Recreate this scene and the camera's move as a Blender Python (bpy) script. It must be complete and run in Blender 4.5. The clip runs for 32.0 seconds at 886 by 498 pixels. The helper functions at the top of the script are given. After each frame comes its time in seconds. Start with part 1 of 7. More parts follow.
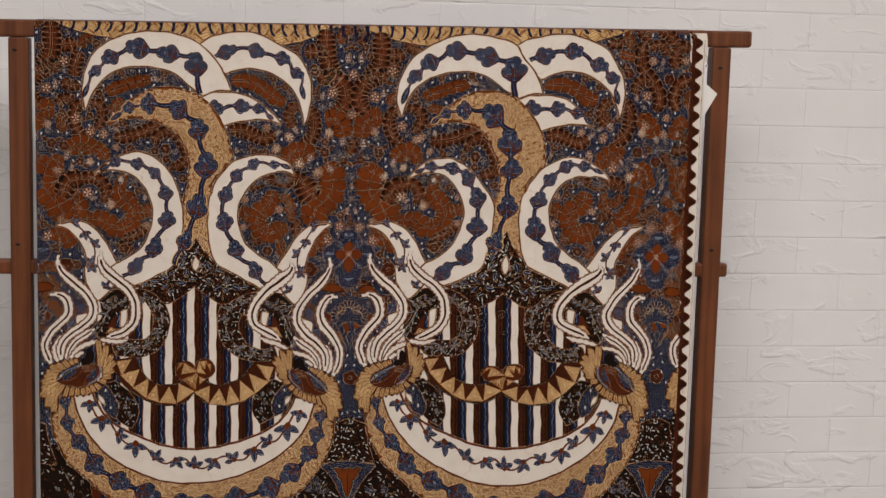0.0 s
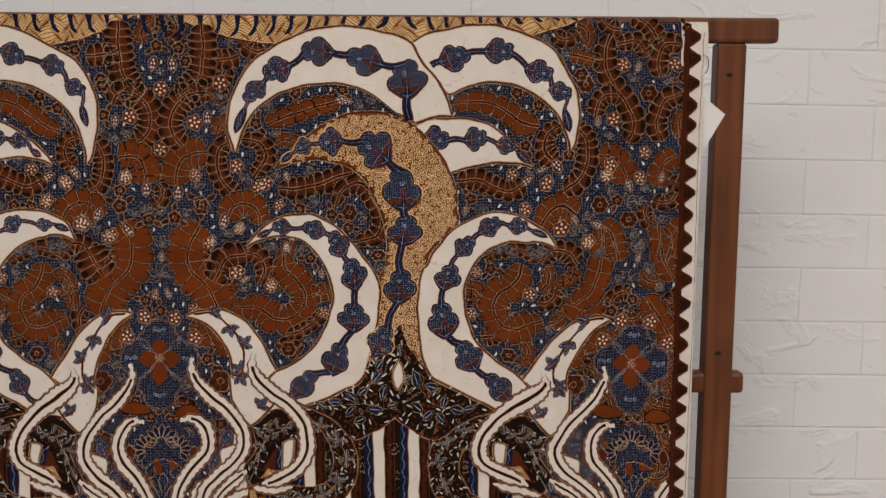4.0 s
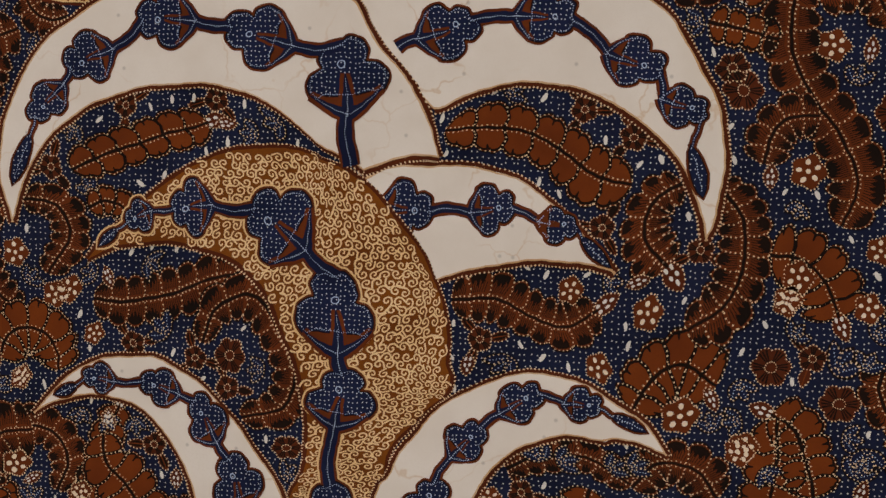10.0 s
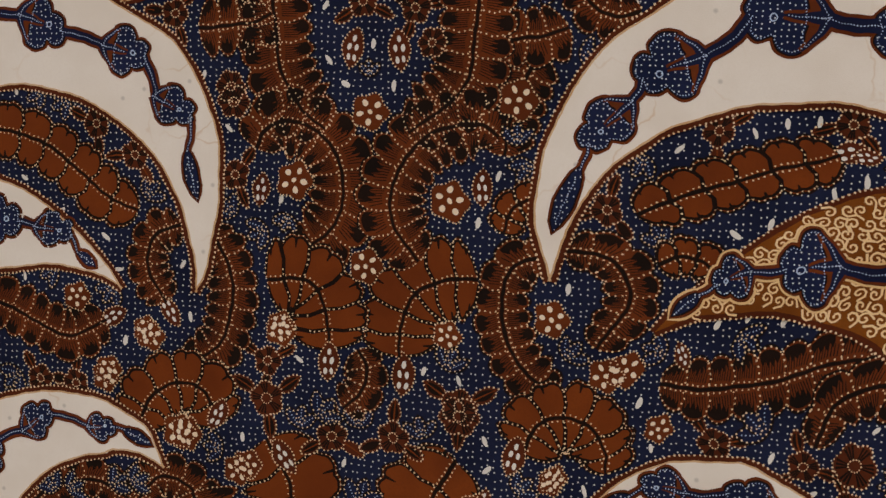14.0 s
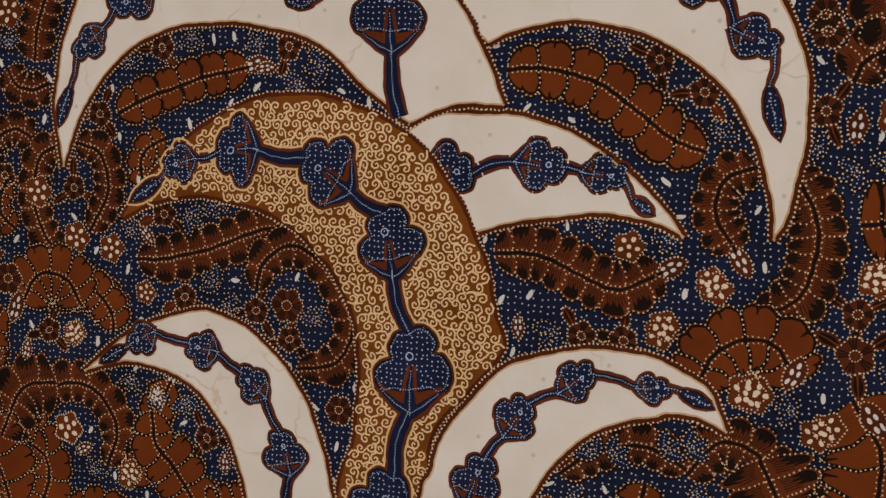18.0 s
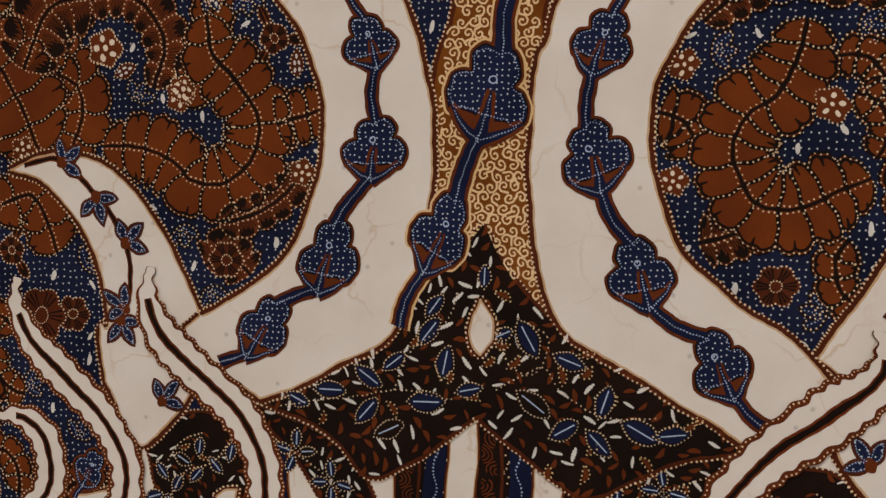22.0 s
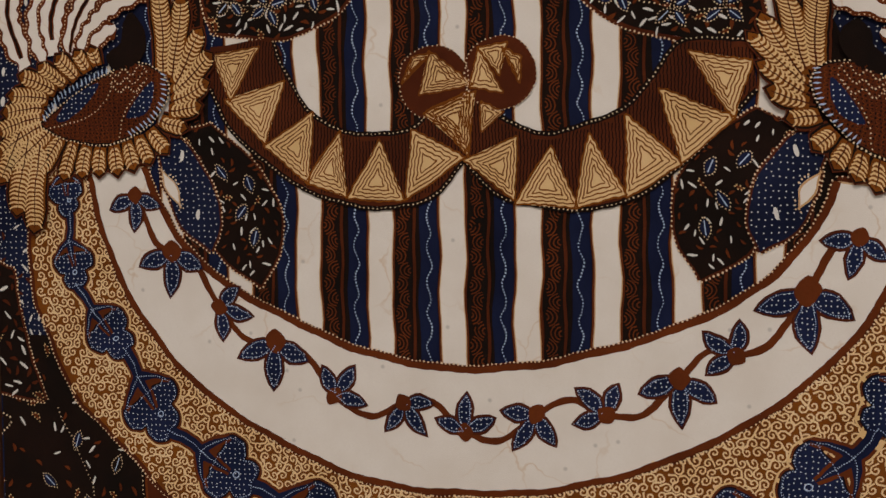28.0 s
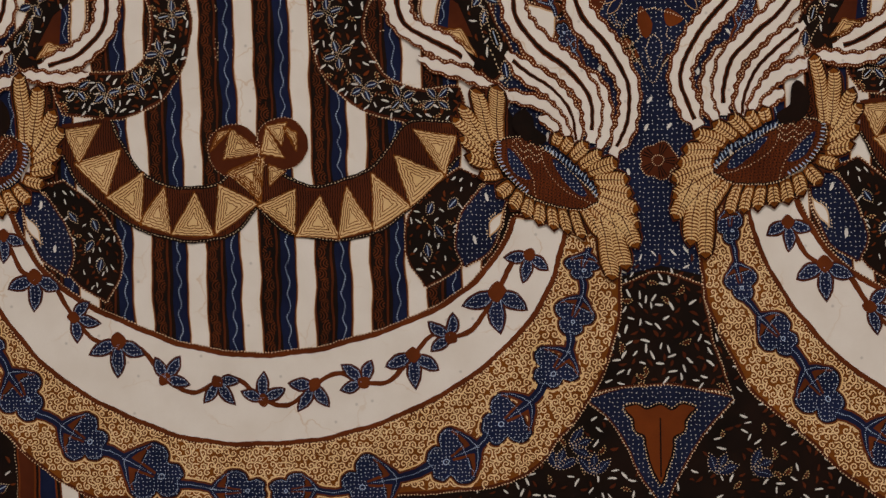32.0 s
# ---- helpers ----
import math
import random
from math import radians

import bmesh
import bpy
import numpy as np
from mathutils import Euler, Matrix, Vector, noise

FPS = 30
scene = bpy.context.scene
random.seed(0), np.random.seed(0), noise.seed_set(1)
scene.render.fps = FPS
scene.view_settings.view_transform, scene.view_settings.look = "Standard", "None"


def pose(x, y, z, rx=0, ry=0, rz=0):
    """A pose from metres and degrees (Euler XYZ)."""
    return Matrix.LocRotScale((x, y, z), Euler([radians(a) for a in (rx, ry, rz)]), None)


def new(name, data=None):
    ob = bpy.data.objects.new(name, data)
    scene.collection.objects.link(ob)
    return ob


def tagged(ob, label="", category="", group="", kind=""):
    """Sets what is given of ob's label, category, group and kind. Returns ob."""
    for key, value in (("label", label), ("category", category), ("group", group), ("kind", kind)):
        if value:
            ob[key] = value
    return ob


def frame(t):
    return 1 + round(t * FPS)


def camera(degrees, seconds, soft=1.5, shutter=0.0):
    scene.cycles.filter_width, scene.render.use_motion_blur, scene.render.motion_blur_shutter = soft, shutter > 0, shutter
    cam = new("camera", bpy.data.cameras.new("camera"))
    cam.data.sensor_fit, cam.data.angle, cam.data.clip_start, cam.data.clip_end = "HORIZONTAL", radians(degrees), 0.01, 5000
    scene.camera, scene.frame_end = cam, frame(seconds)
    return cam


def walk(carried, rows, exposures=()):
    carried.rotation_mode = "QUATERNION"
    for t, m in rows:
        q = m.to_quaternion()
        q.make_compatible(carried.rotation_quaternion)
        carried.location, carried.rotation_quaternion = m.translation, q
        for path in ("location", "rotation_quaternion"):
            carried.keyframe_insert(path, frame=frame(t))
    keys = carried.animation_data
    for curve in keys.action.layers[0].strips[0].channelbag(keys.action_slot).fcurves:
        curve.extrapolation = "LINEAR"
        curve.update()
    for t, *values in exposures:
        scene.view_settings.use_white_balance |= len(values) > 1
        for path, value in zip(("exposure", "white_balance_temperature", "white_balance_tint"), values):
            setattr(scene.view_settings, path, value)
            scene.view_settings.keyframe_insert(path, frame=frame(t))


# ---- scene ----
# One batik cloth on a wooden rack in front of a white brick-relief wall, seen by a camera that slides closer and along it.
from mathutils import geometry

# ---------------------------------------------------------------- camera
cam = camera(36.68, 32.0, soft=1.5)
# seconds, eye x y z in metres, turn, tilt and roll in degrees
PATH = [
    (0, -0.1085, -2.0374, 1.5484, -7.08, -7.18, 1.37),
    (0.5, -0.0717, -1.9542, 1.5446, -6.53, -6.83, 1.35),
    (1, -0.0120, -1.8671, 1.5436, -6.33, -6.55, 1.22),
    (1.5, 0.0338, -1.8076, 1.5343, -5.96, -6.34, 1.30),
    (2, 0.0698, -1.7317, 1.5258, -5.51, -6.19, 1.21),
    (2.5, 0.1048, -1.6431, 1.5342, -4.77, -6.11, 1.22),
    (3, 0.1401, -1.5438, 1.5447, -3.89, -6.25, 1.22),
    (3.5, 0.1809, -1.4568, 1.5496, -2.89, -6.69, 1.15),
    (4, 0.2364, -1.3547, 1.5509, -2.14, -6.49, 0.99),
    (4.5, 0.2837, -1.2557, 1.5513, -1.22, -6.46, 1.08),
    (6.5, 0.3574, -0.9620, 1.5772, 3.66, -6.97, 1.13),
    (7, 0.3708, -0.9156, 1.5767, 4.93, -7.06, 0.99),
    (7.5, 0.3887, -0.8504, 1.5703, 5.95, -6.62, 1.05),
    (8, 0.4029, -0.7782, 1.5611, 7.20, -6.00, 1.20),
    (8.5, 0.4128, -0.7256, 1.5637, 8.32, -5.96, 1.20),
    (9, 0.4233, -0.6785, 1.5623, 9.35, -5.90, 1.28),
    (9.5, 0.4277, -0.6389, 1.5591, 10.65, -5.90, 1.34),
    (10, 0.4252, -0.6050, 1.5525, 12.08, -5.79, 1.56),
    (10.5, 0.4144, -0.5878, 1.5574, 13.06, -6.22, 1.43),
    (11, 0.3904, -0.5733, 1.5645, 14.02, -6.72, 1.39),
    (11.5, 0.3550, -0.5636, 1.5632, 13.92, -6.78, 1.47),
    (12, 0.3201, -0.5522, 1.5646, 14.24, -6.72, 1.48),
    (12.5, 0.2870, -0.5407, 1.5638, 14.28, -6.76, 1.59),
    (13, 0.2433, -0.5236, 1.5645, 14.63, -7.09, 1.69),
    (13.5, 0.2065, -0.5079, 1.5617, 15.30, -7.02, 1.72),
    (14, 0.1743, -0.4973, 1.5657, 15.84, -6.99, 1.80),
    (14.5, 0.1435, -0.4912, 1.5704, 16.23, -7.06, 1.81),
    (15, 0.1134, -0.4893, 1.5707, 16.84, -7.30, 1.79),
    (15.5, 0.0950, -0.4896, 1.5670, 17.57, -7.30, 1.63),
    (17.5, 0.0146, -0.5362, 1.5359, 20.19, -5.83, 1.48),
    (18, -0.0137, -0.5181, 1.5236, 20.35, -5.92, 1.50),
    (18.5, -0.0355, -0.5052, 1.5145, 20.31, -5.70, 1.55),
    (19, -0.0531, -0.4885, 1.5010, 20.19, -5.70, 1.56),
    (19.5, -0.0646, -0.4742, 1.4862, 20.24, -5.68, 1.51),
    (20, -0.0763, -0.4686, 1.4598, 19.81, -5.59, 1.47),
    (20.5, -0.0993, -0.4800, 1.4322, 17.85, -5.77, 1.04),
    (21, -0.1090, -0.4845, 1.3942, 16.80, -4.98, 0.76),
    (21.5, -0.1022, -0.4837, 1.3645, 17.14, -4.81, 0.55),
    (22, -0.0998, -0.4821, 1.3411, 17.10, -5.38, 0.27),
    (22.5, -0.0947, -0.4861, 1.3227, 17.06, -5.42, 0.19),
    (23, -0.0929, -0.4928, 1.2987, 17.19, -5.41, 0.15),
    (23.5, -0.0930, -0.4994, 1.2781, 17.23, -5.42, 0.01),
    (24, -0.0961, -0.5136, 1.2561, 16.92, -5.22, -0.01),
    (24.5, -0.1033, -0.5215, 1.2288, 16.52, -5.01, -0.19),
    (25, -0.1083, -0.5190, 1.1886, 16.04, -4.68, -0.23),
    (25.5, -0.1048, -0.5183, 1.1583, 16.52, -4.48, -0.37),
    (26, -0.1018, -0.5301, 1.1366, 16.45, -4.18, -0.47),
    (26.5, -0.0933, -0.5397, 1.1160, 16.47, -3.97, -0.42),
    (28.5, -0.0785, -0.5648, 1.0488, 15.81, -2.86, -0.64),
    (29, -0.0719, -0.5848, 1.0467, 14.59, -2.87, -0.59),
    (29.5, -0.0769, -0.6128, 1.0448, 12.96, -2.82, -0.68),
    (30, -0.0697, -0.6461, 1.0498, 11.42, -2.48, -0.82),
    (30.5, -0.0605, -0.6752, 1.0618, 9.77, -2.92, -0.95),
    (31, -0.0675, -0.7182, 1.0701, 7.92, -3.23, -1.00),
    (31.5, -0.0693, -0.7605, 1.0755, 6.57, -3.32, -1.08),
    (32, -0.0630, -0.7903, 1.0863, 4.41, -3.54, -1.37),
]
walk(cam, [(t, pose(x, y, z) @ pose(0, 0, 0, 0, 0, turn) @ pose(0, 0, 0, 90 + tilt) @ pose(0, 0, 0, 0, 0, roll))
           for t, x, y, z, turn, tilt, roll in PATH],
     exposures=[(0, -0.15), (4, -0.25), (9, -0.42), (19, -0.32), (32, -0.30)])

# ---------------------------------------------------------------- light
world = bpy.data.worlds.new("room_air")
world.use_nodes = True
world.node_tree.nodes["Background"].inputs[0].default_value = (1.0, 0.95, 0.9, 1)
world.node_tree.nodes["Background"].inputs[1].default_value = 0.02
scene.world = world


def ceiling_lamp(x, y, size, watts):
    """A square panel lamp just under the ceiling."""
    lamp = bpy.data.lights.new("panel_light", "AREA")
    lamp.shape, lamp.size, lamp.energy, lamp.color = "SQUARE", size, watts, (1.0, 0.93, 0.86)
    ob = new("panel_light", lamp)
    ob.matrix_world = pose(x, y, 2.74)
    return ob


ceiling_lamp(0.1, -1.7, 1.2, 46)
ceiling_lamp(-1.6, -2.6, 0.9, 22)
ceiling_lamp(1.5, -2.4, 0.9, 31)


# ---------------------------------------------------------------- materials
def plain_nodes(name, rough, gloss=0.25):
    m = bpy.data.materials.new(name)
    m.use_nodes = True
    nt = m.node_tree
    b = nt.nodes["Principled BSDF"]
    b.inputs["Roughness"].default_value = rough
    b.inputs["Specular IOR Level"].default_value = gloss
    return m, nt, b


def add(nt, kind, **values):
    n = nt.nodes.new(kind)
    for key, v in values.items():
        n.inputs[key.replace("_", " ")].default_value = v
    return n


def math_node(nt, op, a, b=0.0):
    n = nt.nodes.new("ShaderNodeMath")
    n.operation = op
    for i, v in enumerate((a, b)):
        if isinstance(v, (int, float)):
            n.inputs[i].default_value = v
        else:
            nt.links.new(v, n.inputs[i])
    return n.outputs[0]


def mixed(nt, fac, a, b):
    n = nt.nodes.new("ShaderNodeMix")
    n.data_type = "RGBA"
    for i, v in ((0, fac), (6, a), (7, b)):
        if isinstance(v, (int, float)):
            n.inputs[i].default_value = v
        elif isinstance(v, tuple):
            n.inputs[i].default_value = (*v, 1)
        else:
            nt.links.new(v, n.inputs[i])
    return n.outputs[2]


def ramp(nt, value, lo, hi):
    n = nt.nodes.new("ShaderNodeMapRange")
    n.inputs[1].default_value, n.inputs[2].default_value = lo, hi
    nt.links.new(value, n.inputs[0])
    return n.outputs[0]


def cloth_plane(nt):
    """Position in the plane of the cloth: across and up."""
    geo = nt.nodes.new("ShaderNodeNewGeometry")
    sep = nt.nodes.new("ShaderNodeSeparateXYZ")
    com = nt.nodes.new("ShaderNodeCombineXYZ")
    nt.links.new(geo.outputs["Position"], sep.inputs[0])
    nt.links.new(sep.outputs[0], com.inputs[0])
    nt.links.new(sep.outputs[2], com.inputs[1])
    return com.outputs[0]


def tex(nt, kind, vec, scale, detail=2.0, dims="2D"):
    n = nt.nodes.new(kind)
    if kind == "ShaderNodeTexNoise":
        n.noise_dimensions = dims
        n.inputs["Detail"].default_value = detail
    else:
        n.voronoi_dimensions = dims
    n.inputs["Scale"].default_value = scale
    nt.links.new(vec, n.inputs["Vector"])
    return n


TONE = 0.91  # greyness of the whole cloth


def dyed(name, col, deep, dots=None, crackle=0.0, dot_size=0.15, pitch=400):
    """Dyed cotton: uneven dye, a fine weave, wax crackle and, where asked, small resist dots."""
    m, nt, b = plain_nodes(name, 0.9, 0.03)
    col, deep = tuple(v * TONE for v in col), tuple(v * TONE for v in deep)
    vec = cloth_plane(nt)
    broad = tex(nt, "ShaderNodeTexNoise", vec, 38, 4)
    fine = tex(nt, "ShaderNodeTexNoise", vec, 900, 3)
    c = mixed(nt, ramp(nt, broad.outputs[0], 0.3, 0.7), col, deep)
    c = mixed(nt, math_node(nt, "MULTIPLY", ramp(nt, fine.outputs[0], 0.45, 0.75), 0.35), c, deep)
    if crackle:
        bend = tex(nt, "ShaderNodeTexNoise", vec, 60, 3)
        shift = nt.nodes.new("ShaderNodeVectorMath")
        shift.operation = "MULTIPLY_ADD"
        nt.links.new(bend.outputs["Color"], shift.inputs[0])
        shift.inputs[1].default_value = (0.02, 0.02, 0)
        nt.links.new(vec, shift.inputs[2])
        v = tex(nt, "ShaderNodeTexVoronoi", shift.outputs[0], 26)
        v.feature = "DISTANCE_TO_EDGE"
        line = ramp(nt, v.outputs["Distance"], 0.02, 0.0)
        patch = ramp(nt, tex(nt, "ShaderNodeTexNoise", vec, 22, 2).outputs[0], 0.44, 0.66)
        c = mixed(nt, math_node(nt, "MULTIPLY", math_node(nt, "MULTIPLY", line, patch), crackle), c, (0.5, 0.3, 0.14))
        spot = tex(nt, "ShaderNodeTexVoronoi", vec, 34)
        c = mixed(nt, math_node(nt, "MULTIPLY", ramp(nt, spot.outputs["Distance"], 0.040, 0.015), 0.35), c, (0.16, 0.15, 0.16))
    if dots:
        v = tex(nt, "ShaderNodeTexVoronoi", vec, pitch)
        v.inputs["Randomness"].default_value = 0.42
        c = mixed(nt, ramp(nt, v.outputs["Distance"], dot_size + 0.05, dot_size - 0.03), c, dots)
    nt.links.new(c, b.inputs["Base Color"])
    weave = tex(nt, "ShaderNodeTexNoise", vec, 2200, 1)
    soft_fold = tex(nt, "ShaderNodeTexNoise", vec, 9, 2)
    h = math_node(nt, "ADD", math_node(nt, "MULTIPLY", weave.outputs[0], 0.00012), math_node(nt, "MULTIPLY", soft_fold.outputs[0], 0.006))
    bump = add(nt, "ShaderNodeBump", Strength=0.5, Distance=1.0)
    nt.links.new(h, bump.inputs["Height"])
    nt.links.new(bump.outputs[0], b.inputs["Normal"])
    return m


WHITE = dyed("undyed_cotton", (0.77, 0.715, 0.67), (0.715, 0.65, 0.595), crackle=0.5)
NAVY = dyed("indigo_dotted", (0.013, 0.017, 0.046), (0.008, 0.010, 0.027), dots=(0.58, 0.57, 0.58), dot_size=0.098, pitch=355)
LEAFBLUE = dyed("indigo_leaf", (0.014, 0.019, 0.058), (0.008, 0.012, 0.036), dots=(0.60, 0.63, 0.70), pitch=430, dot_size=0.112)
BLUE = dyed("indigo_plain", (0.012, 0.016, 0.048), (0.008, 0.010, 0.030))
BROWN = dyed("soga_brown", (0.172, 0.039, 0.0085), (0.118, 0.026, 0.0070))
DARK = dyed("soga_dark", (0.016, 0.008, 0.006), (0.009, 0.006, 0.005))
MID = dyed("soga_mid", (0.094, 0.022, 0.0085), (0.060, 0.0140, 0.006))
OCHRE = dyed("ochre", (0.215, 0.066, 0.010), (0.125, 0.036, 0.007))
STAIN = dyed("wax_stain", (0.60, 0.42, 0.26), (0.52, 0.30, 0.14))
PEARL = dyed("pearl_resist", (0.80, 0.68, 0.55), (0.72, 0.58, 0.43))
RUST = dyed("soga_rust", (0.138, 0.032, 0.0090), (0.090, 0.021, 0.007))
CREAM = dyed("wax_cream", (0.74, 0.51, 0.27), (0.66, 0.43, 0.20))
CURL = dyed("wax_curls", (0.82, 0.61, 0.37), (0.74, 0.50, 0.26))
BEADING = dyed("bead_resist", (0.80, 0.60, 0.41), (0.70, 0.50, 0.31))
PALE = dyed("pale_resist", (0.74, 0.71, 0.68), (0.62, 0.59, 0.56))
BLUEDOT = dyed("pale_blue_resist", (0.45, 0.55, 0.75), (0.36, 0.45, 0.64))


def wood_material():
    m, nt, b = plain_nodes("stained_wood", 0.42)
    geo = nt.nodes.new("ShaderNodeNewGeometry")
    mp = nt.nodes.new("ShaderNodeMapping")
    mp.inputs["Scale"].default_value = (60, 60, 3)
    nt.links.new(geo.outputs["Position"], mp.inputs[0])
    grain = tex(nt, "ShaderNodeTexNoise", mp.outputs[0], 1.6, 5, "3D")
    blot = tex(nt, "ShaderNodeTexNoise", geo.outputs["Position"], 7, 3, "3D")
    c = mixed(nt, ramp(nt, grain.outputs[0], 0.35, 0.65), (0.150, 0.049, 0.019), (0.078, 0.025, 0.011))
    c = mixed(nt, math_node(nt, "MULTIPLY", ramp(nt, blot.outputs[0], 0.45, 0.75), 0.6), c, (0.19, 0.060, 0.024))
    nt.links.new(c, b.inputs["Base Color"])
    bump = add(nt, "ShaderNodeBump", Strength=0.25, Distance=0.001)
    nt.links.new(grain.outputs[0], bump.inputs["Height"])
    nt.links.new(bump.outputs[0], b.inputs["Normal"])
    return m


def painted(name, col, deep, relief=0.004, rough=0.55):
    m, nt, b = plain_nodes(name, rough)
    geo = nt.nodes.new("ShaderNodeNewGeometry")
    info = nt.nodes.new("ShaderNodeObjectInfo")
    n1 = tex(nt, "ShaderNodeTexNoise", geo.outputs["Position"], 16, 5, "3D")
    n2 = tex(nt, "ShaderNodeTexNoise", geo.outputs["Position"], 130, 4, "3D")
    c = mixed(nt, ramp(nt, n1.outputs[0], 0.35, 0.7), col, deep)
    c = mixed(nt, math_node(nt, "MULTIPLY", info.outputs["Random"], 0.4), c, deep)
    nt.links.new(c, b.inputs["Base Color"])
    mp = nt.nodes.new("ShaderNodeMapping")
    mp.inputs["Scale"].default_value = (13, 13, 24)
    nt.links.new(geo.outputs["Position"], mp.inputs[0])
    strata = tex(nt, "ShaderNodeTexNoise", mp.outputs[0], 1.0, 4, "3D")
    strata.inputs["Distortion"].default_value = 1.2
    h = math_node(nt, "ADD", math_node(nt, "MULTIPLY", ramp(nt, strata.outputs[0], 0.56, 0.66), relief), math_node(nt, "MULTIPLY", n2.outputs[0], relief * 0.08))
    bump = add(nt, "ShaderNodeBump", Strength=0.6, Distance=1.0)
    nt.links.new(h, bump.inputs["Height"])
    nt.links.new(bump.outputs[0], b.inputs["Normal"])
    return m


WOOD = wood_material()
NEAR_BLACK = painted("dark_hole", (0.012, 0.008, 0.006), (0.006, 0.004, 0.003), 0.0)
BRICK = painted("white_relief_paint", (0.865, 0.865, 0.905), (0.84, 0.84, 0.88), 0.0024)
PAPER = painted("white_card", (0.80, 0.79, 0.79), (0.77, 0.76, 0.76), 0.0)
PLASTER = painted("room_plaster", (0.70, 0.68, 0.65), (0.66, 0.64, 0.61), 0.001)
FLOOR = painted("floor_tile", (0.42, 0.38, 0.34), (0.34, 0.31, 0.28), 0.0005, 0.3)


# ---------------------------------------------------------------- mesh helpers
def mesh_object(name, verts, faces, material, parent=None, label=""):
    me = bpy.data.meshes.new(name)
    me.from_pydata(verts, [], faces)
    me.materials.append(material)
    me.update()
    ob = new(name, me)
    if parent:
        ob.parent = parent
    if label:
        ob["label"] = label
    return ob


def part(name, bm, material, parent, label="", smooth=False):
    me = bpy.data.meshes.new(name)
    bm.to_mesh(me)
    bm.free()
    me.materials.append(material)
    if smooth:
        for p in me.polygons:
            p.use_smooth = True
    ob = new(name, me)
    ob.parent = parent
    if label:
        ob["label"] = label
    return ob


def block(x0, x1, y0, y1, z0, z1, bevel=0.0, lean=0.0, rise=0.0):
    """A box; lean shifts its top along x, rise lifts its far x end."""
    bm = bmesh.new()
    bmesh.ops.create_cube(bm, size=1)
    for v in bm.verts:
        u = v.co.x + 0.5
        w = v.co.z + 0.5
        v.co = (x0 + (x1 - x0) * u + lean * w, y0 + (y1 - y0) * (v.co.y + 0.5), z0 + (z1 - z0) * w + rise * u)
    if bevel:
        bmesh.ops.bevel(bm, geom=bm.edges[:], offset=bevel, segments=2, affect="EDGES", profile=0.5)
    return bm


# ---------------------------------------------------------------- the room
def room():
    def slab(name, *box):
        return tagged(part(name, block(*box), PLASTER, None), kind="structure")
    slab("wall_left", -3.3, -3.2, -4.6, 0.27, 0, 2.8)
    slab("wall_right", 3.2, 3.3, -4.6, 0.27, 0, 2.8)
    slab("wall_behind", -3.3, 3.3, -4.7, -4.6, 0, 2.8)
    slab("ceiling", -3.3, 3.3, -4.7, 0.4, 2.8, 2.9)
    tagged(part("floor", block(-3.3, 3.3, -4.7, 0.4, -0.1, 0), FLOOR, None), "grey polished floor", kind="structure")


room()
for lamp_x, lamp_y, lamp_s in ((0.1, -1.7, 1.2), (-1.6, -2.6, 0.9), (1.5, -2.4, 0.9)):
    fixture = new("ceiling_light")
    fixture.location = (lamp_x, lamp_y, 2.8)
    tagged(fixture, "white metal ceiling light with a square panel", "light", "ceiling lights")
    h = lamp_s / 2 + 0.02
    for bx in ((-h, -h + 0.02, -h, h), (h - 0.02, h, -h, h), (-h + 0.02, h - 0.02, -h, -h + 0.02), (-h + 0.02, h - 0.02, h - 0.02, h)):
        part("frame", block(*bx, -0.07, 0.0), PAPER, fixture)

# ---------------------------------------------------------------- wall with brick relief
ROW, LENGTH, FACE = 0.0662, 0.164, 0.25
wall = tagged(part("wall_north", block(-3.2, 3.2, FACE + 0.0021, FACE + 0.12, 0, 2.8), BRICK, None), "white painted wall with a brick relief", kind="structure")


def brick_mesh(seed, w, h):
    """One brick of the relief: a low block with rounded edges and an uneven face."""
    rnd = random.Random(seed)
    bm = bmesh.new()
    nx, nz, e = 9, 6, 0.0013
    grid = []
    for j in range(nz + 1):
        row = []
        for i in range(nx + 1):
            u = min(max((i - 1) / (nx - 2), 0.012), 0.988) if 0 < i < nx else i / nx
            v = min(max((j - 1) / (nz - 2), 0.03), 0.97) if 0 < j < nz else j / nz
            x = 0.0004 + (w - 0.0008) * u - w / 2
            z = e + (h - 2 * e) * v - h / 2
            row.append(bm.verts.new((x, 0.0014 - rnd.random() * 0.0006, z)))
        grid.append(row)
    rim = [[bm.verts.new((sx * (w / 2 - 0.0001), 0.0017, sz * (h / 2 - 0.0003))) for sx in (-1, 1)] for sz in (-1, 1)]
    for j in range(nz):
        for i in range(nx):
            bm.faces.new((grid[j][i], grid[j][i + 1], grid[j + 1][i + 1], grid[j + 1][i]))
    bm.faces.new([rim[0][0], rim[0][1], *reversed(grid[0])])
    bm.faces.new([rim[1][1], rim[1][0], *grid[nz]])
    bm.faces.new([rim[1][0], rim[0][0], *[r[0] for r in grid]])
    bm.faces.new([rim[0][1], rim[1][1], *[r[nx] for r in reversed(grid)]])
    me = bpy.data.meshes.new("brick")
    bm.to_mesh(me)
    bm.free()
    for p in me.polygons:
        p.use_smooth = True
    me.materials.append(BRICK)
    return me


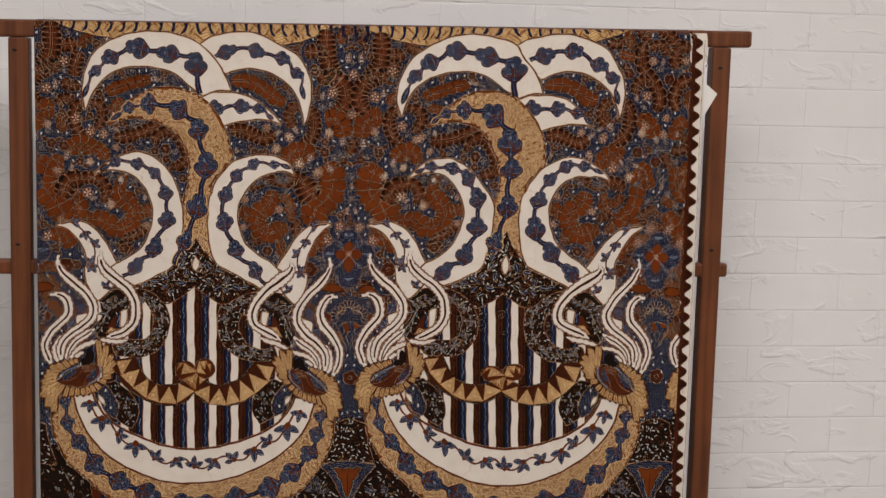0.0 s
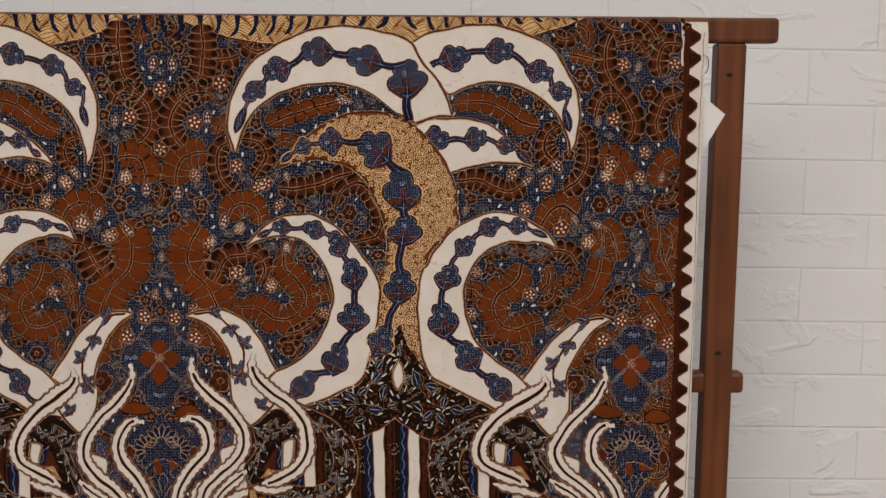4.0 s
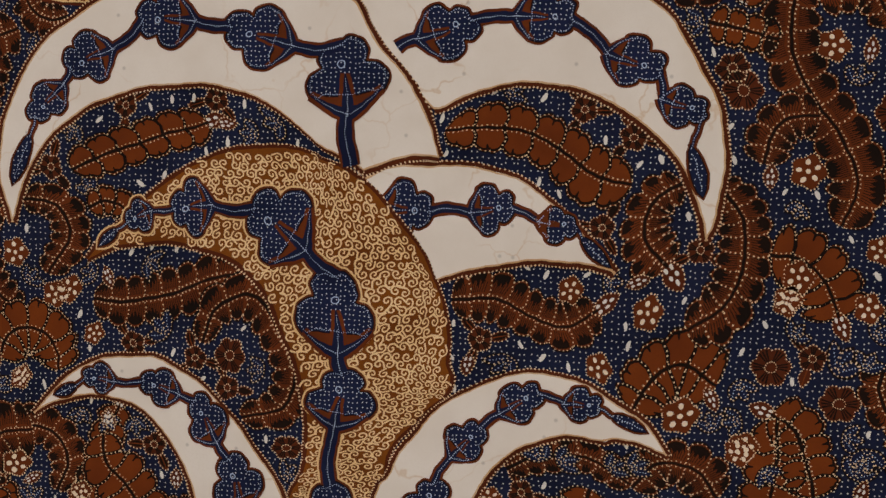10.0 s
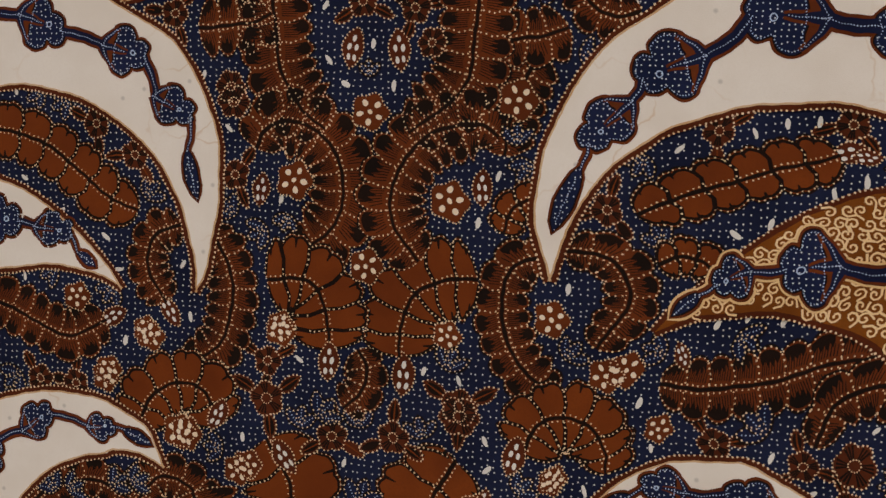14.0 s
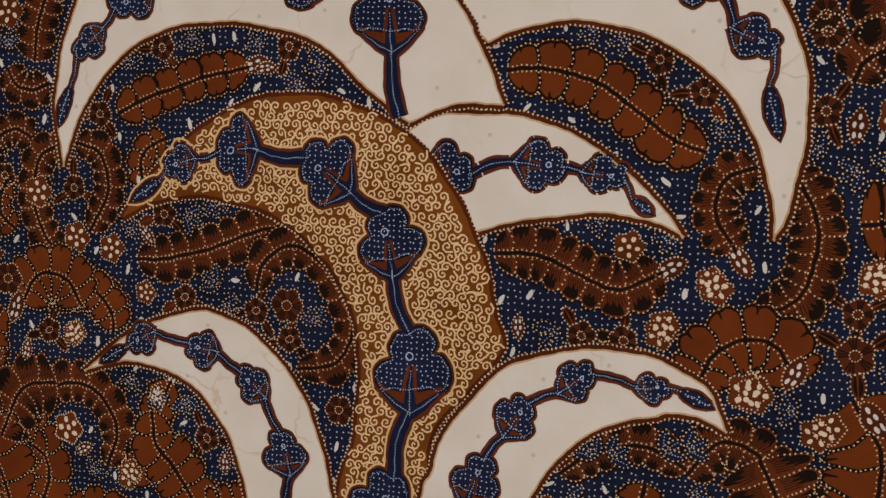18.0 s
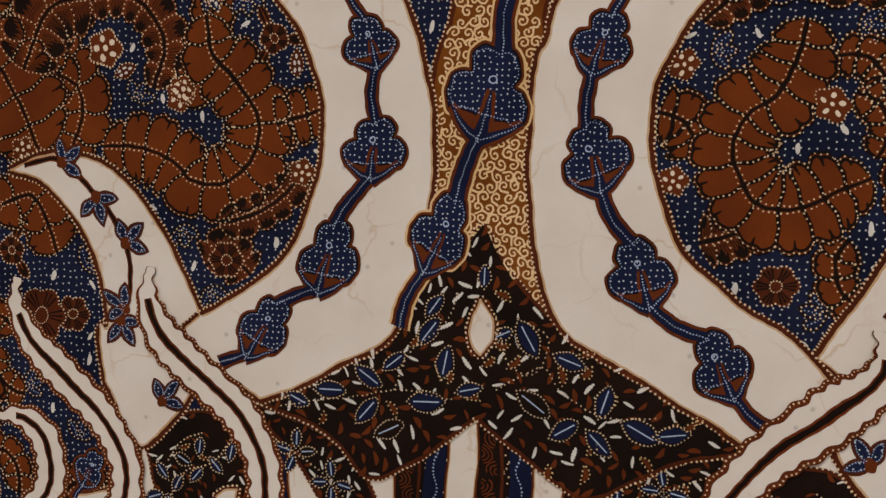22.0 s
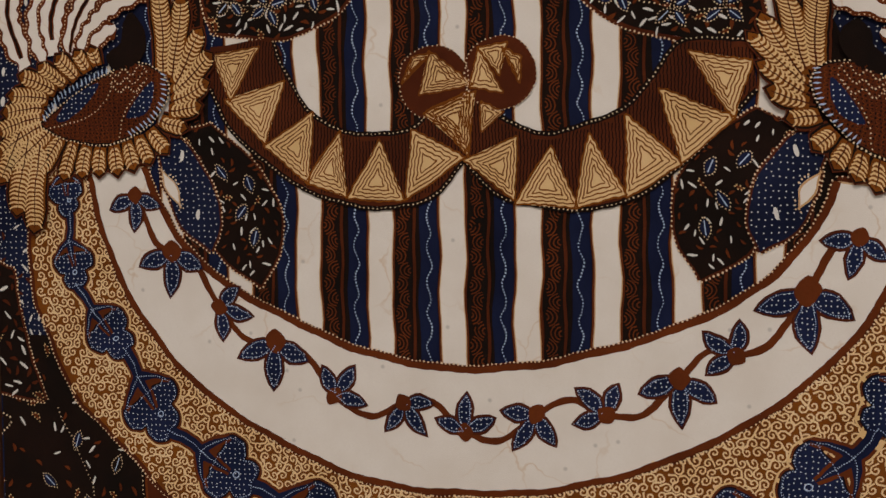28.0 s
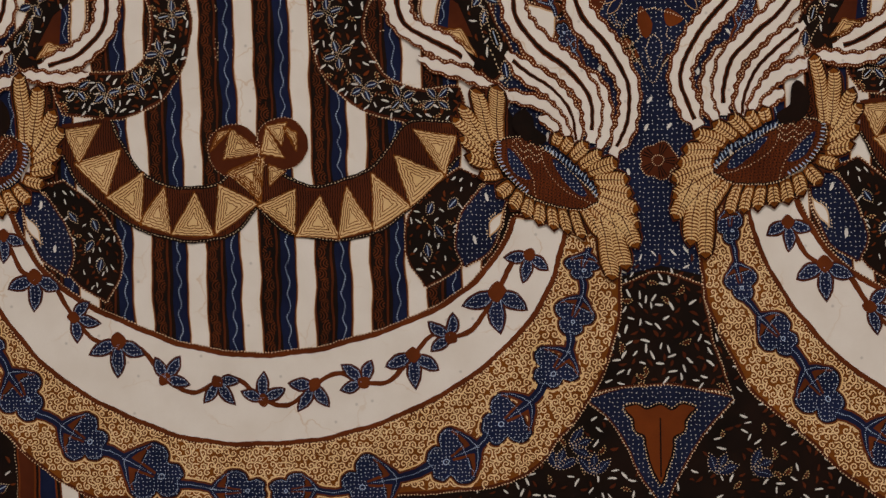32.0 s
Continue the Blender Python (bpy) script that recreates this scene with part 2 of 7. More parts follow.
def bricks():
    kinds = [brick_mesh(s, LENGTH, ROW) for s in range(6)]
    rnd = random.Random(4)
    rest = ([], [])
    for r in range(0, 38):
        z = ROW * (r + 0.5) + 0.0258
        for k in range(-13, 14):
            x = 0.816 - 0.082 + LENGTH * k + (LENGTH / 2 if r % 2 else 0)
            near = 0.42 < x < 1.45 and 0.5 < z < 1.95 or -0.85 < x < 0.45 and 1.55 < z < 1.85 or -0.85 < x < -0.35 and 0.6 < z < 1.6
            me = rnd.choice(kinds)
            if near:
                ob = new("brick", me)
                ob.location = (x, FACE, z)
                ob.parent = wall
            elif z < 2.7:
                n = len(rest[0])
                rest[0].extend((v.co.x + x, v.co.y + FACE, v.co.z + z) for v in me.vertices)
                rest[1].extend([i + n for i in p.vertices] for p in me.polygons)
    ob = mesh_object("brickwork", rest[0], rest[1], BRICK, wall)
    ob["kind"] = "stuff"


# ---------------------------------------------------------------- rack
def bar_height(x):
    return 1.6300 + 0.0121 * x


def rack():
    base = new("cloth_rack")
    base.location = (0.04, 0.02, 0)
    tagged(base, "reddish-brown stained wooden rack carrying the batik cloth", "rack")
    inv = Matrix.Translation((-0.04, -0.02, 0))

    def piece(name, bm, label="", parent=None, material=WOOD):
        bm.transform(inv)
        return part(name, bm, material, parent or base, label)
    piece("top_bar", block(-0.556, 0.626, 0.007, 0.035, bar_height(-0.556) - 0.0265, bar_height(-0.556) - 0.001, 0.004, 0, 0.0143))
    for name, x, lean in (("post", -0.5115, 0.0065), ("post", 0.5605, 0.0035)):
        p = piece(name, block(x, x + 0.0295, 0.008, 0.036, 0.03, bar_height(x) - 0.0268, 0.0025, lean))
        for z in (1.578, 1.290):
            bm = bmesh.new()
            # Flat disc on the post face; dark by colour only, no hole cut.
            bmesh.ops.create_circle(bm, cap_ends=True, segments=10, radius=0.0028)
            bm.transform(pose(x + 0.016, 0.0078, z, 90) @ Matrix.Diagonal((1.3, 0.8, 1, 1)))
            piece("peg_hole", bm, "small flat dark spot on the post", p, NEAR_BLACK)
        piece("foot", block(x - 0.004, x + 0.034, -0.16, 0.2, 0.0, 0.03, 0.005))
    piece("lower_bar", block(-0.545, 0.606, 0.011, 0.033, 1.2445, 1.2665, 0.004, 0, 0.002))


rack()

# ---------------------------------------------------------------- cloth
LIFT = 0.0001
LEFT, RIGHT, BOTTOM = -466.0, 534.0, 420.0
cloth = new("batik_cloth")
cloth.location = (0.04, 0.0, 1.6)
tagged(cloth, "brown and indigo batik cloth hung over a wooden rack", "cloth")
SHIFT = Matrix.Translation((-0.04, 0, -1.6))


def edge_lean(z):
    """The right edge stands out a little further near the bar."""
    return 0.5 * np.clip((z - 950) / 600, 0.0, 1.0)


def sheet(name, x0, x1, material, label, back=False):
    """A run of cloth that comes up the front, over the bar and down the back."""
    r = 0.0215
    run = [(0.0, BOTTOM / 1000 - 1.63)] + [(0.0, -0.9 + 0.05 * i) for i in range(0, 18)]
    run += [(r - r * math.cos(a), -0.0215 + r * math.sin(a)) for a in [math.pi * i / 10 for i in range(0, 11)]]
    run += [(2 * r - 0.002 * math.sin(4 * i), -0.05 - 0.06 * i) for i in range(0, 14)]
    if back:
        run = run[18:]
    verts, faces = [], []
    n = 8
    for y, z in run:
        for i in range(n + 1):
            x = x0 + (x1 - x0) * i / n
            x += edge_lean(bar_height(x / 1000) * 1000 + z * 1000) if x0 > 0 else 0
            verts.append((x / 1000, y + 0.0001, bar_height(x / 1000) + z))
    for j in range(len(run) - 1):
        for i in range(n):
            a = j * (n + 1) + i
            faces.append((a, a + 1, a + n + 2, a + n + 1))
    ob = mesh_object(name, verts, faces, material, cloth, label)
    ob.data.transform(SHIFT)
    thick = ob.modifiers.new("thickness", "SOLIDIFY")
    thick.thickness, thick.offset = 0.0006, -1 if not back else 0
    return ob


def spline(pts, per=7, closed=False):
    """A smooth line through a few points."""
    p = [np.array(q, float) for q in pts]
    n = len(p)
    if n < 3 and not closed:
        return [tuple(p[0] + (p[-1] - p[0]) * i / per) for i in range(per + 1)]
    out = []
    for i in range(n if closed else n - 1):
        a, b = p[i], p[(i + 1) % n]
        pre = p[i - 1] if closed or i else 2 * a - b
        post = p[(i + 2) % n] if closed or i + 2 < n else 2 * b - a
        for k in range(per):
            t = k / per
            out.append(tuple(0.5 * (2 * a + (b - pre) * t + (2 * pre - 5 * a + 4 * b - post) * t * t + (3 * a - pre - 3 * b + post) * t ** 3)))
    if not closed:
        out.append(tuple(p[-1]))
    return out


def even(line, step):
    """Points at equal steps along a line."""
    a = np.array(line, float)
    seg = np.hypot(*(a[1:] - a[:-1]).T)
    s = np.concatenate([[0], np.cumsum(seg)])
    n = max(1, int(round(s[-1] / step)))
    q = np.linspace(0, s[-1], n + 1)
    return np.stack([np.interp(q, s, a[:, 0]), np.interp(q, s, a[:, 1])], 1)


def normals(a, closed=False):
    a = np.array(a, float)
    d = np.gradient(a, axis=0)
    if closed:
        d = np.roll(a, -1, 0) - np.roll(a, 1, 0)
    l = np.hypot(d[:, 0], d[:, 1])[:, None]
    d = d / np.where(l == 0, 1, l)
    return np.stack([-d[:, 1], d[:, 0]], 1)


def stroke(line, width, tip=None, closed=False):
    """A band along a line, as quads; the width may run from one value to another."""
    a = np.array(line, float)
    if closed:
        a = np.vstack([a, a[:1]])
    nrm = normals(a[:-1], True) if closed else normals(a)
    if closed:
        nrm = np.vstack([nrm, nrm[:1]])
    w = np.linspace(width, width if tip is None else tip, len(a))[:, None] / 2
    l, r = a + nrm * w, a - nrm * w
    return [[tuple(l[i]), tuple(l[i + 1]), tuple(r[i + 1]), tuple(r[i])] for i in range(len(a) - 1)]


def offset_line(line, d, closed=False):
    return np.array(line, float) + normals(line, closed) * d


def spots(points, r, sides=6, jitter=0.12):
    out = []
    for i, (x, z) in enumerate(points):
        q = r * (1 + jitter * math.sin(i * 12.9))
        out.append([(x + q * math.cos(math.tau * k / sides + i), z + q * math.sin(math.tau * k / sides + i)) for k in range(sides)])
    return out


def beads(line, step=2.05, r=0.35):
    return spots(even(line, step), r)


def inside(poly, x, z):
    p = np.array(poly, float)
    x1, z1 = p[:, 0], p[:, 1]
    x2, z2 = np.roll(x1, -1), np.roll(z1, -1)
    hit = (z1 > z) != (z2 > z)
    return bool(np.count_nonzero(hit & (x < (x2 - x1) * (z - z1) / np.where(z2 == z1, 1, z2 - z1) + x1)) % 2)


def by_hand(x, z):
    """The small unsteadiness of a drawn line."""
    return (x + 0.34 * np.sin(z * 0.23 + 1.4 * np.sin(x * 0.11)) + 0.16 * np.sin(z * 0.83 + x * 0.61),
            z + 0.34 * np.sin(x * 0.21 + 1.4 * np.sin(z * 0.13) + 1.0) + 0.16 * np.sin(x * 0.79 - z * 0.57))


class Group:
    """Motifs of one piece of the pattern, drawn once and laid down where they recur."""

    def __init__(self):
        self.items = []

    def put(self, name, material, layer, polys, under=None, label="", tag=""):
        if len(polys):
            layer += (len(self.items) * 37 % 32) / 32 * 0.16
            self.items.append((name, material, layer, [[(float(p[0]), float(p[1])) for p in q] for q in polys], under, label, tag))
        return len(self.items) - 1

    def covers(self, warp=None):
        """Points of the cloth that these motifs lie on."""
        out = []
        for name, material, layer, polys, under, label, tag in self.items:
            if name in ("frond", "rosette", "pearl_flower", "seed_pod", "star_leaf", "indigo_petal", "ornament_leaf", "ribbon"):
                for q in polys:
                    a = np.array(q)
                    m = a.mean(0)
                    out.append(np.vstack([a, m, a * 0.5 + m * 0.5, a * 0.5 + np.roll(a, 1, 0) * 0.5]))
            elif name.startswith("white_") or name.startswith("gold_") or name.startswith("dark_"):
                a = np.array([q for p in polys for q in p])
                lo, hi = a.min(0), a.max(0)
                for p in polys:
                    if len(p) > 8:
                        out.append(np.array([(x, z) for x in np.arange(lo[0], hi[0], 3.0) for z in np.arange(lo[1], hi[1], 3.0) if inside(p, x, z)]).reshape(-1, 2))
        pts = np.vstack(out)
        return np.stack(warp(pts[:, 0], pts[:, 1]), 1) if warp else pts

    def joined(self):
        """The same motifs with alike pieces joined, for fillings that nobody could count."""
        out = {}
        for name, material, layer, polys, under, label, tag in self.items:
            out.setdefault((name, material.name), []).append((material, layer, polys))
        g = Group()
        for (name, _), runs in out.items():
            step = {}
            for material, layer, polys in runs:
                step.setdefault(round(layer, 3), (material, []))[1].extend(polys)
            for layer, (material, polys) in step.items():
                g.items.append((name, material, layer, polys, None, "", "stuff"))
        return g

    def lay(self, warp=None, keep=None, end=None):
        made = {}
        end = end or RIGHT
        for k, (name, material, layer, polys, under, label, tag) in enumerate(self.items):
            a = np.array([p for q in polys for p in q], float)
            x, z = warp(a[:, 0], a[:, 1]) if warp else (a[:, 0], a[:, 1])
            x, z = by_hand(x, z)
            top = bar_height(x / 1000) * 1000 - 3
            out = (x < LEFT) | (x > end) | (z > top)
            cut_x, cut_z = np.clip(x, LEFT, end), np.minimum(z, top)
            verts, faces, at, met = [], [], 0, {}
            for step, poly in enumerate(polys):
                y = -(layer + step % 7 * 0.016) * LIFT
                m = len(poly)
                rows = slice(at, at + m)
                at += m
                cx, cz = x[rows].mean(), z[rows].mean()
                gone = out[rows]
                if gone.any() and (gone.all() or (m < 7 and not LEFT < cx < end)) or (keep and not keep(cx, cz)):
                    continue
                q = list(zip(cut_x[rows].tolist(), cut_z[rows].tolist()))
                n = len(verts)
                if m == 4:
                    ids = []
                    for p in q:
                        key = (round(p[0], 3), round(p[1], 3))
                        if key not in met:
                            met[key] = len(verts)
                            verts.append((p[0] / 1000 - 0.04, y, p[1] / 1000 - 1.6))
                        ids.append(met[key])
                    if len(set(ids)) > 2:
                        faces.append(list(dict.fromkeys(ids)))
                    continue
                verts.extend((p[0] / 1000 - 0.04, y, p[1] / 1000 - 1.6) for p in q)
                if m <= 6:
                    faces.append(list(range(n, n + m)))
                else:
                    faces.extend([n + i for i in tri] for tri in geometry.tessellate_polygon([[Vector((p[0], p[1], 0)) for p in q]]))
            if faces:
                made[k] = mesh_object(name, verts, faces, material, made.get(under) or cloth, label)
                if tag:
                    made[k]["kind"] = tag
        return made


# ---- motifs
def field(g, name, material, layer, runs, border=MID, edge=2.4, bead=True, side=1, label="", per=7):
    """A filled form from smooth runs that meet at corners, with a dyed border and a line of beads along it."""
    poly, lines = [], []
    for run in runs:
        s = spline(run, per)
        lines.append(s)
        poly.extend(s[:-1])
    k = g.put(name, material, layer, [poly], label=label)
    area = sum(poly[i][0] * poly[(i + 1) % len(poly)][1] - poly[(i + 1) % len(poly)][0] * poly[i][1] for i in range(len(poly)))
    out = -1 if area > 0 else 1
    rim, dots, stain = [], [], []
    for s in lines:
        s = even(s, 2.5)
        if len(s) < 3:
            continue
        rim += stroke(offset_line(s, out * edge * 0.45), edge)
        stain += stroke(offset_line(s, -out * 0.35), 0.75)
        dots += beads(offset_line(s, out * edge * 0.85), 1.9, 0.46)
    if edge:
        g.put("border", border, layer - 0.5, rim, k)
        if material is WHITE:
            g.put("stained_edge", STAIN, layer + 0.12, stain, k)
    if bead:
        b = g.put("bead_line", BEADING, layer - 0.25, dots, k)
    return k, poly


BLADE = [(0.24, 0.20), (0.26, 0.62), (0.22, 0.86), (0.36, 1.04), (0.54, 0.98), (0.62, 0.72), (0.66, 0.56), (0.82, 0.64), (0.96, 0.44), (0.96, 0.10), (1.02, -0.16),
         (0.95, -0.46), (0.80, -0.62), (0.67, -0.54), (0.64, -0.80), (0.50, -1.02), (0.34, -1.0), (0.23, -0.80), (0.27, -0.55), (0.24, -0.20)]


def blade_outline(length, width, skew, shrink=1.0):
    """A leaf of five lobes that grows along x from the fork of its stalk."""
    return spline([((0.55 + (u - 0.55) * shrink) * length * (1 + skew * v * 0.14), v * width * shrink * (1 + skew * 0.12 * (1 if v > 0 else -1))) for u, v in BLADE], 5, True)


def placed(poly, x, z, ang, s=1.0):
    c, q = math.cos(ang) * s, math.sin(ang) * s
    return [(x + c * a - q * b, z + q * a + c * b) for a, b in poly]


def vine(g, layer, start, leaves, gold=False, step=1.0):
    """A climbing stem with lobed leaves, each from the fork of its stalk to its tip, half as wide as given; no width makes a bud."""
    prev = np.array(start, float)
    for i, (fx, fz, tx, tz, w) in enumerate(leaves):
        f, tip = np.array((fx, fz)), np.array((tx, tz))
        d = tip - f
        w *= 1.0 if gold else 0.9
        length, ang = float(np.hypot(*d)), math.atan2(d[1], d[0])
        skew = 0.8 * math.sin(i * 2.1 + fx)
        if w:
            form = placed(blade_outline(length, w, skew), fx, fz, ang)
            web = [placed([(u * length, v * w) for u, v in ((0.0, 0.0), (0.12, 0.5), (0.3, 0.9), (0.52, 0.0), (0.3, -0.9), (0.12, -0.5))], fx, fz, ang)]
            prongs = [(spline(placed([(u * length, v * w) for u, v in run], fx, fz, ang), 4), k) for run, k in (
                ([(-0.04, 0.0), (0.26, 0.02 * skew), (0.54, 0.06 * skew)], 1.0), ([(-0.02, 0.0), (0.08, 0.42), (0.27, 0.94)], 0.85), ([(-0.02, 0.0), (0.09, -0.42), (0.29, -0.92)], 0.85))]
        else:
            form = placed(pointed(length, max(4.6, length * 0.27)), *((f + tip) / 2), ang)
            prongs, web = [], []
        wide = max(4.0, w) * 0.4
        away = f - prev
        bend = (prev + f) / 2 + np.array([-away[1], away[0]]) * 0.07
        stalk = spline([tuple(prev), tuple(bend), tuple(f + d * 0.06)], 6)
        k = g.put("leaf", LEAFBLUE, layer + step, [form], None, "indigo lobed leaf with white dots")
        if gold:
            g.put("halo", CREAM, layer - 0.14, stroke(form, 4.8, closed=True) + stroke(stalk, wide + 4.4, wide * 0.8 + 4.4), k)
        g.put("leaf_border", RUST, layer, web + stroke(form, 3.0, closed=True) + [q for line, m in prongs[1:] for q in stroke(line, wide * m + 2.6, 2.2)] + stroke(stalk, wide + 2.6, wide * 0.8 + 2.6), k)
        g.put("leaf_outline", DARK, layer + 0.5 * step, stroke(form, 1.1, closed=True), k)
        g.put("cleft", RUST, layer + 1.2 * step, [q for line, m in prongs for q in stroke(line, w * 0.62 * m, w * 0.24)], k)
        g.put("stalk", BLUE, layer + 1.4 * step, [q for line, m in prongs for q in stroke(line, wide * 1.05 * m, 0.7)] + stroke(stalk, wide, wide * 0.8), k)
        dots = beads(stalk, 1.15, 0.3) + [q for line, m in prongs for q in beads(line[:-1], 1.15, 0.28)]
        if w:
            dots += beads(placed(blade_outline(length, w, skew, 0.93), fx, fz, ang), 1.2, 0.27)
            c = placed([(0.66 * length, 0.05 * w)], fx, fz, ang)[0]
            dots += stroke([(c[0] + 0.1 * w * math.cos(a), c[1] + 0.1 * w * math.sin(a)) for a in [math.tau * q / 9 for q in range(9)]], 0.5, closed=True)
        else:
            dots += beads([tuple(f + d * 0.2), tuple(f + d * 0.85)], 1.2, 0.3)
        g.put("bead_line", BLUEDOT, layer + 1.8 * step, dots, k)
        prev = tip - d * 0.08


def curls(g, under, layer, poly, pitch=4.7):
    """Fills a form with small hooked curls of resist."""
    p = np.array(poly)
    rnd = random.Random(int(p[0][0] * 10) & 1023)
    out = []
    z = p[:, 1].min()
    row = 0
    while z < p[:, 1].max():
        x = p[:, 0].min() + (pitch / 2 if row % 2 else 0)
        while x < p[:, 0].max():
            cx, cz = x + rnd.uniform(-0.5, 0.5), z + rnd.uniform(-0.5, 0.5)
            if all(inside(poly, cx + a, cz + b) for a, b in ((1.1, 0), (-1.1, 0), (0, 1.1), (0, -1.1))):
                a0, hand = rnd.uniform(0, math.tau), rnd.choice((-1, 1))
                line = [(cx + (0.3 + 0.212 * t) * math.cos(a0 + hand * 0.78 * t), cz + (0.3 + 0.212 * t) * math.sin(a0 + hand * 0.78 * t)) for t in range(0, 11)]
                line.append((line[-1][0] * 1.6 - line[-2][0] * 0.6, line[-1][1] * 1.6 - line[-2][1] * 0.6))
                out += stroke(line, 0.66, 0.78)
            x += pitch
        z += pitch * 0.86
        row += 1
    g.put("curl_filling", CURL, layer, out, under, "cream curls", "stuff")



def frond(g, pts, w, n, style="plain", layer=1.7, w2=None, bud=False):
    """A scalloped leaf frond along a spine: plain brown with beaded ribs, or dark with fine hatching."""
    line = even(spline(pts, 8), 0.9)
    wide = 1.45 if style == "plain" else 1.62
    w, w2 = w * wide, (w2 or w) * wide
    m = len(line)
    s = np.linspace(0, 1, m)
    env = np.clip(np.minimum(s, 1 - s) * 7, 0, 1) ** 0.5 * 0.75 + 0.25
    wave = 0.66 + 0.34 * np.abs(np.sin(math.pi * n * s)) ** 0.5 - (0.08 * np.exp(-((((n * s) % 1) - 0.5) / 0.09) ** 2) if style == "plain" else 0)
    nrm = normals(line)
    sides = [line + nrm * (w * env * wave)[:, None], line - nrm * ((w2 or w) * env * wave)[:, None]]

    def fill(grow):
        out = []
        for sg, e in zip((1, -1), sides):
            q = e + nrm * sg * grow
            out += [[tuple(line[i]), tuple(line[i + 1]), tuple(q[i + 1]), tuple(q[i])] for i in range(m - 1)]
        return out
    k = g.put("frond", BROWN if style == "plain" else RUST, layer, fill(0.0))
    g.put("frond_shade", DARK, layer - 0.3, fill(0.9), k)
    dots, ribs, hatch, lobes = [], [], [], []
    for sg, e in zip((1, -1), sides):
        dots += beads(e, 2.05, 0.35)
        if style == "plain":
            ribs += stroke(e - nrm * sg * 1.0, 1.1)
        for j in range(n):
            i0 = int((m - 1) * j / n)
            i1 = min(m - 1, int((m - 1) * (j + 0.25) / n))
            if j:
                dots += beads([tuple(line[i0]), tuple((line[i1] + e[i0]) / 2), tuple(e[i0])], 2.05, 0.35)[1:]
            ic = min(m - 1, int((m - 1) * (j + 0.5) / n))
            if style == "plain" and j:
                ribs += stroke([tuple(line[i0]), tuple((line[i1] + e[i0]) / 2), tuple(e[i0])], 1.5, 1.7)
            if style == "plain":
                v = line[ic] + (e[ic] - line[ic]) * 0.72
                ribs += stroke([tuple(v), tuple(line[ic] + (e[ic] - line[ic]) * 0.98)], 0.5, 1.6)
            else:
                half = max(1, int(m / n * 0.4))
                idx = range(max(0, ic - half), min(m - 1, ic + half) + 1)
                rim = [tuple(line[i] + (e[i] - line[i]) * 0.92) for i in idx]
                low = [tuple(line[i] + (e[i] - line[i]) * ((0.38 if i % 2 else 0.6) + 0.16 * abs(i - ic) / half)) for i in idx]
                lobes += [[rim[q], rim[q + 1], low[q + 1], low[q]] for q in range(len(rim) - 1)]
                for i in list(idx):
                    hatch += stroke([tuple(line[i] + (e[i] - line[i]) * 0.22), tuple(line[min(m - 1, i + 1)] + (e[min(m - 1, i + 1)] - line[min(m - 1, i + 1)]) * 0.66)], 0.34, 0.3)
    g.put("lobe_shade", DARK, layer + 0.2, lobes, k, "", "stuff")
    g.put("hatching", DARK, layer + 0.3, hatch, k, "", "stuff")
    g.put("rib", DARK, layer + 0.35, ribs + stroke(line, 1.5, 1.1), k)
    g.put("bead_line", BEADING, layer + 0.5, dots + beads(line + nrm * 1.25) + beads(line - nrm * 1.25), k)
    if bud:
        d = line[-1] - line[-4]
        seed_pod(g, *(line[-1] + d / max(1e-6, np.hypot(*d)) * 4), math.atan2(d[1], d[0]), 6, layer)
    return k


def oval(x, z, a, b, ang, n=10):
    return placed([(a * math.cos(math.tau * i / n), b * math.sin(math.tau * i / n)) for i in range(n)], x, z, ang)


def pointed(length, width, n=7):
    top = [(-length / 2 + length * i / n, width / 2 * math.sin(math.pi * i / n) ** 0.8) for i in range(n + 1)]
    return top + [(x, -z) for x, z in top[-2:0:-1]]


def seed_pod(g, x, z, ang, size, layer=1.0):
    """A brown pod with four pale grains and a beaded edge."""
    out = pointed(size * 2.4, size * 1.3)
    k = g.put("seed_pod", MID, layer, [placed(out, x, z, ang)])
    ring = placed(out, x, z, ang)
    g.put("bead_line", BEADING, layer + 0.5, beads(ring + ring[:1], 1.6, 0.38), k)
    g.put("grain", PALE, layer + 0.6, [oval(*placed([(a * size, b * size)], x, z, ang)[0], size * 0.2, size * 0.12, ang) for a, b in ((-0.55, 0.18), (-0.55, -0.2), (0.05, 0.22), (0.05, -0.2), (0.55, 0.0))], k)


def pearl_flower(g, x, z, r, layer=1.0):
    """A ring of pale dots round a centre, beaded outside."""
    k = g.put("pearl_flower", RUST, layer, [[(x + r * (1 + 0.12 * math.cos(5 * a)) * math.cos(a), z + r * (1 + 0.12 * math.cos(5 * a)) * math.sin(a)) for a in [math.tau * i / 24 for i in range(24)]]])
    ring = [(x + 1.05 * r * (1 + 0.12 * math.cos(5 * a)) * math.cos(a), z + 1.05 * r * (1 + 0.12 * math.cos(5 * a)) * math.sin(a)) for a in [math.tau * i / 24 for i in range(25)]]
    g.put("bead_line", BEADING, layer + 0.5, beads(ring, 1.5, 0.36), k)
    g.put("pearl", PEARL, layer + 0.5, [oval(x + 0.58 * r * math.cos(a), z + 0.58 * r * math.sin(a), r * 0.2, r * 0.16, a, 8) for a in [math.tau * i / 5 + x for i in range(5)]] + [oval(x, z, r * 0.15, r * 0.15, 0, 8)], k)


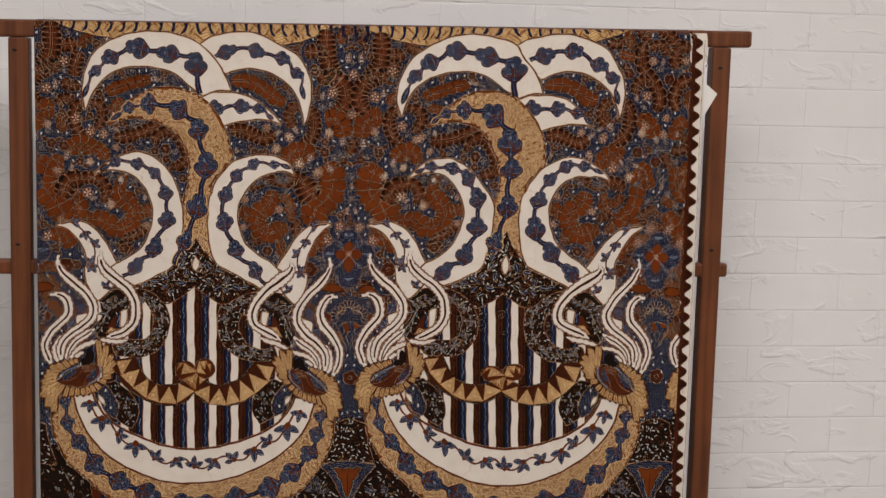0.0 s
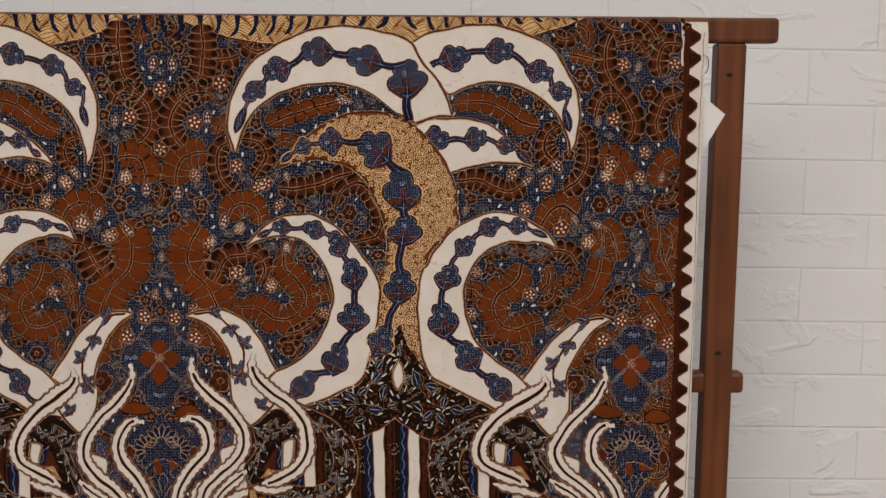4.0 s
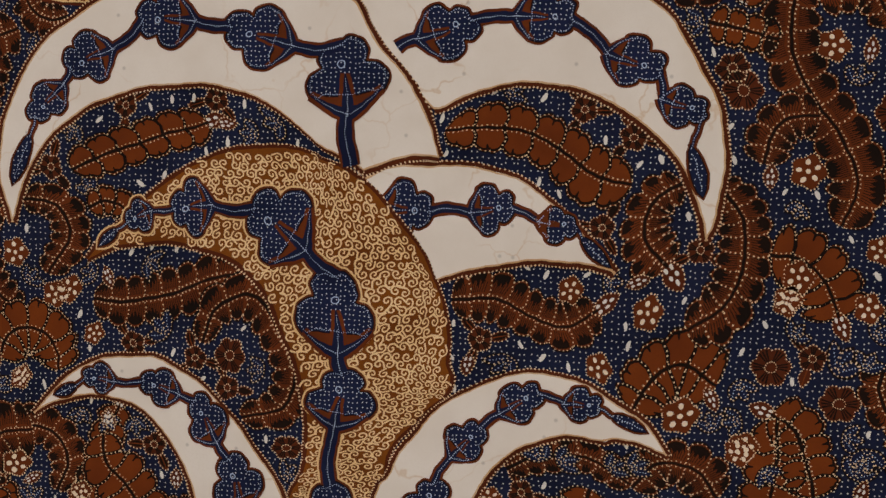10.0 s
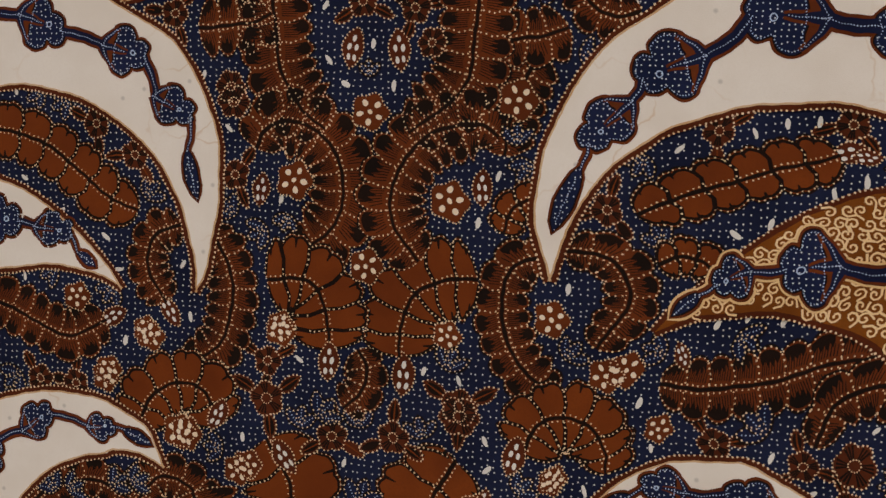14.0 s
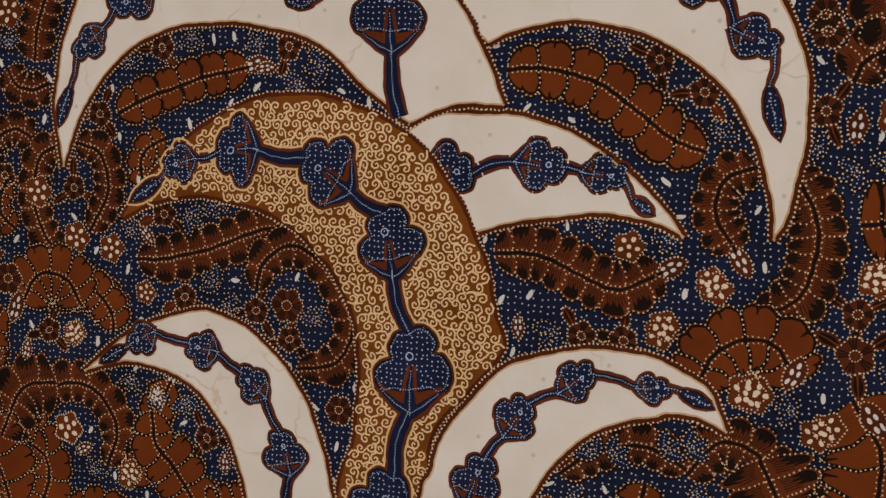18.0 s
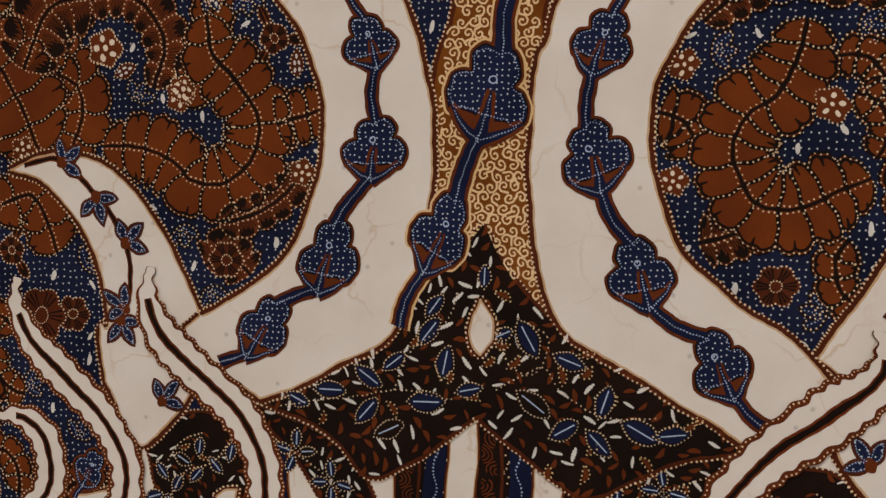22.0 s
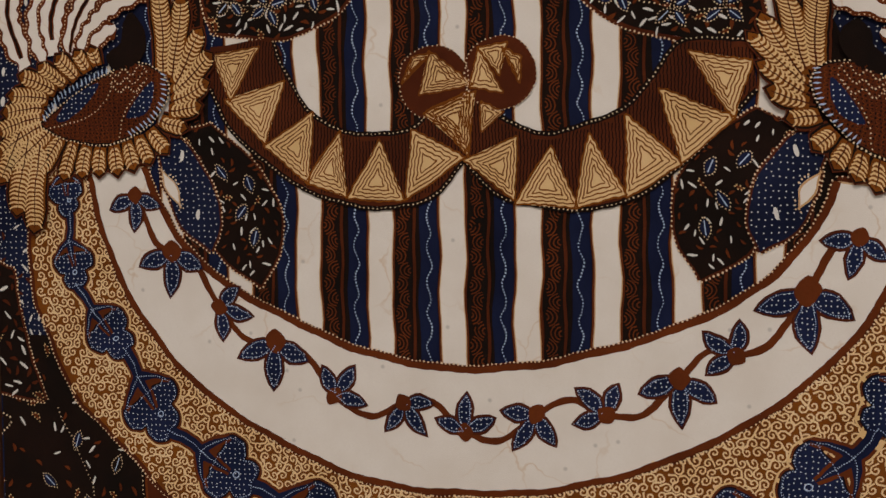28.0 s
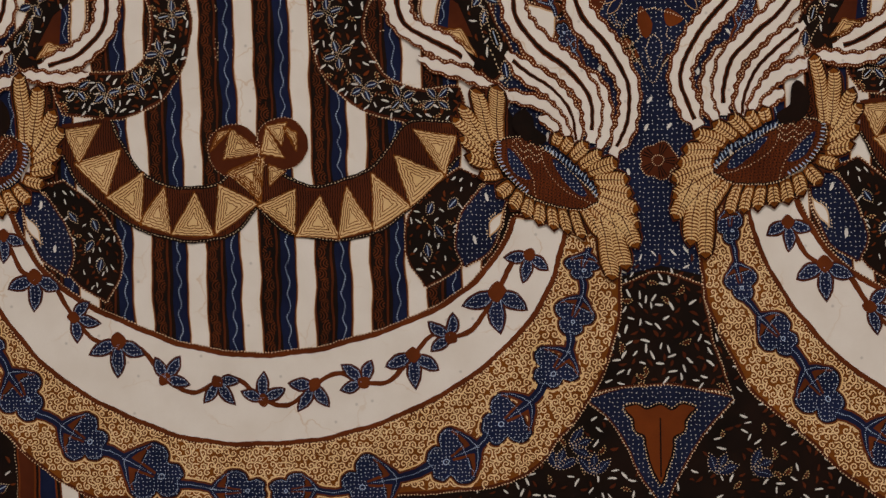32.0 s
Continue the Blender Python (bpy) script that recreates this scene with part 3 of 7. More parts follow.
def rosette(g, x, z, r, layer=1.0, petals=6, turned=0.0):
    """A small brown flower with beaded petals."""
    def rim(f):
        return [(x + f * r * (0.82 + 0.18 * abs(math.cos(petals * a / 2))) * math.cos(a + turned), z + f * r * (0.82 + 0.18 * abs(math.cos(petals * a / 2))) * math.sin(a + turned)) for a in [math.tau * i / 48 for i in range(49)]]
    k = g.put("rosette", MID, layer, [rim(1.0)[:-1]])
    hatch = []
    for i in range(petals):
        a = math.tau * i / petals + turned
        for da in (-0.22, 0.0, 0.22):
            hatch += stroke([(x + 0.3 * r * math.cos(a + da), z + 0.3 * r * math.sin(a + da)), (x + 0.85 * r * math.cos(a + da), z + 0.85 * r * math.sin(a + da))], 0.45, 0.9)
    g.put("hatching", DARK, layer + 0.3, hatch, k, "", "stuff")
    g.put("bead_line", BEADING, layer + 0.5, beads(rim(1.0), 1.6, 0.38) + beads([(x + 0.28 * r * math.cos(a), z + 0.28 * r * math.sin(a)) for a in [math.tau * i / 12 for i in range(13)]], 1.1, 0.3), k)


def star_leaf(g, x, z, ang, size, layer=1.0):
    """Three pointed indigo leaves on one stalk, with beaded edges."""
    first = None
    for da in (-0.75, 0.0, 0.75):
        c = placed([(size * 0.62, 0)], x, z, ang + da)[0]
        ring = placed(pointed(size * 1.25, size * 0.56), *c, ang + da)
        k = g.put("star_leaf", BLUE, layer + 0.1, [ring], first)
        first = first if first is not None else k
        g.put("leaf_border", DARK, layer, stroke(ring, 1.7, closed=True), first)
        g.put("bead_line", BEADING, layer + 0.5, beads(ring + ring[:1], 1.9, 0.36), first)
        g.put("rib", BLUEDOT, layer + 0.4, beads([placed([(-0.4 * size, 0)], *c, ang + da)[0], placed([(0.35 * size, 0)], *c, ang + da)[0]], 1.3, 0.26), first)


def leafy_flower(g, x, z, r, a, layer):
    """A small flower with pointed leaves round it."""
    for q in range(3):
        d = a + q * 2.1
        ring = placed(pointed(r * 1.7, r * 0.8), x + 1.5 * r * math.cos(d), z + 1.5 * r * math.sin(d), d)
        k = g.put("star_leaf", MID, layer - 0.3, [ring])
        g.put("leaf_shade", DARK, layer - 0.2, [placed(pointed(r * 1.3, r * 0.5), x + 1.5 * r * math.cos(d), z + 1.5 * r * math.sin(d), d)], k)
        g.put("rib", BROWN, layer - 0.1, stroke([(x + u * r * math.cos(d), z + u * r * math.sin(d)) for u in (0.8, 1.4, 2.2)], 0.9, 0.3), k)
        g.put("bead_line", BEADING, layer, beads(ring + ring[:1], 1.8, 0.38), k)
    rosette(g, x, z, r, layer + 0.3, 5, a)


def grains(g, poly, count, seed, layer, size=2.6, under=None, share=0.36, small=RUST):
    """Scattered pale grains, each notched, and small rust-brown ones between them."""
    rnd = random.Random(seed)
    p = np.array(poly)
    lo, hi = p.min(0), p.max(0)
    pale, rust, kept, ring = [], [], [], []
    for _ in range(count * 14):
        if len(kept) >= count:
            break
        x, z = rnd.uniform(lo[0], hi[0]), rnd.uniform(lo[1], hi[1])
        if not inside(poly, x, z) or any((x - a) ** 2 + (z - b) ** 2 < (size * 1.55) ** 2 for a, b in kept):
            continue
        kept.append((x, z))
        ang = rnd.uniform(0, math.pi)
        target = pale if rnd.random() < share else rust
        f = size * rnd.uniform(0.8, 1.15)
        if target is rust:
            q = pointed(f * 1.9, f * 0.66, 5)
            q = [(a, b + 0.22 * a * a / f) for a, b in q]
            if rnd.random() < 0.14:
                line = placed([(a * 1.25, b * 1.5) for a, b in q], x, z, ang)
                ring += beads(line + line[:1], 1.7, 0.34)
        else:
            q = [(-f * 0.9 + 1.8 * f * i / 10, f * 0.30 * math.sin(math.pi * (i + 0.6) / 11.2) ** 0.6 * (1.0 if i % 2 else 0.5)) for i in range(11)]
            q = q + [(a, -b) for a, b in reversed(q)]
        target.append(placed(q, x, z, ang))
    g.put("pale_filling", PALE, layer, pale, under, "pale notched grains", "stuff")
    g.put("rust_filling", small, layer, rust, under, "", "stuff")
    g.put("bead_filling", CREAM, layer + 0.2, ring, under, "", "stuff")


def eye_leaf(g, x, z, ang, size, layer, under=None):
    ring = placed(pointed(size * 2, size * 0.95), x, z, ang)
    g.put("leaf_border", DARK, layer - 0.1, [placed(pointed(size * 2.5, size * 1.35), x, z, ang)], under)
    k = g.put("eye_leaf", BLUE, layer, [ring], under)
    rim = placed(pointed(size * 2.3, size * 1.2), x, z, ang)
    g.put("bead_line", BEADING, layer + 0.3, beads(rim + rim[:1], 1.4, 0.33), k)
    g.put("rib", BLUEDOT, layer + 0.35, stroke([placed([(-0.75 * size, 0)], x, z, ang)[0], placed([(0.75 * size, 0)], x, z, ang)[0]], 0.5), k)


def trio(g, x, z, ang, size, layer):
    """A sprig of three indigo leaves spread like a fork from a brown heart."""
    first = None
    for da, f in ((-1.15, 1.0), (0.0, 1.15), (1.1, 0.95)):
        bend = 0.16 * math.sin(3 * da + x)
        form = pointed(size * 1.3 * f, size * 0.56)
        form = [(a, q + bend * a * a / size) for a, q in form]
        wide = [(a, q + bend * a * a / size) for a, q in pointed(size * 1.3 * f + 2.4, size * 0.56 + 2.4)]
        c = placed([(size * 0.66 * f, 0)], x, z, ang + da)[0]
        g.put("leaf_border", MID, layer, [placed(wide, *c, ang + da)], first)
        k = g.put("sprig_leaf", LEAFBLUE, layer + 0.5, [placed(form, *c, ang + da)], first)
        first = first if first is not None else k
        ring = placed([(a * 0.86, q * 0.8) for a, q in form], *c, ang + da)
        g.put("rib", BLUEDOT, layer + 0.8, beads(ring + ring[:1], 1.0, 0.27), first)
    g.put("sprig_heart", RUST, layer + 0.9, [spline(placed([(-0.42, 0.0), (-0.1, 0.34), (0.2, 0.2), (0.34, 0.02), (0.2, -0.22), (-0.1, -0.34)], x, z, ang, size), 4, True)], first)


def ribbon(g, pts, w, layer, tip=None, core=True, wavy=True):
    """A flame-like undyed ribbon with a dark line down its middle and a rippled brown edge."""
    line = even(spline(pts, 8), 1.2)
    nrm = normals(line)
    w, tip = w * 1.26, tip * 1.26 if tip else None
    tip = w if tip is None else tip
    s = np.linspace(0, 1, len(line))
    env = np.clip(s * 5, 0.12, 1) ** 0.7 * np.clip((1 - s) * 14, 0.3, 1) ** 0.5 * (w + (tip - w) * s) / 2
    rip = 0.6 * np.sin(np.arange(len(line)) * 0.95 + np.sin(np.arange(len(line)) * 0.2)) if wavy else np.zeros(len(line))
    a, b = line + nrm * (env + rip)[:, None], line - nrm * (env + np.roll(rip, 2))[:, None]
    quads = [[tuple(a[i]), tuple(a[i + 1]), tuple(b[i + 1]), tuple(b[i])] for i in range(len(line) - 1)]
    k = g.put("ribbon", WHITE, layer, quads, label="undyed flame ribbon")
    rimw = 2.3 * np.clip(s * 9, 0.2, 1) * np.clip((1 - s) * 12, 0.3, 1)
    edge = [[tuple(a[i] + nrm[i] * rimw[i]), tuple(a[i + 1] + nrm[i + 1] * rimw[i + 1]), tuple(b[i + 1] - nrm[i + 1] * rimw[i + 1]), tuple(b[i] - nrm[i] * rimw[i])] for i in range(len(line) - 1)]
    g.put("border", RUST, layer - 0.4, edge, k)
    g.put("bead_line", BEADING, layer - 0.2, beads((a + nrm * 1.5)[4:-3], 1.8, 0.36) + beads((b - nrm * 1.5)[4:-3], 1.8, 0.36), k)
    if core:
        q = line[int(len(line) * 0.08): int(len(line) * 0.97)]
        g.put("core_border", BROWN, layer + 0.3, stroke(q, w * 0.23, w * 0.19), k)
        g.put("core_line", DARK, layer + 0.5, stroke(q, w * 0.13, w * 0.10), k)


def plume(g, base, ang, length, width, layer, bend=0.25):
    """A golden feather-shaped petal with cream barbs."""
    n = 9
    mid = [(length * i / n, bend * length * (i / n) ** 2 * 0.6) for i in range(n + 1)]
    prof = [width / 2 * (0.5 + 0.5 * math.sin(math.pi * min(1, 0.1 + 0.6 * i / n)) ** 0.8) * (1 if i < n - 1 else (0.9 if i < n else 0.6)) for i in range(n + 1)]
    nrm = normals(mid)
    def form(f):
        l = [(mid[i][0] + nrm[i][0] * (prof[i] + f), mid[i][1] + nrm[i][1] * (prof[i] + f)) for i in range(n + 1)]
        r = [(mid[i][0] - nrm[i][0] * (prof[i] + f), mid[i][1] - nrm[i][1] * (prof[i] + f)) for i in range(n + 1)]
        return placed(l + [(mid[n][0] + f + prof[n] * 0.8, mid[n][1])] + r[::-1], *base, ang)
    k = g.put("petal", OCHRE, layer + 0.4, [form(0.0)], label="ochre petal with cream barbs")
    g.put("border", MID, layer, [form(1.7)], k)
    g.put("outline", DARK, layer + 0.2, [form(0.9)], k)
    barbs = []
    steps = max(4, int(length / 1.9))
    for i in range(1, steps):
        u = i / steps * n
        q = int(u)
        c = np.array(mid[q]) + (np.array(mid[min(n, q + 1)]) - np.array(mid[q])) * (u - q)
        for sg in (1, -1):
            e = c + np.array([1.7, 0]) + np.array(nrm[q]) * sg * prof[q] * 0.86
            v = c + np.array([0.2, 0]) + np.array(nrm[q]) * sg * prof[q] * 0.5
            barbs += stroke(spline(placed([tuple(c), tuple(v), tuple(e)], *base, ang), 3), 1.25, 0.5)
    g.put("barb_filling", CREAM, layer + 0.7, barbs, k, "", "stuff")
    g.put("quill", MID, layer + 0.9, stroke(placed(mid, *base, ang), 0.8, 0.4), k)


# ---------------------------------------------------------------- the tree motif
tree = Group()

# crescents of the crown
field(tree, "white_crescent", WHITE, 8, [
    [(-228.3, 1592.2), (-209.3, 1604.4), (-188.5, 1609.9), (-163.6, 1613.1), (-138.6, 1609.6), (-113.3, 1597.0), (-86.0, 1582.8), (-77.7, 1573.9), (-69.4, 1560.7), (-63.0, 1543.1), (-61.6, 1523.2), (-63.5, 1505.2), (-67.7, 1486.9), (-71.8, 1478.0)],
    [(-71.8, 1478.0), (-73.8, 1495.6), (-79.5, 1513.5), (-88.2, 1529.0), (-99.0, 1540.8), (-113.3, 1550.0), (-131.3, 1557.3), (-150.8, 1560.1), (-170.6, 1558.1), (-188.2, 1551.2)],
    [(-188.2, 1551.2), (-206.8, 1569.0), (-228.3, 1592.2)]], label="undyed crescent leaf with an indigo vine")
field(tree, "white_crescent", WHITE, 9, [
    [(-393.1, 1493.2), (-397.6, 1517.0), (-395.1, 1541.4), (-386.9, 1565.6), (-372.0, 1585.0), (-349.0, 1599.0), (-319.0, 1608.0), (-288.0, 1610.0), (-262.0, 1607.0), (-234.1, 1597.0), (-211.7, 1579.4), (-195.0, 1558.1), (-194.8, 1557.1), (-186.7, 1540.5), (-180.6, 1526.3)],
    [(-180.6, 1526.3), (-195.4, 1526.8), (-208.4, 1523.7), (-221.6, 1518.1)],
    [(-221.6, 1518.1), (-232.6, 1525.4), (-247.9, 1537.4), (-260.6, 1548.4), (-280.6, 1555.9), (-303.8, 1559.2), (-327.6, 1558.5), (-349.0, 1552.2), (-367.8, 1539.3), (-380.6, 1522.4), (-388.8, 1506.5), (-393.1, 1493.2)]], label="undyed crescent leaf with an indigo vine")
field(tree, "white_crescent", WHITE, 8, [
    [(-222.7, 1514.9), (-208.3, 1521.6), (-186.2, 1522.7), (-164.6, 1520.4), (-143.4, 1511.5), (-126.5, 1499.7), (-113.9, 1487.0), (-106.2, 1476.8)],
    [(-106.2, 1476.8), (-112.5, 1479.9), (-123.7, 1483.5), (-140.1, 1484.5), (-158.8, 1482.3), (-175.9, 1478.7), (-186.7, 1475.7), (-197.7, 1472.0)],
    [(-197.7, 1472.0), (-211.9, 1491.9), (-222.7, 1514.9)]], label="undyed crescent leaf with an indigo vine")
gold, gold_poly = field(tree, "gold_crescent", OCHRE, 9.4, [
    [(-361.2, 1470.9), (-353.8, 1482.2), (-337.8, 1499.1), (-319.5, 1513.8), (-299.1, 1523.9), (-279.2, 1528.3), (-259.7, 1527.5), (-242.9, 1522.7), (-223.3, 1513.2), (-207.5, 1497.4), (-195.7, 1479.6), (-187.2, 1460.7), (-182.0, 1439.5), (-179.9, 1423.4), (-206.9, 1391.7), (-210.5, 1364.6), (-213.2, 1339.2), (-213.8, 1318.0), (-211.7, 1296.8), (-205.7, 1269.3)],
    [(-205.7, 1269.3), (-221.8, 1283.1), (-239.3, 1272.9), (-253.1, 1293.8), (-252.2, 1311.4), (-252.5, 1328.8), (-252.1, 1348.3), (-249.2, 1365.5), (-243.7, 1382.7), (-242.4, 1399.1), (-241.9, 1417.3), (-245.3, 1435.1), (-252.9, 1450.4), (-265.5, 1464.4), (-280.6, 1475.0), (-300.9, 1481.1), (-321.7, 1483.3), (-342.9, 1480.2), (-361.2, 1470.9)]],
    label="ochre crescent trunk filled with cream curls")
# side crescents
field(tree, "white_crescent", WHITE, 11, [
    [(-382.2, 1398.2), (-370.7, 1408.5), (-358.2, 1417.5), (-343.4, 1425.7), (-326.4, 1430.4), (-314.5, 1431.6), (-298.1, 1426.1), (-284.1, 1416.4), (-272.6, 1403.6), (-263.4, 1386.6), (-256.4, 1365.3), (-252.7, 1346.1), (-252.0, 1328.8), (-253.4, 1311.3), (-256.5, 1293.6), (-262.0, 1273.3), (-258.5, 1287.0), (-263.7, 1270.4), (-270.6, 1258.0), (-290.5, 1246.9), (-309.8, 1236.7), (-324.5, 1230.7)],
    [(-324.5, 1230.7), (-341.8, 1242.8), (-358.1, 1256.4)],
    [(-358.1, 1256.4), (-350.4, 1263.7)],
    [(-349.7, 1263.8), (-331.0, 1273.4), (-313.9, 1287.3), (-303.2, 1305.6), (-297.4, 1324.3), (-295.6, 1342.1), (-298.8, 1359.7), (-306.0, 1377.1), (-316.7, 1390.7), (-328.8, 1399.4), (-340.9, 1403.8), (-355.7, 1405.2), (-370.8, 1402.9), (-382.2, 1398.2)]], label="undyed crescent leaf with an indigo vine")
field(tree, "white_crescent", WHITE, 11, [
    [(-85.9, 1401.3), (-91.5, 1415.1), (-100.7, 1422.5), (-115.0, 1428.2), (-131.4, 1430.4), (-148.1, 1428.7), (-165.0, 1424.6), (-177.9, 1418.1), (-193.0, 1402.6), (-203.8, 1385.9), (-208.4, 1370.8), (-212.0, 1364.5), (-213.8, 1339.2), (-214.2, 1318.0), (-211.1, 1292.5), (-209.0, 1281.4), (-200.6, 1264.8), (-187.8, 1257.1), (-168.9, 1246.6), (-150.3, 1236.0), (-134.1, 1226.8)],
    [(-134.1, 1226.8), (-127.2, 1229.8), (-122.5, 1236.9), (-104.6, 1250.2)],
    [(-104.6, 1250.2), (-119.4, 1265.3), (-135.3, 1275.2), (-155.8, 1292.4), (-164.4, 1308.4), (-169.3, 1324.7), (-170.8, 1341.1), (-168.8, 1355.6), (-162.1, 1370.1), (-153.5, 1382.4), (-142.1, 1393.6), (-128.8, 1401.3), (-113.8, 1404.7), (-109.9, 1407.2), (-97.9, 1406.7), (-85.9, 1401.3)]], label="undyed crescent leaf with an indigo vine")

# vines on the crescents of both trees, which were drawn apart
vines = Group()
vine(vines, 10, (-226, 1520.6), [(-230.4, 1547.8, -232.3, 1580.2, 16.9), (-257.9, 1576.5, -287.5, 1582.4, 13.9), (-302.3, 1582.8, -333.4, 1587.8, 15.5), (-346.9, 1574.7, -367, 1565, 11.9), (-371.7, 1556.4, -386.7, 1544.8, 7.7), (-389.3, 1530.9, -395.9, 1511.3, 0)])
vine(vines, 10, (250.6, 1526.7), [(248.7, 1551.6, 245.2, 1585.2, 21.1), (220.8, 1581.9, 188.5, 1591.4, 15.7), (171.6, 1593.7, 143.4, 1593.9, 14.8), (129.5, 1578.4, 105.8, 1570.2, 13.5), (104, 1561.8, 87.5, 1544.3, 9.7), (86, 1537.6, 76.4, 1511.9, 0)])
vine(vines, 9.2, (-204, 1575.4), [(-199.5, 1577.8, -174.1, 1587.3, 10.8), (-153.8, 1589.8, -132.7, 1582.4, 11.2), (-114.4, 1577.2, -94.2, 1573.3, 10.4), (-91.5, 1557, -73.8, 1550, 8.7), (-76.5, 1536.8, -71.8, 1516.1, 0)])
vine(vines, 9.2, (272.1, 1582), [(281.9, 1586.2, 308.2, 1595.5, 13.9), (326.6, 1596.8, 353.7, 1596.6, 13), (368.5, 1580.4, 393.4, 1573.4, 12), (393.1, 1561.5, 413.1, 1555.9, 9.5), (407, 1541.9, 413.8, 1518.1, 0)])
vine(vines, 8.02, (-213.7, 1500.8), [(-213.6, 1498.3, -193.2, 1498, 13.6), (-174.9, 1503.7, -154.9, 1502.1, 11.2), (-147.4, 1500.1, -129.2, 1499.3, 8.2), (-127.7, 1491.7, -118.5, 1485.2, 0)], step=0.25)
vine(vines, 8.02, (266.3, 1510.1), [(266.3, 1507.3, 289.7, 1506.8, 14.2), (308.3, 1507.5, 328.3, 1510.1, 12.3), (340.4, 1504.6, 357.4, 1503, 8.7), (359.5, 1498.5, 373.6, 1484.6, 0)], step=0.25)
vine(vines, 12, (-265.4, 1263), [(-255.1, 1284.8, -241.6, 1313, 10), (-233.7, 1335.2, -224.6, 1368.5, 15.2), (-218.8, 1396.8, -218.6, 1432.2, 16.7), (-228.2, 1454, -232.1, 1481.3, 14.5), (-248.7, 1488.7, -270.2, 1502.9, 14.9), (-292.9, 1505, -312, 1503.8, 14.7), (-323.9, 1499.1, -338.5, 1495.9, 8.2), (-340.6, 1490, -357, 1478.5, 0)], True)
vine(vines, 12, (216.3, 1282.2), [(220.3, 1287.4, 231.5, 1314.8, 12.5), (242.1, 1341.9, 243.8, 1373.7, 15.5), (245.3, 1402.1, 248.7, 1429.2, 16.3), (246.5, 1437.7, 245.1, 1476.2, 18.3), (228.8, 1486.9, 202, 1506.3, 18.4), (181.1, 1505.5, 161.7, 1503.4, 13.4), (150.7, 1501.5, 137.8, 1496.1, 7.7), (133.7, 1492.1, 122.8, 1482.9, 0)], True)
vine(vines, 13, (-341.1, 1244.9), [(-329.3, 1248, -314.9, 1271.8, 10.5), (-298.9, 1274.7, -291.1, 1303.1, 12.4), (-276.8, 1319.6, -274.8, 1342.7, 13.4), (-274.4, 1361.9, -278.8, 1381.4, 10.9), (-287.2, 1395.2, -300.2, 1406.1, 8.5), (-311, 1414.1, -326.3, 1416.4, 9.2), (-344, 1421.1, -357.3, 1413.3, 7.4), (-359, 1411.7, -373.1, 1403.8, 0)])
vine(vines, 13, (118.6, 1238.4), [(135.6, 1242.2, 156.6, 1267.8, 11.9), (174.4, 1266.4, 185, 1296.4, 14.2), (197.7, 1312.5, 197.6, 1338.5, 16.5), (198.8, 1355.8, 192.1, 1383.3, 13.8), (185.3, 1389.2, 173.8, 1410.7, 11.1), (165.5, 1412.5, 146.3, 1417.8, 9.7), (131.4, 1416.3, 115, 1417.4, 7.8), (111.5, 1412.7, 98.7, 1407.4, 0)])
vine(vines, 13, (-124.7, 1233.1), [(-138.9, 1243, -148.8, 1265.9, 11), (-169.1, 1274.9, -176.1, 1299, 12.4), (-187.8, 1316.5, -193.8, 1340.8, 13.4), (-191.6, 1359.5, -184.6, 1381.1, 11.3), (-176, 1390.4, -166.1, 1406.4, 9.5), (-153.3, 1410.5, -139.4, 1421.2, 8.2), (-121.6, 1415.4, -109.3, 1417.7, 6), (-105.3, 1416.9, -91.2, 1410.6, 0)])
vine(vines, 13, (373.4, 1229.9), [(357.9, 1241.2, 336, 1265.3, 12.3), (321.5, 1272.7, 308, 1299.7, 15.2), (291.3, 1307, 285.9, 1340.4, 16.3), (288, 1356.7, 295.6, 1379.6, 13.4), (302.2, 1391.6, 317, 1407.5, 9.9), (325.3, 1414, 344, 1426.2, 9.7), (354.5, 1420.7, 371.9, 1420.9, 8.3), (376.6, 1417.3, 393.2, 1410.6, 0)])
curls(tree, gold, 10, gold_poly)

# ---- the bowl below: ring, stripes, canopy
RING_OUT = [(-415.3, 1061.2), (-411.1, 1041.2), (-399.0, 1010.4), (-380.3, 982.8), (-358.3, 961.4), (-326.8, 942.8), (-289.4, 927.2), (-258.4, 921.7), (-227.8, 921.7), (-197.6, 924.3), (-158.8, 935.3), (-126.6, 950.3), (-97.7, 969.3), (-74.9, 992.3), (-60.8, 1014.9), (-53.7, 1037.4), (-50.3, 1052.8)]
RING_IN = [(-81.4, 1054.7), (-85.7, 1043.4), (-94.3, 1029.3), (-111.5, 1012.3), (-134.6, 998.8), (-163.9, 987.8), (-196.6, 978.9), (-220.6, 975.9), (-244.9, 975.2), (-281.8, 981.6), (-312.7, 993.6), (-340.9, 1007.2), (-362.9, 1022.5), (-378.3, 1043.9), (-387.4, 1063.8)]
tree.put("striped_ground", DARK, 1, [spline(RING_OUT[:], 4) + [(-135.6, 1224.9), (-167.6, 1225.0), (-207.4, 1207.2), (-233.9, 1232.9), (-273.3, 1206.6), (-328.1, 1228.7)]])


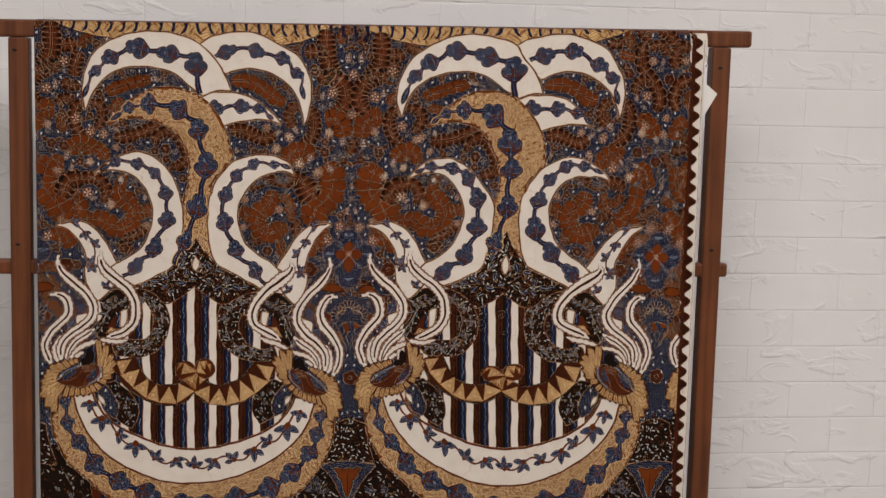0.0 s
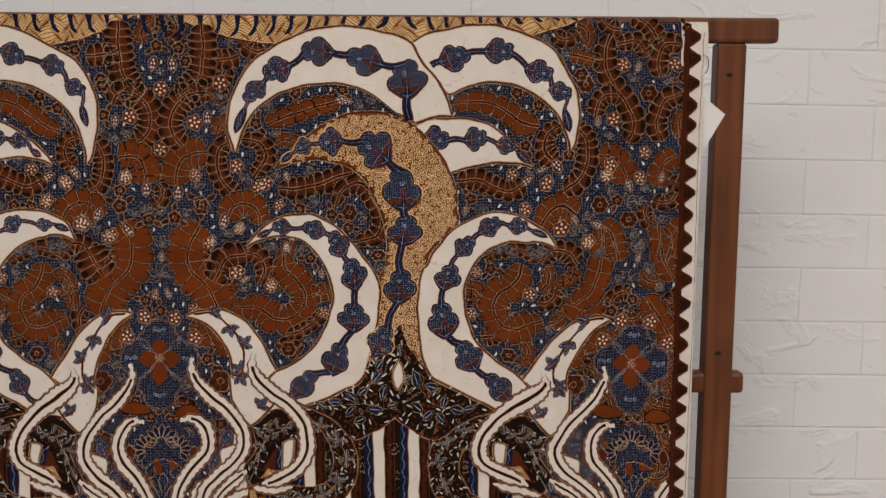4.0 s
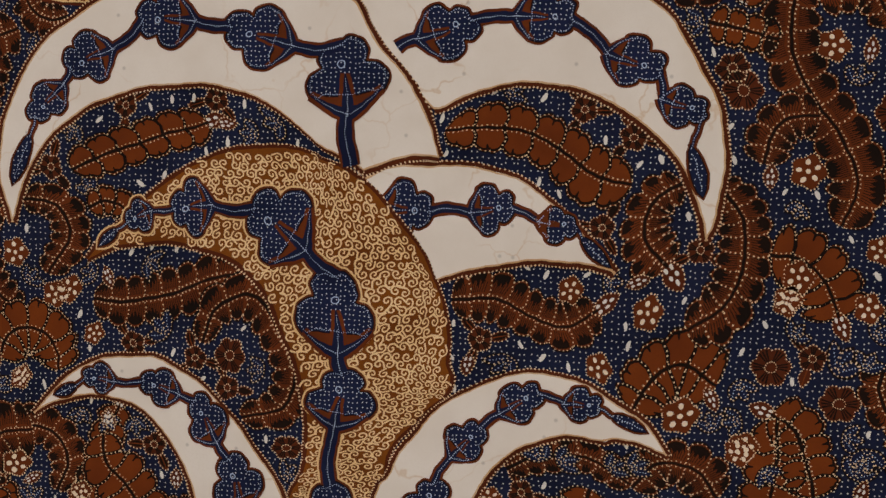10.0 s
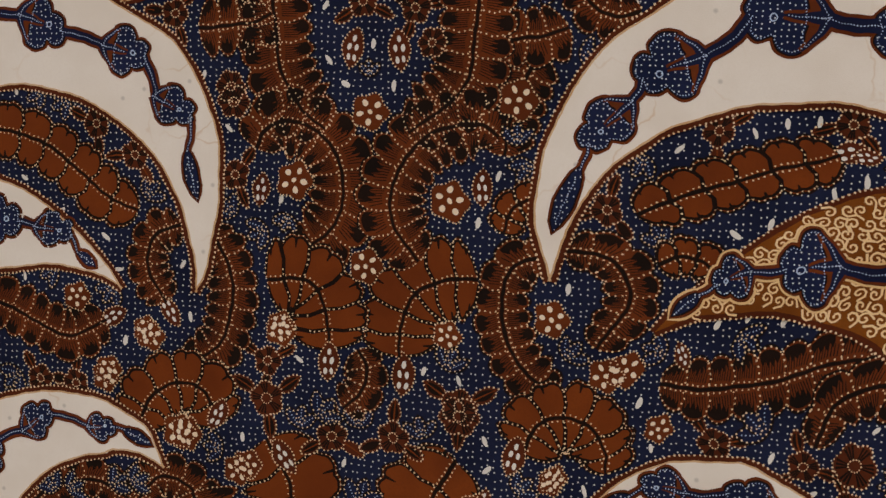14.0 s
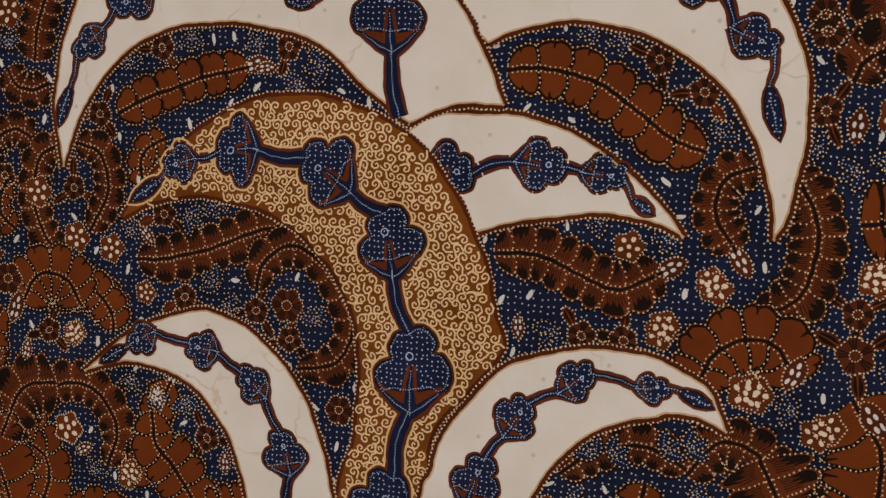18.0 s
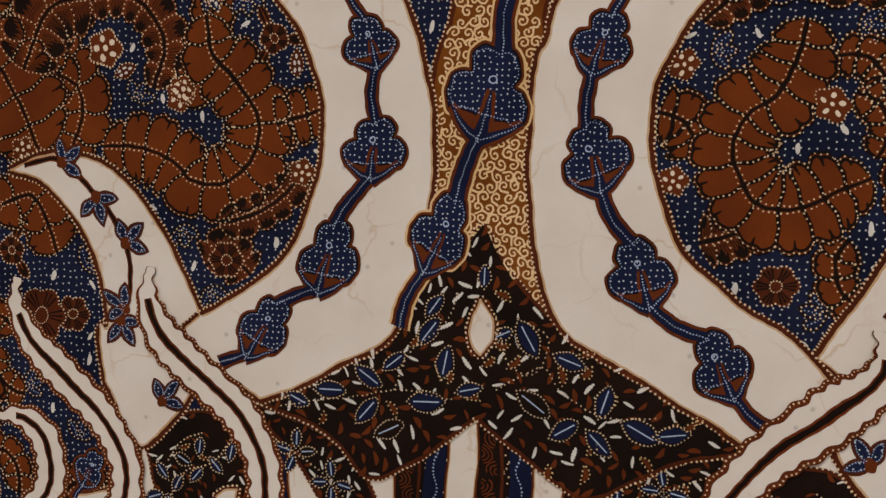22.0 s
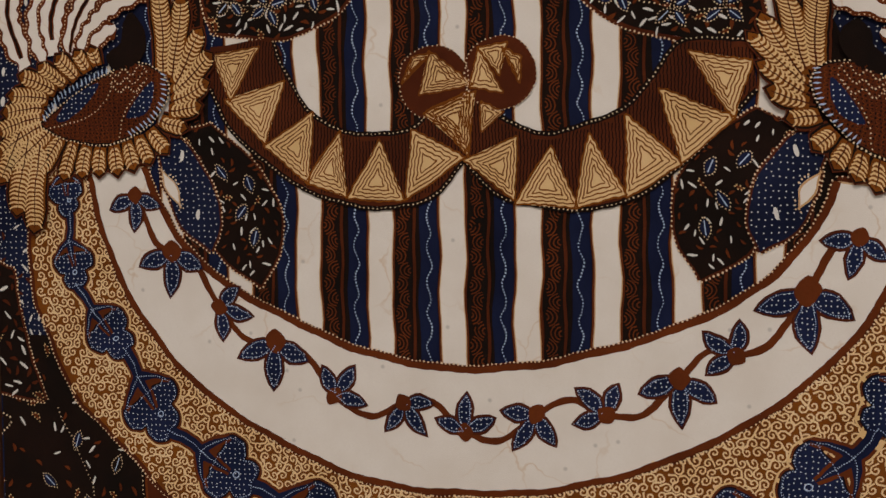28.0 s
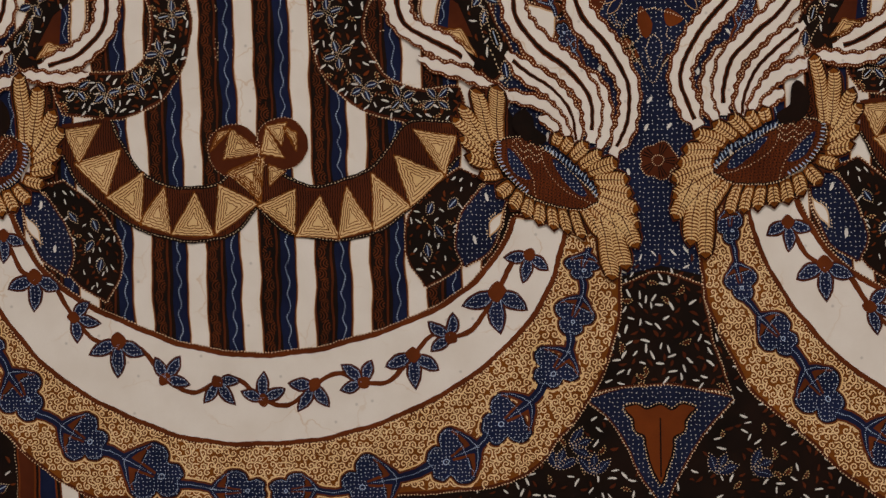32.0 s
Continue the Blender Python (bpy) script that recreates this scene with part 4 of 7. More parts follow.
def striped(g, ax, period, lean, first, last):
    """Stripes of the bowl: undyed, indigo with a dotted wave, and brown with scales; their foot stands at ax."""
    low_z = 960.0

    def slant(x, z):
        return x + lean * (z - 1030)
    for i in range(first, last + 1):
        x = ax + i * period
        top_z = 1275.0 if abs(i) < 3 else 1238.0
        for name, material, dx, w in (("white_stripe", WHITE, 0.0, 10.4), ("indigo_stripe", BLUE, -10.9, 8.2)):
            line = [(slant(x + dx, b) + 0.5 * math.sin(b * 0.13 + i) + 0.3 * math.sin(b * 0.041 + 2 * i), b) for b in np.arange(low_z, top_z, 7.0)]
            k = g.put(name, material, 2, stroke(line, w))
            if name == "white_stripe":
                g.put("border", RUST, 1.7, stroke(line, w + 2.6), k)
                g.put("stained_edge", STAIN, 1.9, stroke(line, w + 0.9), k)
            else:
                wave = even([(slant(x + dx, b) + 1.1 * math.sin(b * 0.42 + 0.6 * math.sin(b * 0.05 + i)), b) for b in np.arange(low_z, top_z, 1.2)], 1.4)
                g.put("bead_line", BLUEDOT, 2.5, spots(wave, 0.4), k)
        edge = [(slant(x + 10.6, b), b) for b in np.arange(low_z, top_z, 6.0)]
        k = g.put("brown_stripe", MID, 1.3, stroke(edge, 11.4))
        g.put("stripe_core", DARK, 1.5, stroke(edge, 8.8), k)
        arcs = []
        for j in range(int((top_z - low_z) / 6.4)):
            hand = 1 if j % 2 else -1
            for r in (1.3, 2.6, 3.9):
                arcs += stroke([(slant(x + 10.6, low_z + 6.4 * j) + hand * 3.6 - hand * r * 1.3 * math.cos(a), low_z + 6.4 * j + r * math.sin(a)) for a in [-1.3 + 2.6 * q / 6 for q in range(7)]], 0.55)
        g.put("scale_filling", RUST, 1.7, arcs, k, "", "stuff")


AX = -239.6
stripes = Group()
striped(stripes, -239.9, 33.25, -0.0006, -4, 4)
striped(stripes, 229.0, 36.0, -0.030, -4, 4)
canopy, canopy_poly = field(tree, "dark_canopy", DARK, 10.2, [
    [(-324.5, 1230.7), (-290.5, 1246.9), (-270.6, 1258.0), (-256.9, 1276.2), (-237.9, 1296.3), (-232.0, 1303.3)], [(-232.0, 1303.3), (-221.3, 1284.1), (-200.6, 1264.4), (-168.9, 1246.0), (-133.0, 1225.2)],
    [(-133.0, 1225.2), (-162.1, 1217.3), (-187.0, 1203.9), (-199.8, 1205.6), (-216.3, 1217.7), (-234.1, 1230.6)], [(-234.1, 1230.6), (-253.2, 1215.9), (-276.4, 1203.6), (-290.6, 1216.5), (-305.0, 1224.5), (-324.5, 1230.7)]],
    edge=2.0, label="black ground with white grains")
arc_l, arc_l_poly = field(tree, "dark_wreath", DARK, 4, [
    [(-328.1, 1228.7), (-300.4, 1219.3), (-280.7, 1203.1), (-272.5, 1178.7), (-277.3, 1152.7), (-292.5, 1130.7), (-318.1, 1120.7), (-350.8, 1124.2)], [(-350.8, 1124.2), (-355.9, 1137.6), (-350.4, 1148.9)],
    [(-350.4, 1148.9), (-334.6, 1146.5), (-311.3, 1146.2), (-298.5, 1156.7), (-294.0, 1175.9), (-300.1, 1197.0), (-313.0, 1213.4), (-328.1, 1228.7)]], edge=2.0)
arc_r, arc_r_poly = field(tree, "dark_wreath", DARK, 4, [
    [(-108.5, 1114.9), (-121.0, 1112.4), (-151.0, 1115.7), (-177.6, 1127.1), (-193.4, 1146.7), (-198.1, 1169.1), (-196.0, 1191.6), (-185.0, 1208.5), (-167.5, 1219.5), (-134.5, 1223.9)], [(-134.5, 1223.9), (-150.1, 1205.5), (-157.4, 1187.9)],
    [(-157.4, 1187.9), (-164.9, 1185.6), (-169.2, 1172.2), (-166.4, 1156.7), (-155.7, 1139.4), (-136.1, 1131.0), (-113.0, 1132.2)], [(-113.0, 1132.2), (-108.5, 1114.9)]], edge=2.0)
LOWEST = min(z for _, z in RING_OUT)
RING_GOLD = [(-32.1, 1055.9), (-23.6, 1032.4), (-21.0, 1005.6), (-26.1, 978.8), (-37.2, 952.0), (-57.1, 925.0), (-87.9, 897.9), (AX + 70, LOWEST - 32), (AX - 2, LOWEST - 38), (AX - 70, LOWEST - 32), (-342.8, 890.5), (-375.7, 910.8), (-392.1, 926.9), (-408.6, 941.8), (-425.1, 958.3), (-440.0, 990.3), (-445.6, 1006.0), (-446.8, 1032.6), (-442.4, 1059.1), (-439.1, 1069.6)]
gring, gring_poly = field(tree, "gold_ring", OCHRE, 6, [RING_GOLD, [RING_GOLD[-1], RING_OUT[0]], RING_OUT, [RING_OUT[-1], RING_GOLD[0]]], label="ochre ring filled with cream curls")
wring, wring_poly = field(tree, "white_ring", WHITE, 7, [RING_OUT, [RING_OUT[-1], RING_IN[0]], RING_IN, [RING_IN[-1], RING_OUT[0]]], label="undyed bowl-shaped crescent with indigo sprigs")
for run in (RING_OUT, RING_IN):
    tree.put("border", RUST, 7.5, stroke(even(spline(run, 7), 2.2), 2.8), wring)
curls(tree, gring, 7, gring_poly)
vine(tree, 8, (-428.1, 1068.9), [(-428.3, 1061.5, -426.3, 1042.1, 8.3), (-426.7, 1028.7, -423.4, 1007.8, 9.8), (-415.7, 996.5, -397, 977.5, 11.5), (-391.9, 965.7, -375.7, 940.4, 14.9), (-360.2, 932.6, -334.4, 917.9, 15.2), (-321.6, 911.7, -287.9, 895.4, 17.2), (-267.8, 893, -235.4, 891.7, 11.4)], True)
vine(tree, 8, (-38.3, 1036.5), [(-39, 1032.6, -42.5, 1018.5, 9.9), (-42.6, 1007, -51.1, 985.9, 11.3), (-50.3, 974.6, -66.3, 955.8, 13.9), (-74.7, 944.9, -101.6, 925.9, 15.4), (-106.1, 918.1, -135.4, 906.7, 16.8), (-155.7, 899.9, -186.4, 892.1, 16.4), (-204.5, 893.1, -231.9, 893.1, 10.3)], True)

# garland of wedges
tree.put("garland_ground", MID, 8, [spline([(-352.7, 1098.5), (-342.2, 1079.8), (-326.3, 1065.8), (-305.2, 1053.1), (-284.5, 1046.8), (-264.1, 1046.1), (-249.1, 1050.9), (-234.2, 1065.1)], 5) + spline([(-234.2, 1065.1), (-217.3, 1050.0), (-186.5, 1045.0), (-163.4, 1049.2), (-143.2, 1062.2), (-125.7, 1078.3), (-112.9, 1092.2)], 5) + spline([(-114.1, 1111.0), (-140.2, 1113.4), (-154.6, 1098.8), (-165.8, 1086.3), (-179.5, 1080.4), (-198.2, 1076.2), (-212.4, 1080.0), (-226.8, 1090.5), (-238.9, 1093.9), (-248.8, 1087.9), (-258.8, 1079.0), (-274.0, 1076.7), (-289.3, 1078.7), (-303.5, 1085.8), (-315.0, 1102.2), (-322.2, 1118.7), (-352.3, 1117.2)], 5)])


ground = tree.items[-1][3][0]
lo_x, hi_x = min(p[0] for p in ground), max(p[0] for p in ground)
hatch = [q for x in np.arange(lo_x, hi_x, 1.5) for z in np.arange(min(p[1] for p in ground), max(p[1] for p in ground), 3.2) if inside(ground, x, z) and inside(ground, x + 0.3, z + 3.2) for q in stroke([(x, z), (x + 0.3, z + 3.2)], 0.5)]
tree.put("garland_hatching", DARK, 8.3, hatch, None, "", "stuff")


def wedge(g, a, b, c):
    """A cream wedge with nested ochre lines."""
    p = np.array([a, b, c], float)
    m = p.mean(0)
    p = m + (p - m) * 1.07
    k = g.put("wedge", CREAM, 9, [[tuple(q) for q in p]], label="cream wedge with nested ochre lines")
    lines = []
    for f in (1.0, 0.82, 0.64, 0.46, 0.28) if np.ptp(p, axis=0).sum() > 36 else (1.0, 0.7, 0.4):
        ring = [tuple(m + (q - m) * f) for q in p]
        for i in range(3):
            seg = even([ring[i], ring[(i + 1) % 3]], 1.2)
            w = 0.22 * np.sin(np.arange(len(seg)) * 1.7 + f * 9)
            lines += stroke([(x + v, z + v) for (x, z), v in zip(seg, w)], 0.55 if f < 1 else 0.8)
    g.put("wedge_filling", OCHRE, 10, lines, k, "", "stuff")


for tri in ([(-329.4, 1115.8), (-351.1, 1113.4), (-343.3, 1093.5)], [(-317.7, 1100.2), (-344.6, 1093.0), (-326.7, 1073.8)], [(-304.0, 1086.3), (-326.2, 1072.5), (-306.0, 1056.8)], [(-291.4, 1077.9), (-306.5, 1056.8), (-288.4, 1049.9)],
            [(-272.7, 1073.3), (-287.1, 1049.4), (-262.1, 1048.1)], [(-257.6, 1078.3), (-260.3, 1048.9), (-234.9, 1066.2)], [(-232.1, 1093.5), (-250.5, 1086.7), (-232.9, 1067.5)], [(-211.9, 1074.2), (-233.7, 1065.1), (-212.5, 1049.0)],
            [(-197.0, 1070.4), (-211.3, 1047.1), (-186.0, 1045.5)], [(-180.7, 1074.6), (-186.5, 1045.5), (-165.2, 1050.3)], [(-164.7, 1082.8), (-164.5, 1049.6), (-142.8, 1062.7)], [(-151.2, 1093.2), (-142.1, 1063.8), (-122.0, 1081.0)], [(-139.1, 1107.8), (-122.0, 1081.0), (-115.1, 1103.3)]):
    wedge(tree, *tri)

# knot of the garland and beads along its edges
for c, r in (((-248.1, 1098.9), 15.7), ((-218.6, 1102), 15.7)):
    ring = [(c[0] + r * math.cos(a), c[1] + r * math.sin(a)) for a in [math.tau * i / 26 for i in range(27)]]
    k = tree.put("knot_loop", MID, 8.7, [ring[:-1]])
    tree.put("bead_line", BEADING, 10.4, beads(ring), k)
for tri in ([(-249.4, 1112), (-231.3, 1097.2), (-253.7, 1094.1)], [(-262.2, 1098.3), (-257.2, 1109.6), (-249, 1111.5)], [(-251.6, 1085.7), (-229.9, 1093.6), (-233.4, 1069.7)], [(-232, 1096.3), (-227.5, 1112.1), (-218.1, 1094.2)], [(-227.5, 1113), (-215.7, 1114.4), (-219, 1101.5)], [(-217.4, 1112.6), (-209.2, 1108), (-210.2, 1098)], [(-226.6, 1089.9), (-217.2, 1085.4), (-226.7, 1077.8)]):
    wedge(tree, *tri)
GARLAND = [[(-352.7, 1098.0), (-342.2, 1079.1), (-326.3, 1064.8), (-305.3, 1052.1), (-284.5, 1045.8), (-264.1, 1045.2), (-249.1, 1049.9), (-234.2, 1064.6)], [(-234.2, 1064.6), (-217.3, 1049.3), (-186.5, 1044.1), (-163.4, 1048.3), (-143.2, 1061.3), (-125.7, 1077.4), (-112.9, 1091.8)],
           [(-322.2, 1118.7), (-315.0, 1102.2), (-303.5, 1085.8), (-289.3, 1078.7), (-274.0, 1076.7), (-258.8, 1079.0), (-248.8, 1087.2)], [(-226.8, 1089.7), (-212.4, 1080.0), (-198.2, 1076.2), (-179.5, 1080.4), (-165.8, 1086.3), (-154.6, 1098.8), (-140.2, 1113.4), (-114.1, 1111.7)]]
for run in GARLAND:
    tree.put("garland_edge", DARK, 8.4, stroke(even(spline(run, 6), 2), 2.2))
    tree.put("bead_line", BEADING, 8.8, beads(spline(run, 6)))

# fronds of the crown
FRONDS = []
FRONDS += [
    ([(-364.7, 1518.1), (-342.8, 1528.0), (-318.5, 1535.6), (-297.8, 1540.2)], 7.5, 7, 6, "plain", True),
    ([(-180.3, 1540.6), (-160.1, 1541.0), (-142.7, 1535.6), (-127.8, 1526.7), (-115.5, 1516.7), (-98.9, 1510.0)], 8.5, 9, 7, "plain", False),
    ([(-183.3, 1465.5), (-165.4, 1466.7), (-147.5, 1459.5), (-130.1, 1454.8), (-113.5, 1463.1)], 8, 7, 9, "hatch", True),
    ([(-353.7, 1452.8), (-333.4, 1454.9), (-309.0, 1462.4), (-288.3, 1470.2), (-273.8, 1470.6)], 7, 7, 9, "hatch", False),
    ([(-292.5, 1442.3), (-289.0, 1456.3), (-274.1, 1463.3), (-257.9, 1453.5), (-246.4, 1432.8), (-252.0, 1415.3), (-271.7, 1409.1)], 6, 6, 11, "hatch", False),
    ([(-391.6, 1504.3), (-406.0, 1497.9), (-410.4, 1480.7), (-404.6, 1461.3), (-391.5, 1447.2)], 6, 6, 9, "hatch", False),
    ([(-387.4, 1504.4), (-373.3, 1499.9), (-369.8, 1483.3), (-378.7, 1464.9)], 6, 5, 7, "hatch", False),]
FRONDS += [
    ([(-398.7, 1435.7), (-384.3, 1437.8), (-371.5, 1433.7), (-363.1, 1424.6)], 8, 9, 5, "plain", False),
    ([(-369.7, 1354.9), (-364.7, 1370.4), (-372.7, 1387.0), (-391.4, 1392.2), (-410.5, 1382.2), (-418.1, 1364.9), (-410.6, 1347.7)], 6, 7, 13, "hatch", False),
    ([(-345.9, 1382.9), (-343.9, 1368.4), (-333.6, 1357.5), (-324.5, 1343.2), (-326.2, 1327.3), (-338.5, 1317.2), (-353.4, 1318.0), (-359.7, 1323.4), (-372.4, 1330.2), (-393.1, 1331.1)], 11, 11, 14, "plain", False),
    ([(-401.3, 1428.9), (-389.6, 1437.9), (-376.9, 1436.6), (-368.1, 1427.6), (-366.2, 1418.6)], 8, 8, 6, "plain", False),
    ([(-429.1, 1425.6), (-437.4, 1411.7), (-437.6, 1396.5), (-428.4, 1379.1), (-413.9, 1366.6), (-404.2, 1354.0), (-403.6, 1340.0), (-410.3, 1325.6)], 10, 10, 11, "plain", True),
    ([(-316.5, 1340.2), (-307.0, 1343.4), (-296.3, 1346.1)], 8, 8, 3, "plain", False),
    ([(-340.9, 1301.5), (-326.1, 1304.7), (-311.6, 1314.6), (-304.5, 1325.1)], 5, 5, 6, "hatch", False),]
FRONDS += [
    ([(-347.2, 1283.8), (-338.5, 1290.1), (-328.5, 1280.5)], 6, 6, 4, "hatch", False),
    ([(-117.5, 1377.3), (-119.8, 1363.4), (-127.1, 1351.5), (-136.5, 1344.3), (-141.0, 1330.3), (-133.6, 1314.5), (-119.9, 1311.3), (-106.7, 1317.8), (-94.1, 1322.5)], 11, 11, 14, "plain", False),
    ([(-167.7, 1345.1), (-158.7, 1342.2), (-152.4, 1331.2)], 8, 8, 4, "plain", False),
    ([(-151.7, 1298.9), (-141.9, 1301.3), (-134.1, 1305.5)], 6, 6, 4, "hatch", False),
    ([(-152.3, 1377.2), (-137.8, 1387.5), (-119.4, 1392.6), (-100.8, 1385.2)], 6, 5, 7, "hatch", False),
    ([(-97.6, 1422.0), (-89.9, 1433.3), (-77.3, 1437.3), (-64.3, 1427.6)], 9, 10, 6, "plain", False),
    ([(-79.2, 1505.6), (-91.5, 1499.3), (-93.7, 1485.4), (-85.7, 1472.0)], 6, 6, 7, "hatch", True),]
FRONDS += [
    ([(-66.3, 1505.0), (-57.6, 1489.7), (-55.9, 1471.8), (-62.3, 1455.4), (-76.7, 1448.4)], 7, 7, 10, "hatch", False),
    ([(-100.7, 1383.1), (-89.5, 1396.8), (-73.9, 1394.4), (-64.0, 1381.2)], 7, 7, 7, "hatch", False),
    ([(-442.2, 1406.2), (-431.6, 1386.6), (-422.6, 1367.0), (-404.6, 1356.1)], 8, 8, 7, "plain", False),
    ([(-355.3, 1346.5), (-344.1, 1381.2), (-336.3, 1398.4)], 7, 7, 5, "plain", True),
    ([(-399.7, 1578.9), (-406.4, 1562.8), (-409.9, 1541.2)], 7, 7, 5, "hatch", False),]
for pts, w, w2, n, style, bud in FRONDS:
    frond(tree, pts, w, n, style, 1.7 + len(tree.items) // 5 % 3 * 0.8, w2, bud)
for c, r in (((-277.3, 1437.5), 8), ((-251.5, 1393.6), 7), ((-56.0, 1556.4), 7), ((-424.9, 1439.4), 8), ((-338.5, 1286.7), 7.5), ((-124.8, 1284.5), 8)):
    rosette(tree, *c, r, 5.9)
for c, r in (((-367.5, 1457.0), 6), ((-349.3, 1437.6), 5), ((-391.4, 1370.2), 7), ((-357.0, 1353.9), 5), ((-388.6, 1415.3), 5), ((-127.2, 1472.1), 6), ((-113.5, 1438.0), 6), ((-79.0, 1418.3), 7), ((-92.7, 1457.7), 6), ((-391.5, 1370.6), 7), ((-358.4, 1351.0), 5.5), ((-305.7, 1321.6), 5), ((-387.2, 1416.4), 5), ((-107.9, 1348.0), 6), ((-158.9, 1362.1), 5), ((-161.7, 1321.0), 5), ((-430.5, 1329.4), 5), ((-34.1, 1464.3), 6)):
    pearl_flower(tree, *c, r, 5.9)
for c, a, r in (((-310.6, 1443.5), 2.6, 9), ((-329.5, 1474.1), -0.4, 8), ((-260.0, 1541.1), 3.3, 9), ((-154.8, 1437.1), -2.4, 9), ((-344.8, 1392.0), -1.0, 7), ((-328.8, 1392.1), -1.4, 8), ((-355.7, 1398.5), -2.0, 7), ((-132.2, 1386.8), 0.5, 8),
                ((-102.1, 1393.2), 0.5, 8), ((-17.3, 1429.9), 0.9, 9), ((-137.7, 1385.3), 2.2, 8), ((-111.1, 1390.4), 0.7, 8)):
    star_leaf(tree, *c, a, r, 5.9)
for c, a in (((-172.0, 1435.9), 4.7), ((-348.2, 1463.9), -0.9), ((-342.0, 1389.8), -1.3), ((-307.1, 1363.8), 1.6), ((-343.4, 1391.9), 1.2), ((-382.5, 1361.6), 0.5), ((-414.7, 1406.0), 1.4), ((-289.0, 1539.6), 0.1)):
    seed_pod(tree, *c, a, 4.6, 6.1)

# the canopy: grains, sprouts and an undyed seed
grains(tree, canopy_poly, 250, 3, 10.6, 2.8, canopy)
grains(tree, arc_l_poly, 200, 5, 4.4, 2.3, arc_l)
grains(tree, arc_r_poly, 220, 7, 4.4, 2.3, arc_r)
for c, a, r in (((-294.1, 1236.6), 0.0, 6), ((-277.6, 1243.2), -0.6, 6), ((-278.7, 1229.7), 0.9, 6), ((-254.4, 1234.7), 0.1, 7), ((-253.4, 1262.2), 0.9, 6), ((-246.6, 1250.5), 1.3, 6), ((-214.6, 1260.9), -1.1, 7), ((-212.1, 1236.4), -0.7, 7),
                ((-185.4, 1239.3), 1.3, 6), ((-187.3, 1223.2), -0.9, 6), ((-171.7, 1228.6), -0.4, 7), ((-251.2, 1272.1), 0.9, 5), ((-231.2, 1283.7), 1.6, 4), ((-307.4, 1232.3), -0.5, 5), ((-267.1, 1249.4), 0.6, 5), ((-269.4, 1222.5), 0.5, 6), ((-237.5, 1240.2), 0.2, 5), ((-198.3, 1253.3), -0.3, 6), ((-200.1, 1227.6), 0.6, 6), ((-160.3, 1228.4), 0.1, 6), ((-224.4, 1262.6), 0.4, 4)):
    eye_leaf(tree, *c, a, r, 10.9, canopy)
for run in ([(-314.7, 1229.5), (-290.6, 1233.4), (-267.1, 1238.3), (-244.2, 1236.4)], [(-267.1, 1238.3), (-260.2, 1254.1), (-246.6, 1265.8), (-242.2, 1276.8)], [(-226.4, 1240.9), (-209.0, 1250.5), (-200.3, 1240.4), (-183.2, 1233.0), (-166.6, 1234.2)], [(-226.7, 1268.9), (-222.1, 1251.9), (-211.2, 1248.3), (-207.0, 1261.3), (-215.7, 1267.3)]):
    tree.put("bead_line", BEADING, 11.0, beads(even(spline(run, 6), 1)), canopy)
field(tree, "undyed_seed", WHITE, 11.3, [[(-232.7, 1275.5), (-237.2, 1266.2), (-236.5, 1257.6), (-232.5, 1253.1)], [(-232.5, 1253.1), (-228.3, 1260.2), (-228.2, 1268.8), (-232.7, 1275.5)]], edge=1.4)
for c, a in (((-309.3, 1211.0), 0), ((-293.1, 1199.4), 1), ((-283.3, 1180.8), 2), ((-291.0, 1157.0), 3), ((-303.7, 1139.8), 4), ((-324.3, 1134.0), 5), ((-342.6, 1138.1), 6), ((-163.0, 1207.5), 1), ((-180.4, 1198.6), 2), ((-189.2, 1178.4), 3), ((-183.4, 1153.9), 4), ((-168.7, 1134.3), 5), ((-146.8, 1126.4), 6), ((-125.4, 1125.4), 7)):
    for q in range(4):
        d = a * 1.7 + q * 1.45
        eye_leaf(tree, c[0] + 5.2 * math.cos(d), c[1] + 5.2 * math.sin(d), d, 3.6, 5.0)

for run in ([(-318.1, 1215.7), (-293.1, 1199.4), (-283.3, 1180.8), (-291.0, 1157.0), (-303.7, 1139.8), (-324.3, 1134.0), (-347.9, 1137.9)], [(-143.8, 1214.2), (-163.0, 1207.5), (-180.4, 1198.6), (-189.2, 1178.4), (-183.4, 1153.9), (-168.7, 1134.3), (-146.8, 1126.4), (-119.1, 1124.6)]):
    tree.put("bead_line", BEADING, 5.3, beads(even(spline(run, 6), 1)))

# sprigs on the bowl
SPRIGS = [(-391.7, 1050.6, -391.6, 1033.8), (-373.4, 1024.8, -374, 1002.5), (-350, 999.6, -336.8, 996.1), (-323.2, 984.5, -323.7, 961.2), (-294.8, 961.5, -284, 976), (-262.8, 959, -253.3, 945.4), (-234.8, 948, -235.1, 965.1), (-203.7, 956.4, -213.5, 939.8), (-173.9, 957.9, -185.6, 969), (-143.1, 973.8, -143.3, 952.3), (-120.5, 984.2, -131.9, 991.5), (-92.6, 1010.6, -92.8, 984.3), (-72.6, 1032.9, -77.4, 1016)]
CHAIN = [(x, z) for x, z, _, _ in SPRIGS]
BENDS = [q for i, c in enumerate(CHAIN) for q in ([c] if i + 1 == len(CHAIN) else [c, ((c[0] + CHAIN[i + 1][0]) / 2, (c[1] + CHAIN[i + 1][1]) / 2 + (7 if i % 2 else -7))])]
tree.put("sprig_stem", RUST, 8, stroke(even(spline(BENDS, 8), 2), 2.9))
for x, z, mx, mz in SPRIGS:
    trio(tree, x, z, math.atan2(mz - z, mx - x), max(11.0, math.hypot(mx - x, mz - z) / 1.62), 8.3)

